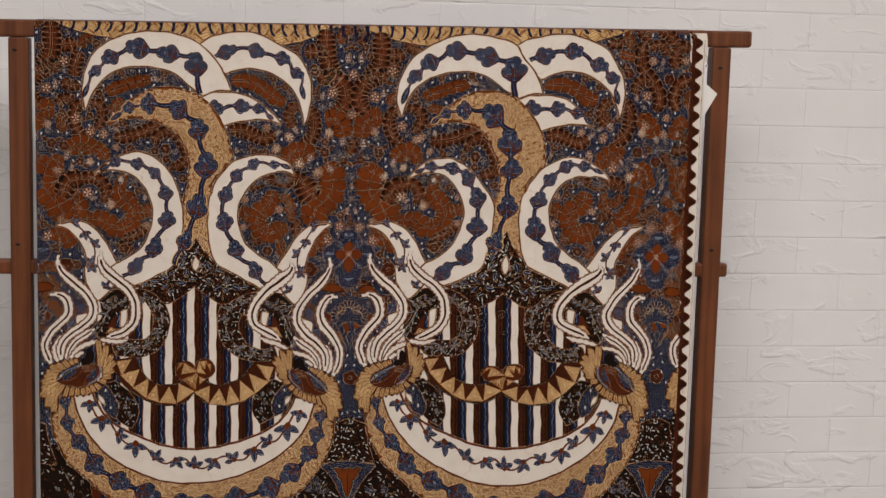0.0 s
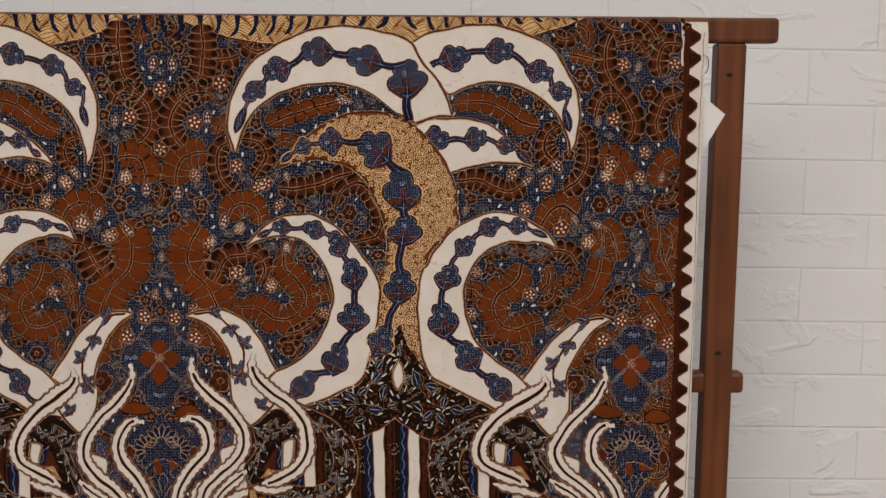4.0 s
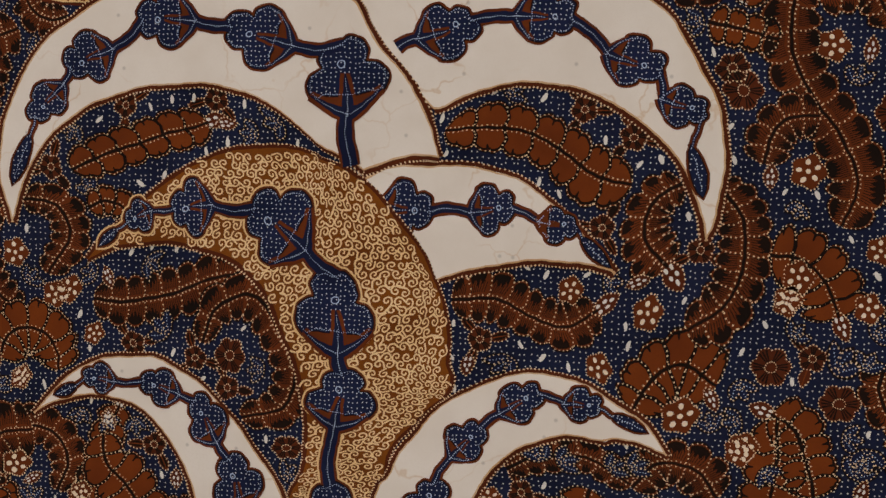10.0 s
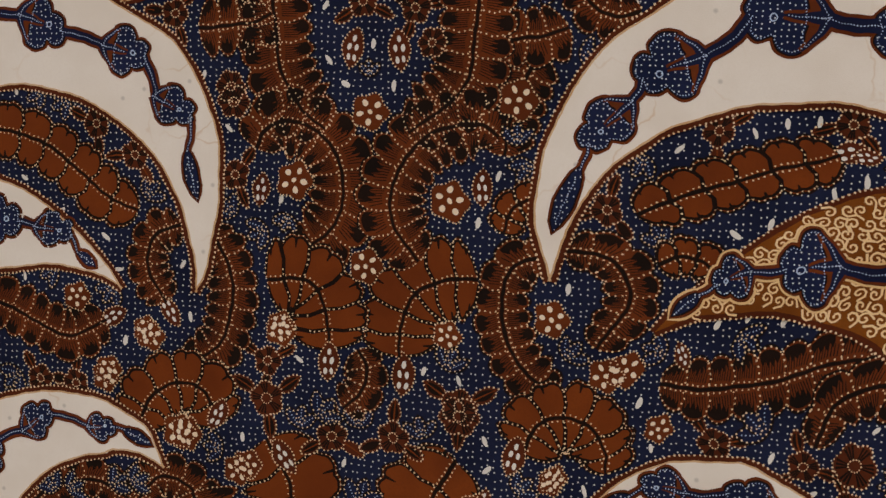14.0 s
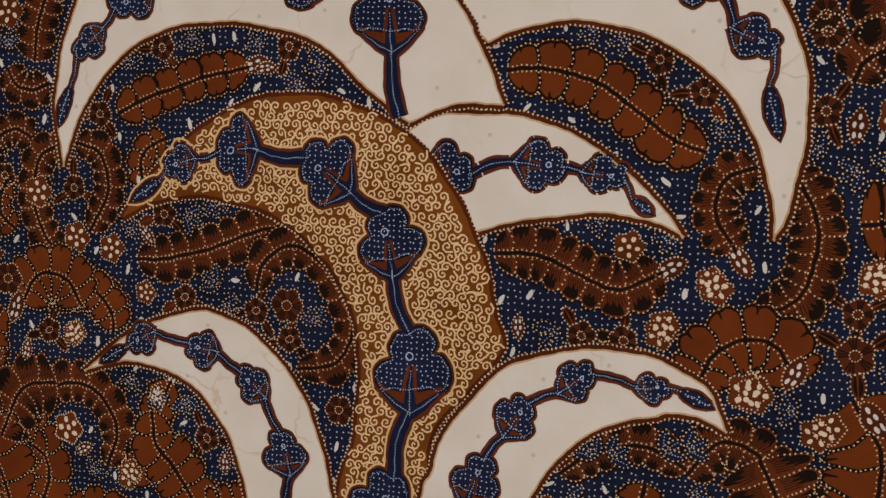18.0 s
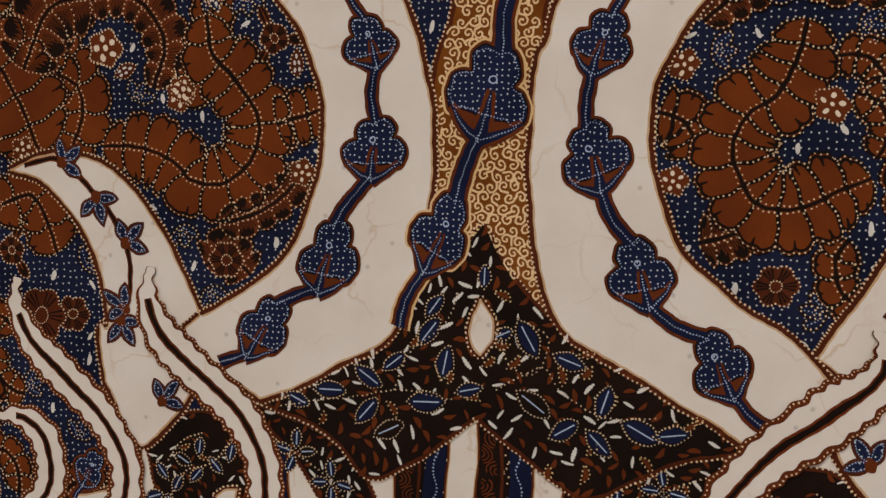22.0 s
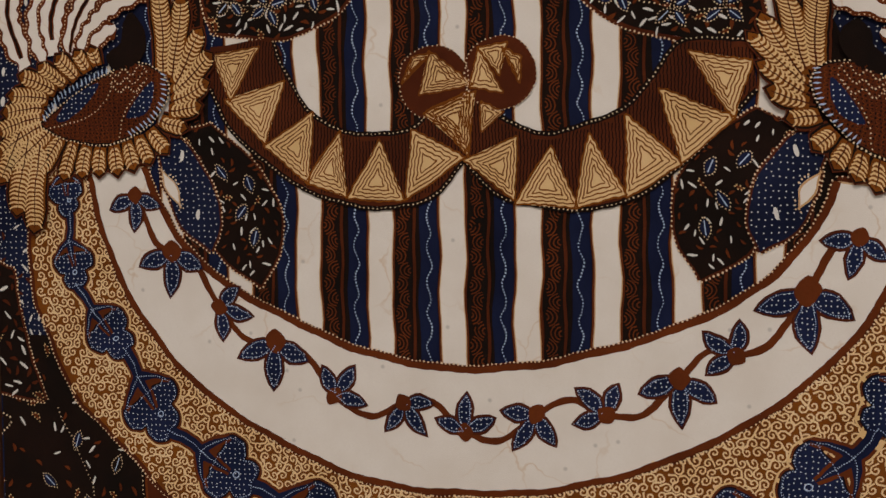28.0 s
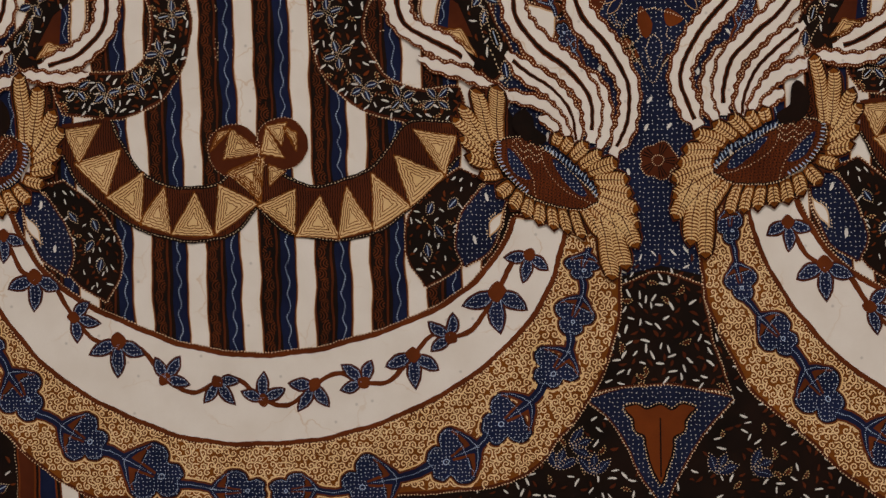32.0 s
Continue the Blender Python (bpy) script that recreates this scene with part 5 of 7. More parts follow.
# gold fringe along the upper edge, above the crowns
fringe, fringe_poly = field(tree, "gold_fringe", CREAM, 3, [[(-443.5, 1624.1), (-417.8, 1613.4), (-385.5, 1604.4), (-349.0, 1598.9), (-304.1, 1590.2), (-229.9, 1579.7), (-146.8, 1590.2), (-96.5, 1597.4), (-54.6, 1610.3), (-14.2, 1631.5)], [(-14.2, 1631.5), (-14.5, 1648.3)], [(-14.5, 1648.3), (-443.3, 1640.4)], [(-443.3, 1640.4), (-443.5, 1624.1)]], MID, 1.4, False, label="cream scalloped fringe with wavy ochre lines")
lines = []
for q in range(48):
    run = [(x, 1652 - q * 2.1 + 2.3 * math.asin(math.sin(0.40 * x + 1.5 * math.sin(0.11 * x + q * 0.12) + 0.9 * math.sin(q * 0.7))) + 1.6 * math.sin(0.17 * x + 0.4 * q)) for x in np.arange(AX - 240, AX + 240, 1.4)]
    lines += stroke(run, 0.8)
lines = [q for q in lines if inside(fringe_poly, *q[0]) and inside(fringe_poly, *q[2])]
tree.put("maze_filling", OCHRE, 3.4, lines, fringe, "", "stuff")
for q in range(-12, 14):
    x0 = AX + 10 + q * 18
    s = -1 if q < 0 else 1
    flame = [(x0 - s * 4, 1640), (x0 + s * 3, 1640), (x0 + s * 1.0, 1618), (x0 + s * 7, 1608), (x0 - s * 1.5, 1613)]
    tree.put("flame", BLUE, 3.7, [spline(flame, 3, True)], fringe)

# ---------------------------------------------------------------- the winged side of the bowl
side = Group()
horn, horn_poly = field(side, "white_horn", WHITE, 7, [[(-437.4, 1321.0), (-426.3, 1325.9), (-412.8, 1327.9), (-399.6, 1326.2), (-386.6, 1319.5), (-373.9, 1307.1), (-362.7, 1290.1), (-352.8, 1269.8), (-349.6, 1261.9)], [(-349.6, 1261.9), (-356.8, 1255.8), (-354.1, 1232.4), (-373.2, 1210.7), (-381.3, 1210.6), (-394.4, 1233.8)], [(-394.4, 1233.8), (-396.5, 1257.0), (-392.7, 1256.3), (-394.1, 1275.1), (-400.4, 1291.3), (-410.7, 1306.2), (-422.5, 1316.1), (-437.4, 1321.0)]], label="undyed horn-shaped leaf with dark twigs")
side.put("twig", BROWN, 7.8, stroke(even(spline([(-430.5, 1323.0), (-412.9, 1324.9), (-397.3, 1311.2), (-388.3, 1300.9), (-382.6, 1287.2), (-381.8, 1270.9), (-386.5, 1261.3)], 8), 2), 2.4))
side.put("twig_core", DARK, 8.0, stroke(even(spline([(-430.5, 1323.0), (-412.9, 1324.9), (-397.3, 1311.2), (-388.3, 1300.9), (-382.6, 1287.2), (-381.8, 1270.9), (-386.5, 1261.3)], 8), 2), 1.2))
for c, a in (((-412.4, 1324.4), 0.6), ((-396.8, 1310.0), -1.2), ((-383.3, 1291.8), 0.8), ((-384.6, 1264.9), 2.6), ((-386.5, 1259.0), -1.0), ((-367.4, 1227.6), 0.9)):
    trio(side, *c, a, 7.5, 8.2)
dark, dark_poly = field(side, "dark_ground", DARK, 4.6, [[(-375.9, 1210.7), (-349.0, 1224.0), (-328.4, 1208.5), (-321.1, 1182.4), (-339.7, 1155.3), (-374.6, 1149.2)], [(-374.6, 1149.2), (-385.1, 1163.8), (-371.1, 1183.8), (-375.9, 1210.7)]], edge=1.6)
grains(side, dark_poly, 90, 11, 5, 2.0, dark)
for c, a in (((-351.4, 1209.6), 1.5), ((-358.6, 1203.5), 2.6), ((-352.6, 1197.5), 0.8), ((-337.5, 1208.5), 1.3), ((-372.3, 1187.5), 0.4), ((-365.1, 1185.2), 2.0), ((-369.9, 1176.5), 1.6), ((-361.5, 1193.8), 1.0), ((-382.6, 1156.4), 1.4), ((-376.8, 1168.9), 1.2), ((-344.1, 1202.4), 2.3), ((-368.1, 1198.5), 2.2)):
    eye_leaf(side, *c, a, 3.9, 5.4)
for run in ([(-374.1, 1171.5), (-365.6, 1186.4), (-357.4, 1198.7), (-346.7, 1202.4), (-337.4, 1213.3)], [(-382.8, 1148.9), (-377.1, 1159.0), (-370.0, 1169.1), (-368.4, 1181.4)], [(-365.3, 1203.4), (-359.8, 1210.7), (-350.5, 1215.6)]):
    side.put("bead_line", BEADING, 5.7, beads(even(spline(run, 6), 1), 1.8, 0.4))
side.put("brown_ground", MID, 5.75, [[(-365.6, 1164.3), (-355.1, 1181.7), (-344.3, 1190.4), (-332.5, 1194.6), (-333.5, 1179.7), (-339.0, 1167.0), (-352.7, 1163.5)]])
side.put("indigo_stripe", BLUE, 5.9, [[(-350.2, 1185.4), (-344.9, 1189.6), (-346.3, 1166.1), (-352.2, 1164.7)]])
side.put("bead_line", BLUEDOT, 6.1, beads(even(spline([(-348.6, 1185.5), (-347.2, 1179.4), (-349.4, 1173.3), (-347.9, 1167.3)], 6), 1), 1.2, 0.34))
wedge(side, *[(-359.4, 1165.7), (-366.8, 1156.9), (-346.9, 1161.9)])
field(side, "undyed_patch", WHITE, 6.4, [[(-344.1, 1189.7), (-340.4, 1192.6), (-334.4, 1193.9)], [(-334.4, 1193.9), (-335.6, 1179.7), (-338.9, 1168.5), (-344.7, 1166.9)], [(-344.7, 1166.9), (-344.8, 1177.1), (-344.1, 1189.7)]], edge=1.4)
field(side, "undyed_patch", WHITE, 9.2, [[(-409.5, 1184.3), (-402.5, 1186.2), (-393.3, 1188.4)], [(-393.3, 1188.4), (-395.2, 1178.4), (-402.9, 1172.7), (-406.7, 1167.6)], [(-406.7, 1167.6), (-409.8, 1175.6), (-409.5, 1184.3)]], edge=1.4)
vine(side, 9, (-410.0, 1183.0), [(-406.0, 1188.5, -397.5, 1203.0, 7.0)])
vine(side, 9, (-426.0, 1157.5), [(-421.0, 1165.5, -412.5, 1179.0, 5.5)])
level = 12.0
for pts, w, tip, core in (
        ([(-447.8, 1215.8), (-434.6, 1216.6), (-424.3, 1208.4), (-420.5, 1195.4), (-424.3, 1182.8), (-436.1, 1171.2), (-448.1, 1158.1), (-455.3, 1145.0), (-455.8, 1130.8), (-447.7, 1110.4)], 10.5, 8, True),
        ([(-424.5, 1157.6), (-436.3, 1147.0), (-442.5, 1133.9), (-441.5, 1121.1), (-437.3, 1113.5)], 4, 4, False),
        ([(-434.4, 1276.1), (-435.9, 1263.8), (-428.7, 1250.1), (-415.1, 1236.4), (-399.6, 1223.3), (-389.0, 1208.6), (-384.4, 1193.4), (-388.0, 1180.5), (-399.9, 1168.8), (-415.9, 1157.8), (-427.1, 1147.3), (-433.2, 1133.0), (-432.9, 1116.3)], 11, 8.5, True),
        ([(-382.4, 1163.8), (-399.2, 1153.3), (-412.1, 1142.8), (-421.0, 1129.7), (-423.5, 1114.3)], 8, 6, True),
        ([(-371.6, 1282.8), (-373.2, 1268.6), (-368.2, 1256.5), (-353.9, 1242.0), (-338.4, 1230.0), (-327.0, 1215.7), (-322.1, 1199.1), (-322.4, 1182.4), (-329.0, 1167.8), (-344.9, 1156.4), (-365.0, 1150.8)], 12, 9, True),
        ([(-376.0, 1145.4), (-392.6, 1141.0), (-405.3, 1135.0), (-414.6, 1124.9), (-417.7, 1115.8)], 5, 4, False),
        ([(-399.9, 1128.1), (-407.9, 1124.0), (-412.9, 1114.8)], 4.5, 3.5, False),
        ([(-334.6, 1147.0), (-350.5, 1143.9), (-369.2, 1146.9), (-382.8, 1145.2)], 4.5, 3.5, False)):
    ribbon(side, pts, w, level, tip, core)
    level += 0.9
# petal rosette with a dark middle
PETALS = [((-375.5, 1105.5), (-374.6, 1148.0), 7.5), ((-371.5, 1103.9), (-363.4, 1139.7), 7.5), ((-370.2, 1100.7), (-354.8, 1124.0), 7), ((-371.6, 1096.9), (-350.5, 1112.6), 7), ((-371.7, 1093.1), (-353.4, 1100.0), 6.5), ((-373.1, 1089.2), (-357.4, 1089.8), 6.5),
          ((-377.4, 1085.2), (-365.7, 1080.1), 6), ((-383.0, 1081.0), (-375.7, 1070.8), 6), ((-388.6, 1078.0), (-384.7, 1065.5), 6), ((-395.1, 1075.5), (-392.6, 1062.9), 6), ((-401.9, 1074.0), (-400.5, 1061.2), 6), ((-408.7, 1073.5), (-410.2, 1060.5), 6),
          ((-415.5, 1074.1), (-419.3, 1059.8), 6), ((-422.6, 1075.6), (-428.9, 1059.5), 6), ((-429.2, 1078.3), (-442.5, 1062.4), 7), ((-434.3, 1081.3), (-458.1, 1064.7), 8), ((-437.7, 1084.2), (-463.8, 1072.2), 8), ((-438.8, 1087.5), (-463.4, 1082.8), 7.5),
          ((-438.1, 1091.5), (-459.2, 1091.5), 7), ((-435.6, 1095.5), (-456.0, 1099.5), 7), ((-431.4, 1099.1), (-449.2, 1108.2), 6.5), ((-426.1, 1102.0), (-438.8, 1112.2), 6), ((-420.3, 1104.9), (-429.2, 1116.0), 6), ((-414.5, 1107.6), (-419.4, 1117.0), 5.5), ((-409.4, 1110.4), (-411.4, 1118.5), 5.5),
          ((-440.4, 1074.8), (-447.7, 1033.9), 9), ((-446.3, 1077.4), (-456.4, 1042.9), 9), ((-450.7, 1080.0), (-463.5, 1058.6), 8)]
for i, (a, b, w) in enumerate(PETALS):
    d = (b[0] - a[0], b[1] - a[1])
    plume(side, a, math.atan2(d[1], d[0]), math.hypot(*d) * 0.95, w * 1.25, 19.4 + 0.02 * (i % 7), 0.12)
body, body_poly = field(side, "rosette_heart", MID, 21, [[(-438.9, 1084.4), (-426.4, 1093.5), (-409.0, 1103.5), (-392.0, 1110.3), (-378.2, 1106.6), (-374.3, 1096.7), (-384.3, 1082.9), (-401.3, 1075.8), (-424.0, 1076.8), (-438.9, 1084.4)]], DARK, 1.2)
side.put("heart_filling", DARK, 21.3, [q for x in np.arange(body_poly[0][0], body_poly[0][0] + 60, 1.9) for z in np.arange(body_poly[0][1] - 15, body_poly[0][1] + 25, 1.7) if inside(body_poly, x, z) for q in spots([(x + 0.5 * math.sin(z * 3), z)], 0.5, 5)], body, "", "stuff")
scales = [q for i, x in enumerate(np.arange(body_poly[0][0], body_poly[0][0] + 60, 2.6)) for z in np.arange(body_poly[0][1] - 15, body_poly[0][1] + 25, 2.3) if inside(body_poly, x, z + i % 2 * 1.1) and inside(body_poly, x + 2, z + i % 2 * 1.1)
          for q in stroke([(x + 0.9 * math.cos(a), z + i % 2 * 1.1 + 0.9 * math.sin(a)) for a in (-2.4, -1.6, -0.8, 0.0, 0.8, 1.6)], 0.32)]
side.put("scale_filling", BROWN, 21.5, scales, body, "", "stuff")
quills = [placed(pointed(3.6, 0.75, 4), *c, a) for c, a in zip(even(spline([(-437.6, 1087.1), (-429.2, 1097.2), (-417.5, 1103.0), (-404.6, 1108.1)], 6), 2.3), [2.2 - 0.04 * q for q in range(40)])]
quills += [placed(pointed(3.6, 0.75, 4), *c, a) for c, a in zip(even(spline([(-392.8, 1079.0), (-382.9, 1084.8), (-376.3, 1094.1), (-375.5, 1105.5)], 6), 2.3), [-0.9 + 0.05 * q for q in range(40)])]
side.put("quill_filling", BLUEDOT, 22.2, quills, body, "small pale blue quills", "stuff")
side.put("bead_line", BEADING, 22.0, [q for w in (0, 7, 14) for q in beads(spline([(-403.7, 1109.7), (-399.1, 1105.9), (-395.3, 1109.1), (-391.5, 1105.8), (-387.0, 1110.1), (-383.7, 1106.7)], 5) if w == 0 else [(p[0], p[1] - w * 0.55) for p in spline([(-402.6, 1109.7), (-398.2, 1105.9), (-394.2, 1108.7), (-390.4, 1105.9), (-385.9, 1109.7)], 5)], 1.7, 0.38)], body)
side.put("indigo_patch", LEAFBLUE, 21.7, [spline([(-430.9, 1086.7), (-423.4, 1096.3), (-409.0, 1102.2), (-415.0, 1092.9), (-425.2, 1085.8)], 5, True), spline([(-394.8, 1086.5), (-388.1, 1097.1), (-380.6, 1101.9), (-384.2, 1088.5)], 5, True)], body)
side.put("bead_line", BEADING, 21.9, beads(spline([(-434.0, 1082.6), (-415.1, 1086.5), (-405.0, 1094.8), (-402.0, 1102.7)], 6)) + beads(spline([(-398.4, 1077.3), (-394.7, 1090.4), (-383.8, 1103.7)], 6)), body)
side.put("dark_oval", DARK, 21.3, [spline([(-391.4, 1134.1), (-385.5, 1127.5), (-384.6, 1116.3), (-390.6, 1109.6), (-400.4, 1108.9), (-404.2, 1115.3), (-397.3, 1120.2), (-396.0, 1128.3)], 5, True)], None, "plain dark oval")
# leaf shapes under the garland
pais, pais_poly = field(side, "dark_ground", DARK, 5.2, [[(-353.1, 1082.2), (-334.3, 1066.2), (-321.2, 1046.5), (-320.2, 1026.6), (-329.9, 1009.9)], [(-329.9, 1009.9), (-348.7, 1023.0), (-362.1, 1045.4), (-378.2, 1073.1), (-353.1, 1082.2)]], edge=1.4)
grains(side, pais_poly, 80, 13, 5.6, 1.9, pais)
for c, a in (((-338.8, 1043.5), 0.9), ((-332.2, 1031.2), 1.4), ((-348.0, 1060.9), 2.2), ((-334.5, 1056.2), 2.0)):
    eye_leaf(side, *c, a, 4, 5.8)
field(side, "indigo_leaf", NAVY, 6.2, [[(-381.0, 1075.6), (-368.4, 1075.7), (-354.9, 1058.3), (-349.0, 1038.2), (-354.2, 1025.3)], [(-354.2, 1025.3), (-370.6, 1040.1), (-381.0, 1075.6)]], edge=1.4)
side.put("white_grain", PALE, 6.5, [oval(*(-367.7, 1068.6), 2.6, 1.1, 1.4), oval(*(-360.0, 1041.7), 2.6, 1.1, 1.5)])
field(side, "undyed_patch", WHITE, 6.4, [[(-378.5, 1062.9), (-370.2, 1055.4), (-369.1, 1045.2)], [(-369.1, 1045.2), (-375.9, 1052.7), (-378.5, 1062.9)]], edge=1.4)
# fillings inside the horn
for c, r in (((-423.1, 1295.3), 9), ((-409.1, 1261.5), 8)):
    rosette(side, *c, r, 2.5)
frond(side, [(-435.0, 1309.2), (-421.4, 1307.2), (-413.6, 1297.9)], 6, 4, "plain")
star_leaf(side, *(-400.6, 1279.5), 1.2, 9, 2.4)

# ---------------------------------------------------------------- between the trees
mid = Group()
CX = [(0.0, 1280.0)][0]
for pts, w, n, style in (
        ([(-45.7, 1538.2), (-42, 1545.8), (-34.4, 1549.3), (-22.2, 1547), (-11.4, 1536.5), (-8.3, 1522.9), (-13.1, 1507.7), (-26.9, 1496.7)], 9.0, 11, "hatch"),
        ([(54.1, 1546.6), (48.3, 1551), (38.3, 1550.6), (24.3, 1544.8), (14.6, 1533.1), (11.4, 1520.9), (14, 1508.4), (23.6, 1496.8)], 9.0, 11, "hatch"),
        ([(-39.5, 1621.3), (-40, 1602.7), (-38.2, 1584), (-35, 1567.3), (-26.9, 1554.9), (-16.8, 1547.2)], 9.5, 10, "hatch"),
        ([(42.6, 1618.9), (44, 1601.2), (43.5, 1583.4), (40.4, 1567.3), (30.9, 1555.9), (18, 1547.2)], 9.5, 10, "hatch"),
        ([(-71.4, 1585.6), (-59, 1586.8), (-47.8, 1588), (-40.3, 1592.3)], 7.5, 4, "hatch"),
        ([(46.8, 1578.5), (58.3, 1583.7), (69.8, 1584.8), (79.1, 1588.9)], 7, 4, "hatch"),
        ([(-40.4, 1485.2), (-28.8, 1486.7), (-19.8, 1483.5), (-14.6, 1474.1), (-13.1, 1458.9)], 12.5, 6, "plain"),
        ([(47.5, 1491.5), (34.3, 1489.8), (23.1, 1484.7), (17.4, 1473.6), (16.8, 1458.5)], 12.5, 6, "plain"),
        ([(-98.8, 1418.3), (-92.3, 1431.8), (-80.4, 1438.4), (-68.4, 1436.6), (-61.4, 1422.5)], 10.5, 6, "plain"),
        ([(67.9, 1424.3), (73.8, 1435.6), (83.5, 1440.5), (94.4, 1436.9), (101, 1426.2)], 10.5, 6, "plain"),
        ([(-39.9, 1418.8), (-28.8, 1398.8), (-31.3, 1372.8), (-50.3, 1351.2), (-62.0, 1323.2)], 16, 8, "plain"), ([(41.2, 1418.2), (29.7, 1396.7), (29.6, 1373.6), (46.7, 1356.4), (62.7, 1324.6)], 16, 8, "plain"),
        ([(-72.5, 1392.5), (-64.2, 1375.3), (-55.8, 1363.9)], 12, 4, "hatch"), ([(55.3, 1359.4), (66.8, 1382.8), (86.8, 1388.8)], 10, 5, "hatch"),
        ([(37.9, 1300.9), (58.1, 1307.0), (69.5, 1283.6)], 9, 4, "plain"), ([(-65.4, 1276.4), (-53.7, 1299.9), (-39.4, 1297.2)], 9, 4, "plain")):
    frond(mid, pts, w, n, style, 4.1 + len(mid.items) // 5 % 2 * 0.8)
LEAFY = [((-39.4, 1436.3), 7.6, 0.6), ((42, 1440.2), 7.6, 2.6), ((-10.8, 1423.3), 6.8, 1.6), ((14.9, 1425.4), 6.8, 1.5)]
for c, r in (((-57.5, 1562.4), 6.6), ((26.6, 1582.1), 6), ((60.9, 1257.0), 12), ((-61.1, 1255.9), 12)):
    rosette(mid, *c, r, 5.9)
for c, r in (((-29.1, 1526.1), 7.4), ((35.4, 1521), 7.4), ((2.1, 1554.2), 7), ((2, 1493.3), 6.6), ((-34.1, 1466.9), 5.6), ((36.4, 1468.2), 5.4), ((61.1, 1560.9), 7.2), ((-75.5, 1417.9), 6.6), ((77.2, 1478.1), 6.6), ((-47.7, 1407.6), 5.8), ((-94.8, 1460), 5.4), ((98.9, 1458.1), 6.4), ((-112.1, 1441.5), 5.6),
             ((-16.3, 1323.7), 7), ((15.1, 1322.9), 7), ((-52.5, 1404.2), 6), ((49.7, 1399.9), 6), ((-33.7, 1303.1), 7), ((35.1, 1302.1), 7)):
    pearl_flower(mid, *c, r, 5.9)
for c, a, r in (((-5.4, 1579.4), 1.35, 7), ((13.4, 1578.8), 1.75, 7), ((-43.4, 1522.1), 1.5, 6), ((48.6, 1527.1), 1.6, 6.4), ((-13.1, 1454.1), 1.6, 7), ((18.4, 1451.1), 1.5, 7.5), ((64.5, 1422.8), 1.3, 7), ((-61.6, 1427.1), 1.2, 6.5), ((-31.7, 1412.3), 2.2, 7), ((2.4, 1384.8), 1.57, 5), ((-4.7, 1347.1), 1.3, 5), ((8.4, 1347.3), 1.8, 5)):
    seed_pod(mid, *c, a, r, 6.1)
for c, a, r in (((61.5, 1543.9), 1.57, 7), ((36.1, 1455), 1.2, 8), ((-31.9, 1511.9), 4.4, 6), ((1.4, 1568.3), 1.6, 5), ((0.8, 1395.0), 1.3, 10), ((2.2, 1364.6), 0.4, 12), ((2.2, 1364.6), 2.7, 12)):
    star_leaf(mid, *c, a, r, 5.9)

for c, r, a in LEAFY:
    leafy_flower(mid, *c, r, a, 5.6)

# four-petalled indigo flower and the ornament under it
HALF = [(3, 0), (9, 9), (15, 18), (23, 20), (28, 15), (33, 14), (38, 7), (39, 0)]
PETAL = HALF + [(x, -y) for x, y in HALF[-2:0:-1]]
for k in range(4):
    turn = math.pi / 2 * (k + 1)
    grow = 1.34 if k == 2 else 1.0
    rim = spline(placed([(x * grow, y * min(grow, 1.05)) for x, y in PETAL], CX[0] - 1, CX[1], turn), 5, True)
    f = mid.put("indigo_petal", NAVY, 6.2, [rim], label="indigo petal with white dots")
    mid.put("border", MID, 5.9, stroke(rim, 3.4, closed=True), f)
    mid.put("bead_line", BEADING, 6.5, beads(rim + rim[:1]), f)
    mid.put("bead_line", BLUEDOT, 6.6, beads(offset_line(rim, 1.6, True), 1.3, 0.28), f)
    heart = spline(placed([(1 * grow, 0), (8 * grow, 7), (14 * grow, 8), (19 * grow, 3), (21 * grow, 0), (19 * grow, -3), (14 * grow, -8), (8 * grow, -7)], CX[0] - 1, CX[1], turn), 4, True)
    mid.put("brown_petal", BROWN, 6.7, [heart], f)
    m = placed([(29 * grow, 0)], CX[0] - 1, CX[1], turn)[0]
    mid.put("eyelets", BLUEDOT, 6.6, [q for u in (-4.5, 0, 4.5) for q in stroke([(m[0] + u + 1.6 * math.cos(a), m[1] + abs(u) * 0.3 + 1.6 * math.sin(a)) for a in [math.tau * i / 8 for i in range(8)]], 0.45, closed=True)], f)
pearl_flower(mid, CX[0] - 1, CX[1], 4.2, 7.0)
for pts in ([(-44.1, 1228.3), (-32.6, 1233.7), (-17.1, 1232.1), (-9.6, 1225.0), (-22.3, 1222.0), (-34.4, 1223.0)], [(14.6, 1224.1), (23.3, 1231.3), (34.8, 1230.2), (41.1, 1223.1), (29.0, 1218.3), (19.2, 1219.4)]):
    mid.put("brown_bud", BROWN, 5, [spline(pts, 4, True)])
    mid.put("border", DARK, 4.8, stroke(spline(pts, 4, True), 2.6, closed=True))


def fan(g, c, turn, r, count, spread_by, layer):
    """A half flower of narrow petals outlined in cream."""
    for k in range(count):
        a = turn + spread_by * (k / (count - 1) - 0.5)
        ring = placed(pointed(r * 0.72, r * 0.3), c[0] + 0.62 * r * math.cos(a), c[1] + 0.62 * r * math.sin(a), a)
        q = g.put("ornament_leaf", BLUE, layer, [ring])
        g.put("outline", STAIN, layer + 0.2, stroke(ring, 0.42, closed=True), q)
    arc = [(c[0] + 0.26 * r * math.cos(turn + spread_by * u), c[1] + 0.26 * r * math.sin(turn + spread_by * u)) for u in (-0.5, -0.25, 0, 0.25, 0.5)]
    g.put("bead_line", BEADING, layer + 0.3, beads(spline(arc, 4), 1.3, 0.36))


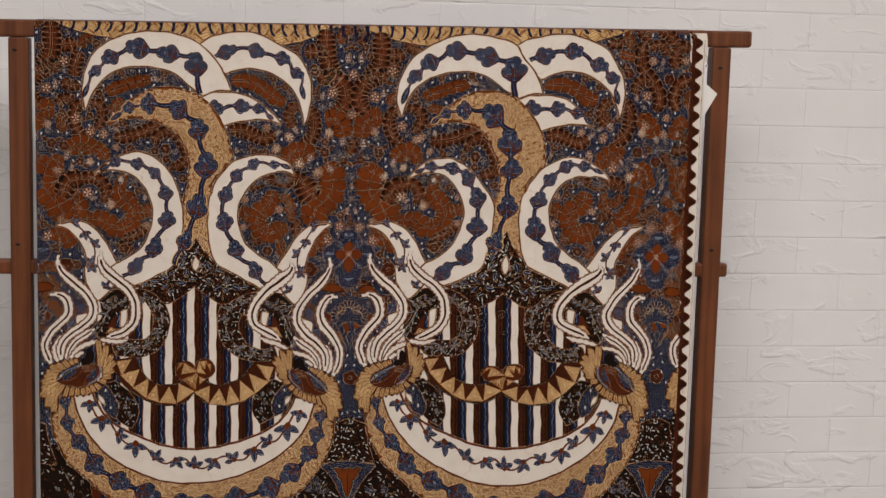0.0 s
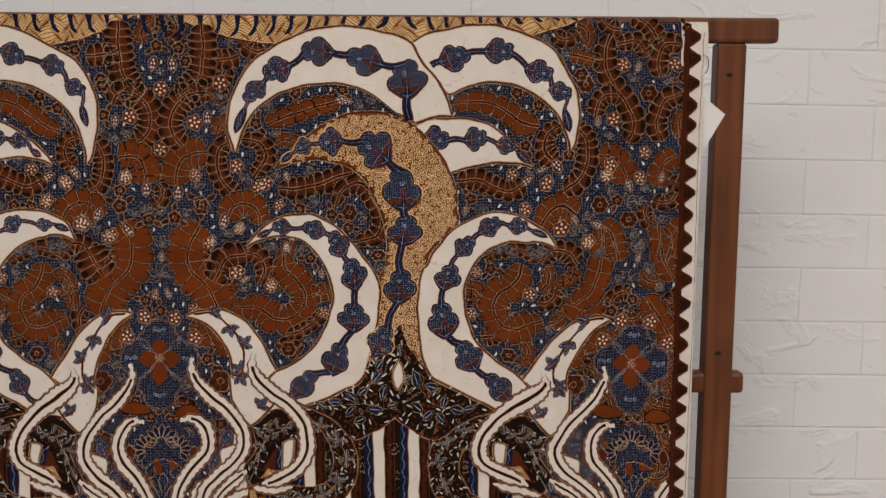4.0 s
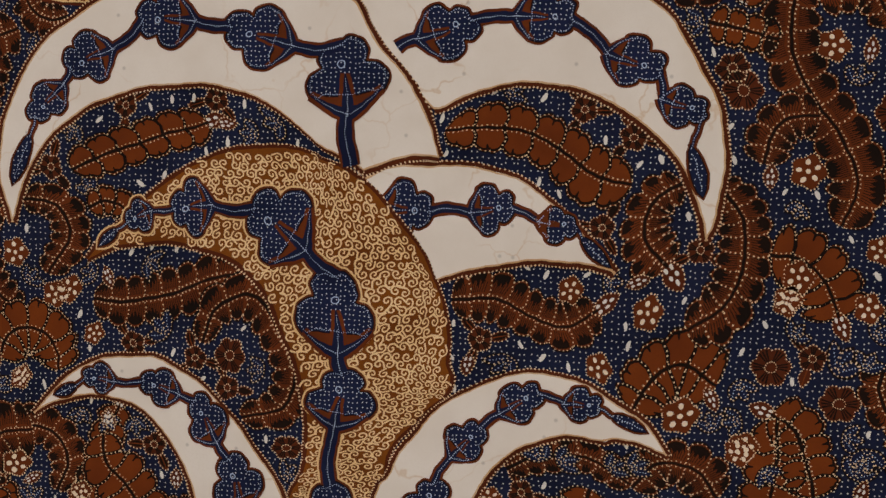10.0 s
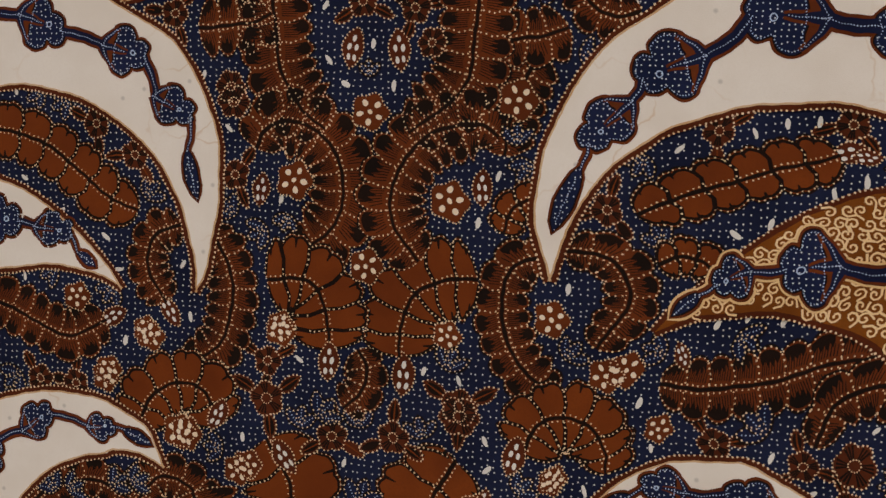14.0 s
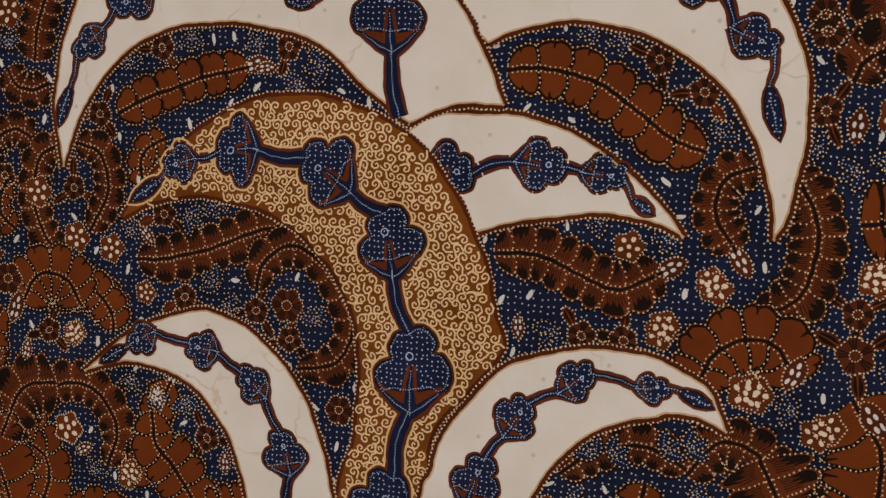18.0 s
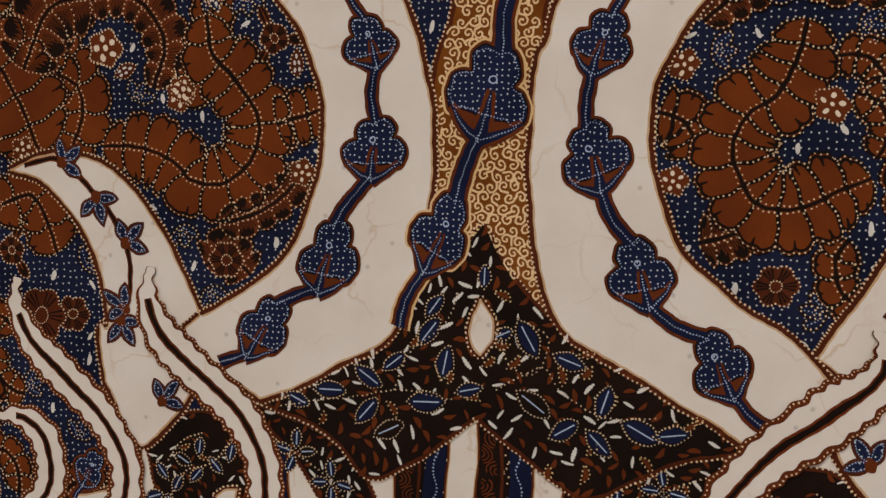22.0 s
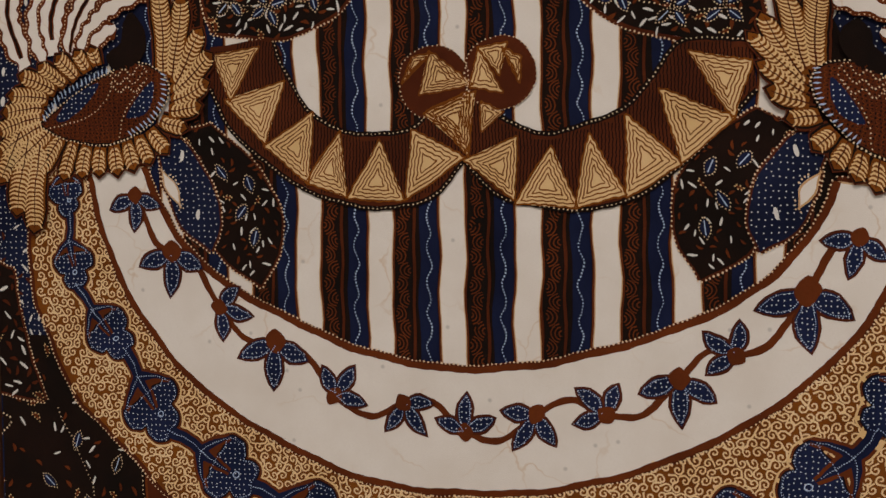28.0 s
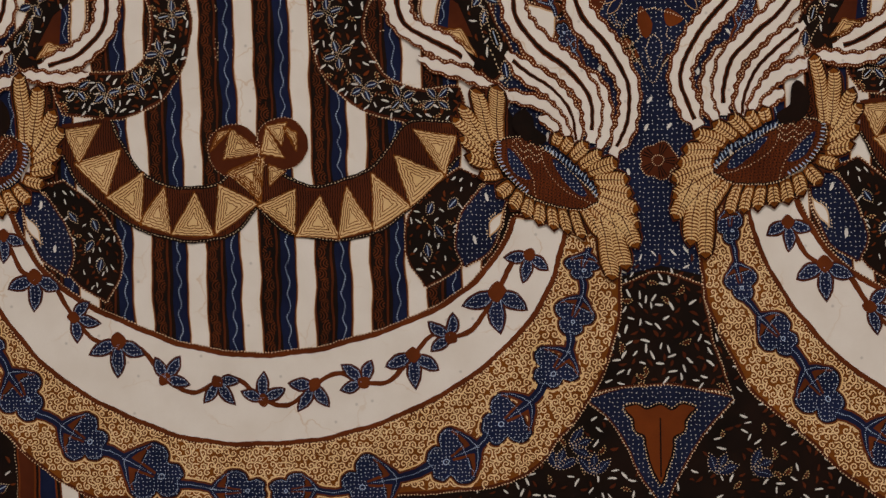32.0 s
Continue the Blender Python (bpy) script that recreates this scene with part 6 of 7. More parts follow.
mid.put("ornament_ground", NAVY, 4.0, [spline([(1.2, 1215.1), (20.3, 1211.1), (30.6, 1188.5), (18.9, 1169.3), (8.4, 1147.6), (1.3, 1131.4), (-6.2, 1147.5), (-17.6, 1169.0), (-27.2, 1188.1), (-19.0, 1210.7)], 5, True)])
fan(mid, (0.5, 1193.0), 1.57, 19, 9, 3.6, 4.6)
fan(mid, (-13.4, 1185.2), 2.5, 17, 7, 3.0, 4.7)
fan(mid, (16.1, 1185.4), 0.64, 17, 7, 3.0, 4.7)
for pts in ([(-5.4, 1176.3), (1.5, 1165.6), (-2.6, 1157.8), (-7.2, 1164.3)], [(9.7, 1175.2), (18.9, 1168.1), (11.4, 1164.5), (7.9, 1169.2)]):
    mid.put("brown_leaf", BROWN, 5.0, [spline(pts, 4, True)])
for run in ([(2.7, 1175.2), (-8.9, 1171.5), (-15.9, 1164.3), (-13.1, 1154.7), (-6.1, 1159.5), (-7.8, 1165.5)], [(1.6, 1175.1), (13.1, 1171.6), (21.2, 1165.7), (17.1, 1154.9), (9.6, 1158.5), (10.2, 1163.2)], [(-13.1, 1154.7), (-6.2, 1143.3), (0.7, 1131.4), (8.3, 1143.4), (16.5, 1154.9)], [(-3.2, 1152.4), (0.9, 1159.6), (6.1, 1152.4), (1.3, 1140.4), (-3.2, 1152.4)]):
    mid.put("bead_line", BEADING, 5.3, beads(even(spline(run, 6), 1), 1.7, 0.4))
for pts in ([(-33.0, 1189.2), (-26.1, 1182.1), (-30.8, 1172.5), (-37.7, 1178.4)], [(34.7, 1188.5), (38.7, 1179.0), (32.8, 1171.8), (28.3, 1182.5)]):
    ring = spline(pts, 4, True)
    k = mid.put("ornament_leaf", MID, 5.0, [ring])
    mid.put("bead_line", BEADING, 5.2, beads(ring + ring[:1], 1.6, 0.4), k)
# column below: indigo with grains, a small flower, dark wedge and a brown tulip
rosette(mid, *(3.5, 1086.5), 11.5, 3, 5)
wedge_d, wedge_poly = field(mid, "dark_wedge", DARK, 4, [[(-18.9, 1013.3), (4.3, 1020.5), (27.1, 1012.5)], [(27.1, 1012.5), (32.7, 981.4), (42.9, 950.4)], [(42.9, 950.4), (1.7, 955.6), (-38.2, 951.3)], [(-38.2, 951.3), (-24.4, 982.2), (-18.9, 1013.3)]], edge=1.6, label="black wedge with pale grains")
grains(mid, wedge_poly, 110, 21, 4.4, 2.7, wedge_d, 0.5, MID)
low, low_poly = field(mid, "dark_ground", DARK, 1.2, [[(CX[0] - 160, 1040), (CX[0] + 160, 1040)], [(CX[0] + 160, 1040), (CX[0] + 160, 600)], [(CX[0] + 160, 600), (CX[0] - 160, 600)], [(CX[0] - 160, 600), (CX[0] - 160, 1040)]], edge=0, bead=False)
grains(mid, [(CX[0] - 45, 1035), (CX[0] + 50, 1035), (CX[0] + 95, 935), (CX[0] + 150, 850), (CX[0] - 150, 850), (CX[0] - 90, 935)], 620, 23, 1.7, 2.6, low, 0.5, MID)
mid.put("indigo_column", NAVY, 1.5, [[(CX[0] - 42, 1042), (CX[0] + 42, 1042), (28.8, 1018.1), (4.3, 1025.2), (-20.5, 1019.0)]])
field(mid, "indigo_band", NAVY, 2.4, [[(-39.9, 946.9), (1.7, 954.9), (44.5, 946.0)], [(44.5, 946.0), (29.4, 927.7), (14.3, 904.1), (4.0, 880.4)], [(4.0, 880.4), (-10.6, 904.3), (-21.9, 928.1), (-39.9, 946.9)]], edge=1.4)
field(mid, "brown_tulip", BROWN, 3.2, [[(-18.7, 941.0), (-11.7, 942.9), (-5.1, 939.5), (2.5, 942.1), (9.8, 939.3), (16.4, 943.0), (23.0, 940.6)], [(23.0, 940.6), (17.0, 933.9), (15.6, 927.1), (10.2, 923.8), (9.4, 914.3), (5.3, 904.2), (3.2, 894.7)], [(3.2, 894.7), (-2.3, 904.9), (-5.1, 915.1), (-6.3, 923.9), (-11.6, 927.4), (-12.8, 934.1), (-18.7, 941.0)]], DARK, 1.8, label="brown tulip with a beaded edge")
mid.put("rib", DARK, 3.6, stroke([(2.4, 934.7), (2.6, 899.1)], 0.9))
for c, a in (((-59.1, 904.6), 1.2), ((-50.5, 918.2), 0.3), ((-37.4, 901.1), 1.5), ((35.7, 900.6), 1.2), ((55.5, 903.9), 0.4)):
    star_leaf(mid, *c, a, 11, 2.0)

corner = Group()
corner_poly = [(LEFT + 1, 985.0), (LEFT + 1, 700.0), (-300.0, 700.0), (-300.0, 930.0), (-380.0, 985.0)]
k = corner.put("dark_ground", DARK, 2.8, [corner_poly], label="black ground with white grains")
grains(corner, [(LEFT + 1, 985.0), (LEFT + 1, 850.0), (-392.0, 850.0), (-392.0, 985.0)], 90, 31, 3.4, 2.4, k)
for x, w, material in ((-384.0, 9.0, MID), (-371.0, 9.5, BLUE), (-357.0, 10.0, WHITE), (-343.0, 9.0, MID), (-331.0, 9.0, BLUE)):
    q = corner.put("stripe", material, 3.4, stroke(even([(x, 700.0), (x, 940.0)], 8), w))
    corner.put("border", BROWN, 3.1, stroke(even([(x, 700.0), (x, 940.0)], 8), w + 2.2), q)
corner.put("bead_line", BEADING, 3.8, beads(spline([(-391.0, 930.0), (-390.0, 890.0), (-388.0, 850.0)], 6)))
for x, z, a in ((-425.0, 935.0, 1.3), (-404.0, 925.0, 1.2), (-400.0, 895.0, 0.5), (-420.0, 905.0, 1.8), (-428.0, 880.0, 0.9), (-405.0, 872.0, 2.2), (-440.0, 915.0, 2.4)):
    eye_leaf(corner, x, z, a, 4.2, 4.0)
corner.put("bead_line", BEADING, 4.2, beads(even(spline([(-435.0, 950.0), (-418.0, 915.0), (-415.0, 890.0), (-400.0, 860.0)], 6), 1)))

# ---------------------------------------------------------------- between the second tree and the selvedge
rim = Group()
for pts, w, n, style, bud in (
        ([(452.2, 1615.3), (447.6, 1600.8), (448.3, 1586.2), (453.3, 1571.7), (461.1, 1559.7), (470.0, 1549.0), (477.1, 1534.5), (478.6, 1521.1), (472.9, 1508.0)], 8, 10, "hatch", False),
        ([(438.9, 1534.4), (441.5, 1546.9), (449.5, 1554.5), (461.3, 1556.5)], 6.5, 5, "hatch", False),
        ([(459.1, 1607.4), (479.8, 1609.5), (490.4, 1595.5)], 6, 5, "hatch", False), ([(527.6, 1559.3), (510.7, 1552.0), (503.4, 1538.0), (501.9, 1525.5), (508.0, 1510.3)], 7.5, 7, "hatch", False),
        ([(525.7, 1608.1), (508.4, 1607.1), (501.2, 1591.5), (504.7, 1575.2)], 7, 6, "hatch", False), ([(474.5, 1636.1), (491.0, 1625.3), (502.5, 1609.2)], 7, 5, "hatch", False),
        ([(444.1, 1494.2), (457.5, 1492.4), (467.6, 1483.4), (474.4, 1467.5)], 10.5, 5, "plain", True), ([(524.3, 1496.4), (509.3, 1485.2), (503.9, 1463.8)], 9, 4, "plain", False),
        ([(467.9, 1386.8), (463.3, 1404.4), (457.8, 1416.9), (447.7, 1422.5)], 9, 5, "plain", True), ([(533.2, 1429.8), (523.4, 1412.1), (516.7, 1382.8)], 9, 5, "plain", False),
        ([(450.7, 1420.8), (450.0, 1389.2), (441.5, 1356.9), (422.6, 1340.1)], 10, 6, "plain", False), ([(507.9, 1422.7), (513.1, 1391.4), (525.6, 1368.1)], 9, 5, "plain", False), ([(495.8, 1351.1), (512.2, 1327.7), (524.8, 1304.1)], 9, 4, "plain", False),
        ([(412.5, 1595.5), (428.4, 1592.0), (442.9, 1588.6)], 6, 4, "plain", False)):
    frond(rim, pts, w, n, style, 4.1 + len(rim.items) // 5 % 2 * 0.8, None, bud)
for c, r in (((428.4, 1566.3), 9), ((446.6, 1444.2), 9), ((476.5, 1429.7), 9), ((493.0, 1558.5), 9)):
    rosette(rim, *c, r, 5.9)
for c, r in (((465.6, 1586.5), 6.5), ((457.9, 1531.4), 7), ((452.4, 1475.0), 5.5), ((436.1, 1407.4), 6), ((490.5, 1498.5), 6), ((451.8, 1472.7), 5.5), ((518.1, 1587.7), 6.5), ((486.7, 1472.6), 6), ((434.0, 1404.5), 6)):
    pearl_flower(rim, *c, r, 5.9)
for c, a in (((442.4, 1529.1), 1.5), ((481.3, 1584.4), 1.5), ((421.0, 1427.5), -1.2), ((386.5, 1479.1), 0.4), ((488.3, 1390.5), 1.3), ((509.4, 1473.2), 1.5)):
    seed_pod(rim, *c, a, 5, 6.1)
for c, a, r in (((455.0, 1517.7), -1.8, 6), ((445.3, 1397.8), -0.9, 7), ((484.4, 1395.9), 1.2, 9), ((454.5, 1457.4), 0.9, 7), ((486.4, 1444.4), 1.2, 8), ((479.7, 1366.4), 1.4, 10), ((489.4, 1410.3), -1.5, 9)):
    star_leaf(rim, *c, a, r, 5.9)

# ---------------------------------------------------------------- where the tree recurs
# places of the first tree and of the second, run by run: across and up, then across and up again
TWINS = []
TWINS += [(-393.1, 1493.2, 76.4, 1492.6), (-397.4, 1526.6, 69.2, 1526.2), (-386.9, 1565.6, 81.5, 1565.3), (-355.9, 1595.7, 113.2, 1596.5), (-307.4, 1609.5, 160.7, 1616.5), (-257.1, 1605.7, 211.9, 1615.6), (-213.5, 1581.1, 257.2, 1591.4), (-191.8, 1550.9, 282.5, 1558.7), (-180.6, 1526.3, 291.8, 1532.9)]
TWINS += [(-239.3, 1530.5, 234.5, 1536.1), (-259.0, 1547.4, 213.4, 1552.5), (-285.4, 1557.0, 186.3, 1562.5), (-317.7, 1559.4, 152.9, 1562.1), (-349.2, 1552.1, 120.8, 1552.9), (-374.2, 1531.9, 94.1, 1533.1), (-387.5, 1509.6, 81.0, 1509.9)]
TWINS += [(-228.3, 1592.2, 251.1, 1602.9), (-205.5, 1605.9, 274.3, 1614.5), (-174.1, 1612.4, 304.7, 1621.2), (-139.7, 1609.9, 338.4, 1621.7), (-103.8, 1592.3, 375.6, 1610.8), (-73.3, 1567.7, 404.2, 1585.0), (-61.6, 1529.9, 420.8, 1549.9), (-64.9, 1498.1, 421.0, 1519.0), (-71.8, 1478.0, 415.3, 1499.0)]
TWINS += [(-73.6, 1494.4, 411.5, 1514.8), (-79.5, 1513.4, 403.2, 1532.3), (-90.4, 1531.9, 388.4, 1547.4), (-109.2, 1547.8, 368.1, 1560.8), (-132.0, 1557.5, 344.6, 1567.1), (-156.6, 1560.0, 320.4, 1565.8), (-176.0, 1556.4, 301.9, 1559.8), (-188.2, 1551.2, 291.4, 1552.2)]
TWINS += [(-222.7, 1514.9, 257.1, 1522.0), (-194.8, 1522.8, 286.4, 1528.1), (-157.7, 1518.2, 324.3, 1526.0), (-123.6, 1497.2, 357.1, 1502.6), (-106.2, 1476.8, 375.5, 1482.4)]
TWINS += [(-136.0, 1484.5, 347.2, 1486.4), (-166.9, 1480.8, 318.9, 1483.1), (-197.7, 1472.0, 290.8, 1474.3)]
TWINS += [(-361.2, 1470.9, 116.5, 1476.4), (-345.1, 1491.9, 135.7, 1495.9), (-321.2, 1512.7, 160.4, 1517.4), (-289.8, 1526.6, 192.7, 1532.0), (-250.5, 1525.4, 233.3, 1531.5), (-215.9, 1506.8, 266.9, 1508.7), (-193.0, 1474.5, 290.3, 1475.1), (-183.0, 1444.4, 298.8, 1443.6), (-179.9, 1423.4, 298.8, 1421.9)]
TWINS += [(-338.6, 1481.3, 139.8, 1485.2), (-303.9, 1481.7, 174.6, 1485.5), (-271.5, 1469.4, 205.6, 1470.4), (-251.1, 1447.6, 219.5, 1444.1)]
TWINS += [(-382.2, 1398.2, 87.3, 1396.8), (-363.1, 1414.3, 104.0, 1416.0), (-336.6, 1428.0, 131.6, 1428.5), (-307.2, 1429.8, 161.7, 1426.0), (-278.3, 1410.8, 190.5, 1405.5), (-262.9, 1385.3, 209.2, 1381.3)]
TWINS += [(-358.3, 1405.0, 110.7, 1406.9), (-329.2, 1399.6, 140.8, 1405.8), (-307.5, 1379.5, 163.0, 1385.3), (-296.8, 1351.6, 175.2, 1357.4)]
TWINS += [(-85.9, 1401.3, 402.3, 1400.6), (-99.1, 1421.6, 384.7, 1419.0), (-127.5, 1430.2, 357.6, 1432.8), (-157.2, 1426.8, 327.2, 1432.3), (-186.9, 1409.6, 296.6, 1415.2), (-204.1, 1385.2, 277.6, 1391.3)]
TWINS += [(-109.7, 1407.2, 377.5, 1406.5), (-137.3, 1397.0, 347.2, 1404.1), (-158.4, 1376.0, 322.3, 1387.7), (-170.3, 1348.7, 309.2, 1360.2)]
TWINS += [(-252.0, 1328.8, 222.3, 1348.5), (-214.2, 1318.0, 262.7, 1333.7)]
TWINS += [(-214.2, 1318.0, 262.7, 1333.7), (-433.3, 1313.8, 31.1, 1317.7), (-32.0, 1317.0, 456.7, 1317.5), (-347.0, 1253.9, 121.5, 1256.9), (-113.0, 1253.6, 370.0, 1256.7), (-232.1, 1265.0, 243.7, 1265.7), (-429.8, 1264.5, 38.0, 1269.5), (-371.8, 1271.7, 94.8, 1275.2), (-89.9, 1272.4, 392.2, 1270.3), (-34.7, 1261.1, 451.7, 1264.4), (-441.1, 1208.7, 26.9, 1208.6), (-23.7, 1210.2, 463.2, 1210.2), (-313.9, 1187.4, 158.5, 1188.6), (-145.5, 1187.3, 329.8, 1190.8), (-379.2, 1187.3, 90.4, 1190.2), (-84.0, 1188.0, 401.8, 1189.2)]
TWINS += [(-364.5, 1143.9, 104.6, 1141.1), (-93.1, 1136.6, 392.6, 1141.9), (-392.9, 1119.5, 83.0, 1116.9), (-74.0, 1107.6, 414.8, 1114.5), (-343.8, 1104.6, 127.5, 1107.9), (-109.2, 1104.0, 374.0, 1102.7), (-227.7, 1055.6, 250.0, 1055.7), (-244.8, 1104.3, 230.8, 1095.8), (-214.1, 1104.2, 266.9, 1096.6), (-233.6, 924.1, 254.3, 913.0), (-402.9, 1059.2, 66.5, 1056.7), (-50.5, 1057.3, 435.7, 1054.7), (1.4, 1276.3, 486.1, 1275.5), (-233.8, 1228.6, 240.6, 1220.2), (-441.1, 1008.4, 36.4, 1004.4), (-12.1, 1004.8, 477.0, 1000.7)]


def spread(src, dst):
    """A smooth shift of the plane that carries the points src to dst: the second tree is drawn by hand and differs a little."""
    a, b = np.array(src, float), np.array(dst, float)
    n = len(a)

    def u(r2):
        return np.where(r2 > 0, r2 * np.log(np.maximum(r2, 1e-9)), 0) * 0.5
    k = u(((a[:, None] - a[None]) ** 2).sum(-1)) + np.eye(n) * 40
    p = np.hstack([np.ones((n, 1)), a])
    m = np.vstack([np.hstack([k, p]), np.hstack([p.T, np.zeros((3, 3))])])
    w = np.linalg.solve(m, np.vstack([b, np.zeros((3, 2))]))

    def warp(x, z):
        r = u((x[:, None] - a[None, :, 0]) ** 2 + (z[:, None] - a[None, :, 1]) ** 2) @ w[:n] + w[n] + x[:, None] * w[n + 1] + z[:, None] * w[n + 2]
        return r[:, 0], r[:, 1]
    return warp


to_right = spread([p[:2] for p in TWINS] + [(x, 880.0) for x in (-430.0, -20.0)], [p[2:] for p in TWINS] + [(x + 486.0, 872.0) for x in (-430.0, -20.0)])


WING_L = [(-433.3, 1313.8), (-347, 1253.9), (-429.8, 1264.5), (-441.1, 1208.7), (-371.5, 1285.9), (-323.3, 1191.1), (-447.5, 1033), (-319.5, 1034.6), (-374.5, 1151.3), (-392.9, 1119.5), (-441.5, 1081.2), (-350, 1100.2), (-349.6, 1225.1), (-361.3, 1161.7)]
WING_R = [(-32, 1317), (-113, 1253.6), (-34.7, 1261.1), (-23.7, 1206), (-89.9, 1272.4), (-145.5, 1187.3), (-22.1, 1016.6), (-145.6, 1042.1), (-93.1, 1136.6), (-72.2, 1108.4), (-29.7, 1060.2), (-116, 1102.3), (-108.5, 1220.5), (-108.1, 1162.1)]
mirror = spread(WING_L, WING_R)


def mirror_right(x, z):
    return to_right(*mirror(x, z))


# ---------------------------------------------------------------- loose fillings of the indigo ground
def taken_map():
    """A coarse map of the cloth: how far each spot lies from the nearest drawn motif, in steps of 2 mm."""
    w, h = int((RIGHT - LEFT) / 2) + 1, 300
    busy = np.zeros((w, h), bool)
    for pts in (mid.covers(), mid.covers(lambda x, z: (x - 485, z + 3)), tree.covers(), tree.covers(to_right), side.covers(), side.covers(mirror), side.covers(to_right), side.covers(mirror_right), rim.covers()):
        ix = ((pts[:, 0] - LEFT) / 2).astype(int)
        iz = ((pts[:, 1] - 1040) / 2).astype(int)
        ok = (ix >= 0) & (ix < w) & (iz >= 0) & (iz < h)
        busy[ix[ok], iz[ok]] = True
    return busy


busy = taken_map()
filler = Group()
rnd = random.Random(12)


def free(x, z, r):
    i, j, q = int((x - LEFT) / 2), int((z - 1040) / 2), max(1, int(math.ceil(r / 2)))
    return not busy[max(0, i - q): i + q + 1, max(0, j - q): j + q + 1].any()


def take(x, z, r):
    i, j, q = int((x - LEFT) / 2), int((z - 1040) / 2), max(1, int(r / 2))
    busy[max(0, i - q): i + q + 1, max(0, j - q): j + q + 1] = True


def open_spots(r):
    """Every spot with room for a motif of this size, in mixed order."""
    q = max(1, int(math.ceil(r / 2)))
    total = np.pad(np.cumsum(np.cumsum(np.pad(busy, q, constant_values=False).astype(int), 0), 1), ((1, 0), (1, 0)))
    n = 2 * q + 1
    count = total[n:, n:] - total[:-n, n:] - total[n:, :-n] + total[:-n, :-n]
    spots_open = [(int(i), int(j)) for i, j in zip(*np.nonzero(count == 0))]
    rnd.shuffle(spots_open)
    return spots_open


ovals = []
for size in (6.3, 5.4, 4.4, 3.6, 2.6, 1.4):
    for t, (i, j) in enumerate(open_spots(size)):
        x, z = LEFT + 2 * i + rnd.uniform(0, 2), 1040 + 2 * j + rnd.uniform(0, 2)
        if not (LEFT + 3 < x < RIGHT - 3 and 1075 < z < 1626) or not free(x, z, size) or (size > 3 and z < 1150):
            continue
        a = rnd.uniform(0, math.tau)
        if size == 6.3:
            bend = rnd.choice((-0.5, 0.5))
            frond(filler, [(x + 14 * u * math.cos(a + bend * u), z + 14 * u * math.sin(a + bend * u)) for u in (-1, -0.4, 0.3, 1)], 5.6, 4, "plain" if t % 2 else "hatch", 0.2 + t % 4 * 0.2)
            take(x, z, 9)
        elif size == 5.4:
            leafy_flower(filler, x, z, 6.2, a, 0.6)
            take(x, z, 8)
        elif size == 4.4:
            pearl_flower(filler, x, z, 5.0, 0.7) if t % 3 else seed_pod(filler, x, z, a, 5.2, 0.7)
            take(x, z, 6.5)
        elif size == 3.6:
            if t % 2:
                star_leaf(filler, x - 3 * math.cos(a), z - 3 * math.sin(a), a, 7.5, 0.3)
            else:
                ovals.append(oval(x, z, rnd.uniform(2.2, 2.6), rnd.uniform(0.9, 1.1), rnd.gauss(1.6, 0.5)))
            take(x, z, 6.5)
        elif size == 2.6:
            ovals.append(oval(x, z, rnd.uniform(2.1, 2.6), rnd.uniform(0.9, 1.1), rnd.gauss(1.6, 0.5)))
            take(x, z, 8)
        elif t % 4 == 0:
            ovals.append(oval(x, z, rnd.uniform(1.9, 2.4), rnd.uniform(0.8, 1.0), rnd.gauss(1.6, 0.6)))
            take(x, z, 10)
filler.put("white_grain", PALE, 0.4, ovals, None, "white oval grains", "stuff")
filler.joined().lay()
for group, warps in ((stripes, (None,)), (vines, (None,)), (mid, (None, to_right, lambda x, z: (x - 485, z + 3))), (tree, (None, to_right, )), (side, (None, mirror, to_right, mirror_right))):
    for warp in warps:
        if not warp:
            group.lay()
        elif group is mid and warp is to_right:
            group.lay(warp, lambda x, z: z < 1345)
        else:
            group.lay(warp)
side.lay(lambda x, z: (x + 974, z - 8), lambda x, z: z < 1300, RIGHT - 6)  # the next repeat begins at the edge
rim.lay()
corner.lay()

sheet("cloth_front", LEFT, RIGHT - 6, NAVY, "indigo and brown batik ground with white dots")
sheet("selvedge_back", RIGHT - 10, RIGHT + 17, WHITE, "undyed selvedge of the rear half", True)
sheet("selvedge", RIGHT - 6, RIGHT + 14, WHITE, "undyed selvedge with brown teeth")
edge = Group()
band = edge.put("edge_band", MID, 8, stroke([(RIGHT - 4 + 0.7 * math.sin(z * 0.05), z) for z in range(430, 1630, 8)], 6.4))
edge.put("edge_hatching", DARK, 8.4, [q for k in range(430, 1626, 2) for q in stroke([(RIGHT - 6.5, k), (RIGHT - 1, k + 0.6)], 0.75, 0.55)], band, "", "stuff")
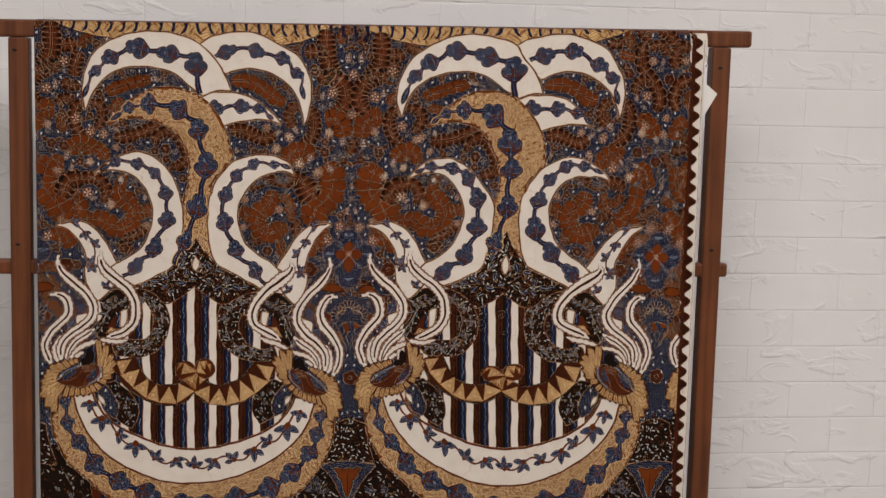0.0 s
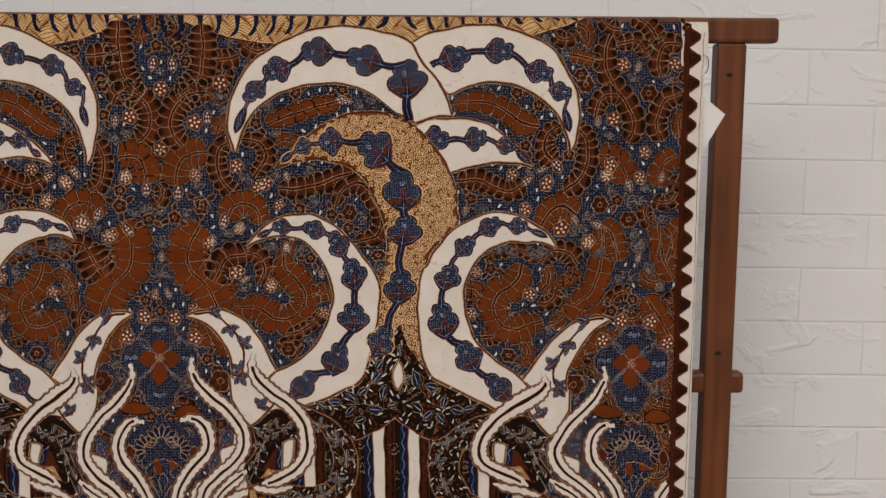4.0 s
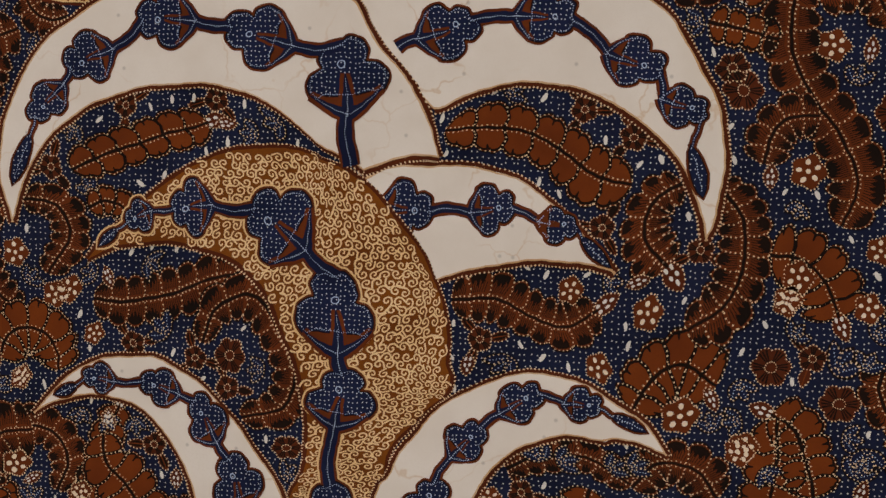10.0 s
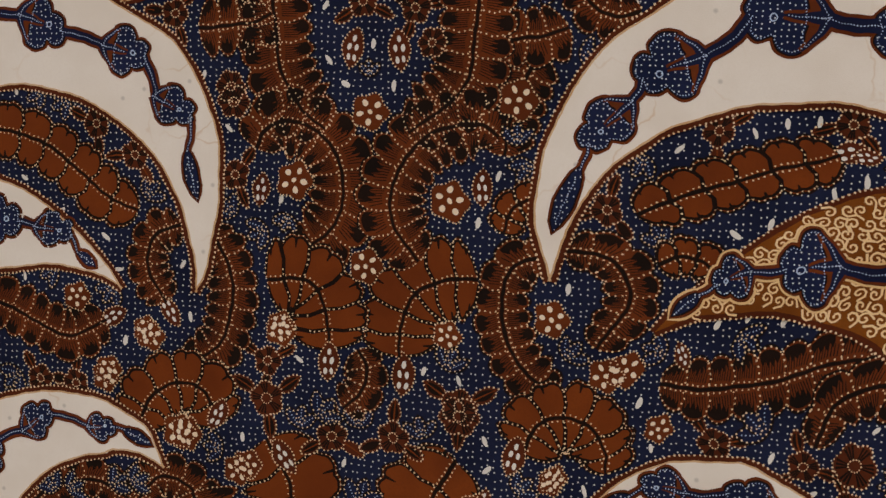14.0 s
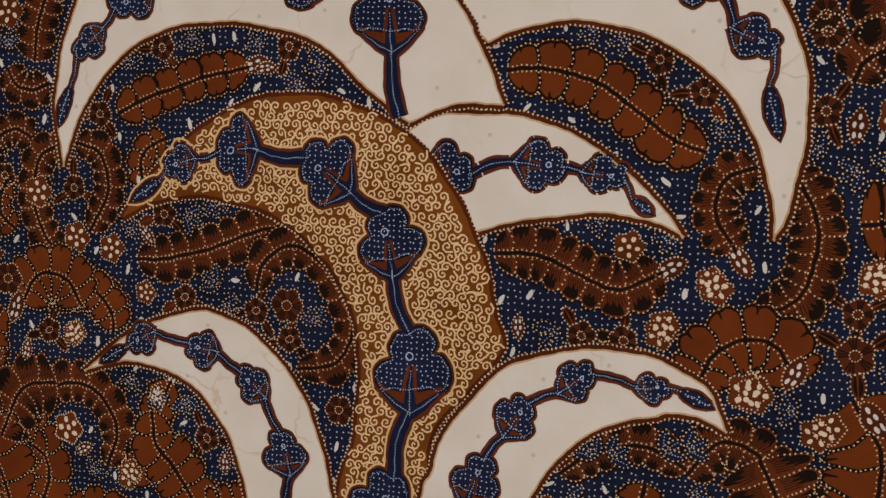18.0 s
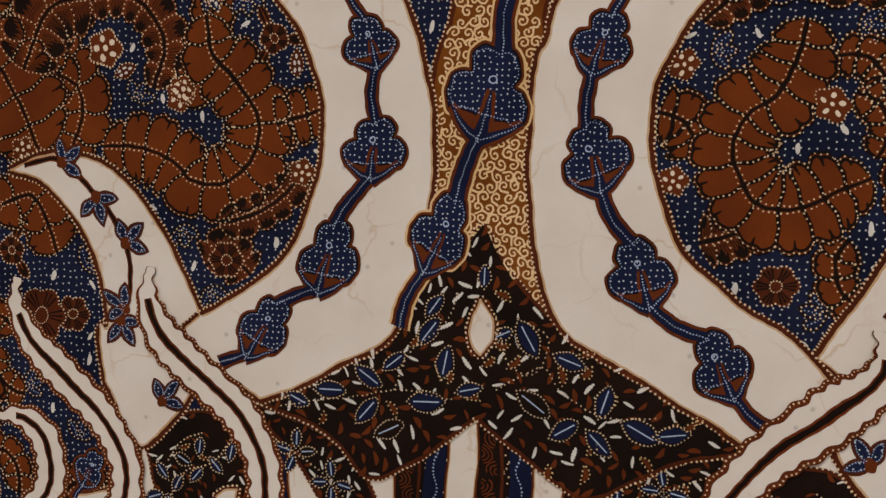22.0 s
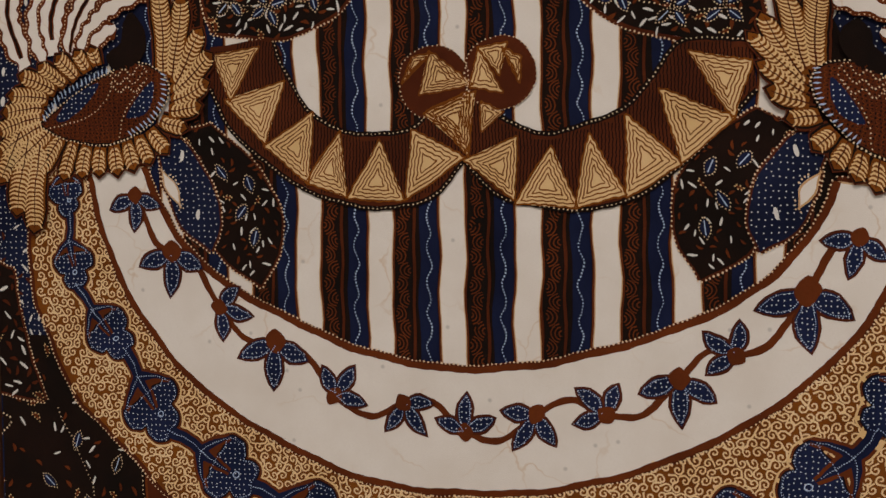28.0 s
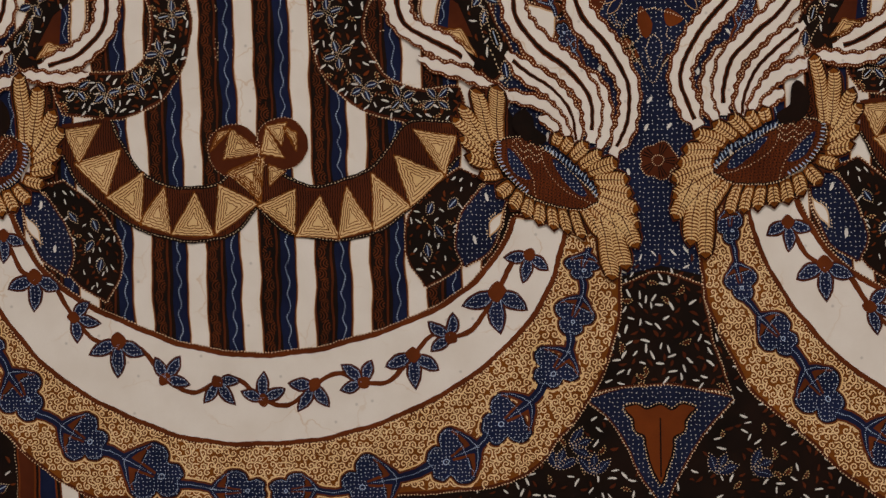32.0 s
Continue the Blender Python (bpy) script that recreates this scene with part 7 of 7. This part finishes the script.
for k in range(53):
    z = 1615 - 22.6 * k + 1.6 * math.sin(k * 1.9)
    h = 11.2 + 0.8 * math.sin(k * 2.3)
    reach = 9.0 + 0.9 * math.sin(k * 1.3)
    t = edge.put("tooth", MID, 8.2, [[(RIGHT - 3, z + h), (RIGHT + 1.5, z + 8.2), (RIGHT + 6, z + 5.2), (RIGHT + reach - 0.6, z + 3.4), (RIGHT + reach + 0.3, z + 2.4), (RIGHT + reach, z - 2.2), (RIGHT + reach - 1.2, z - 3.4), (RIGHT + 5, z - 5.6), (RIGHT + 1, z - 8.8), (RIGHT - 3, z - h)]], None, "brown tooth of the selvedge")
    edge.put("hatching", DARK, 8.5, [q for j in range(-4, 5) for q in stroke([(RIGHT - 2, z + j * 1.5), (RIGHT + reach - 0.6 - abs(j) * 1.1, z + j * 0.9)], 0.9, 0.6)], t, "", "stuff")
RIGHT += 36
edge.lay(lambda x, z: (x + edge_lean(z), z))
edge_line = Group()
edge_line.put("hem_line", MID, 2, stroke([(RIGHT - 18.0 + 0.6 * math.sin(z * 0.02), z) for z in range(430, 1622, 10)], 0.5))
edge_line.lay(lambda x, z: (x + edge_lean(z) - 6, z))

# ---------------------------------------------------------------- paper tag and thread at the edge of the cloth
TAG = [(546.0, 1559.3), (573.5, 1538.1), (547.0, 1490.0)]
tag_bm = bmesh.new()
front = [tag_bm.verts.new((x / 1000, 0.0055 + 0.002 * k, z / 1000)) for k, (x, z) in enumerate(TAG)]
rear = [tag_bm.verts.new((x / 1000, 0.0060 + 0.002 * k, z / 1000)) for k, (x, z) in enumerate(TAG)]
tag_bm.faces.new(front)
tag_bm.faces.new(rear[::-1])
for k in range(3):
    tag_bm.faces.new((front[k], rear[k], rear[(k + 1) % 3], front[(k + 1) % 3]))
tag_card = part("paper_tag", tag_bm, PAPER, None)
tagged(tag_card, "small white paper tag pinned behind the cloth edge", "tag")


def thread():
    loop = [(546.2, 1597.9), (550.9, 1595.2), (552.3, 1587.8), (550.3, 1580.4), (547.5, 1578.7)]
    bm = bmesh.new()
    pts = spline(loop, 6)
    rings = []
    for x, z in pts:
        rings.append([bm.verts.new((x / 1000 + 0.0005 * math.cos(a), -0.002 + 0.0005 * math.sin(a), z / 1000)) for a in [math.tau * i / 5 for i in range(5)]])
    for a, b in zip(rings, rings[1:]):
        for i in range(5):
            bm.faces.new((a[i], a[(i + 1) % 5], b[(i + 1) % 5], b[i]))
    return tagged(part("loose_thread", bm, NEAR_BLACK, None), "dark loose thread looped at the cloth edge", "thread")


thread()
bricks()
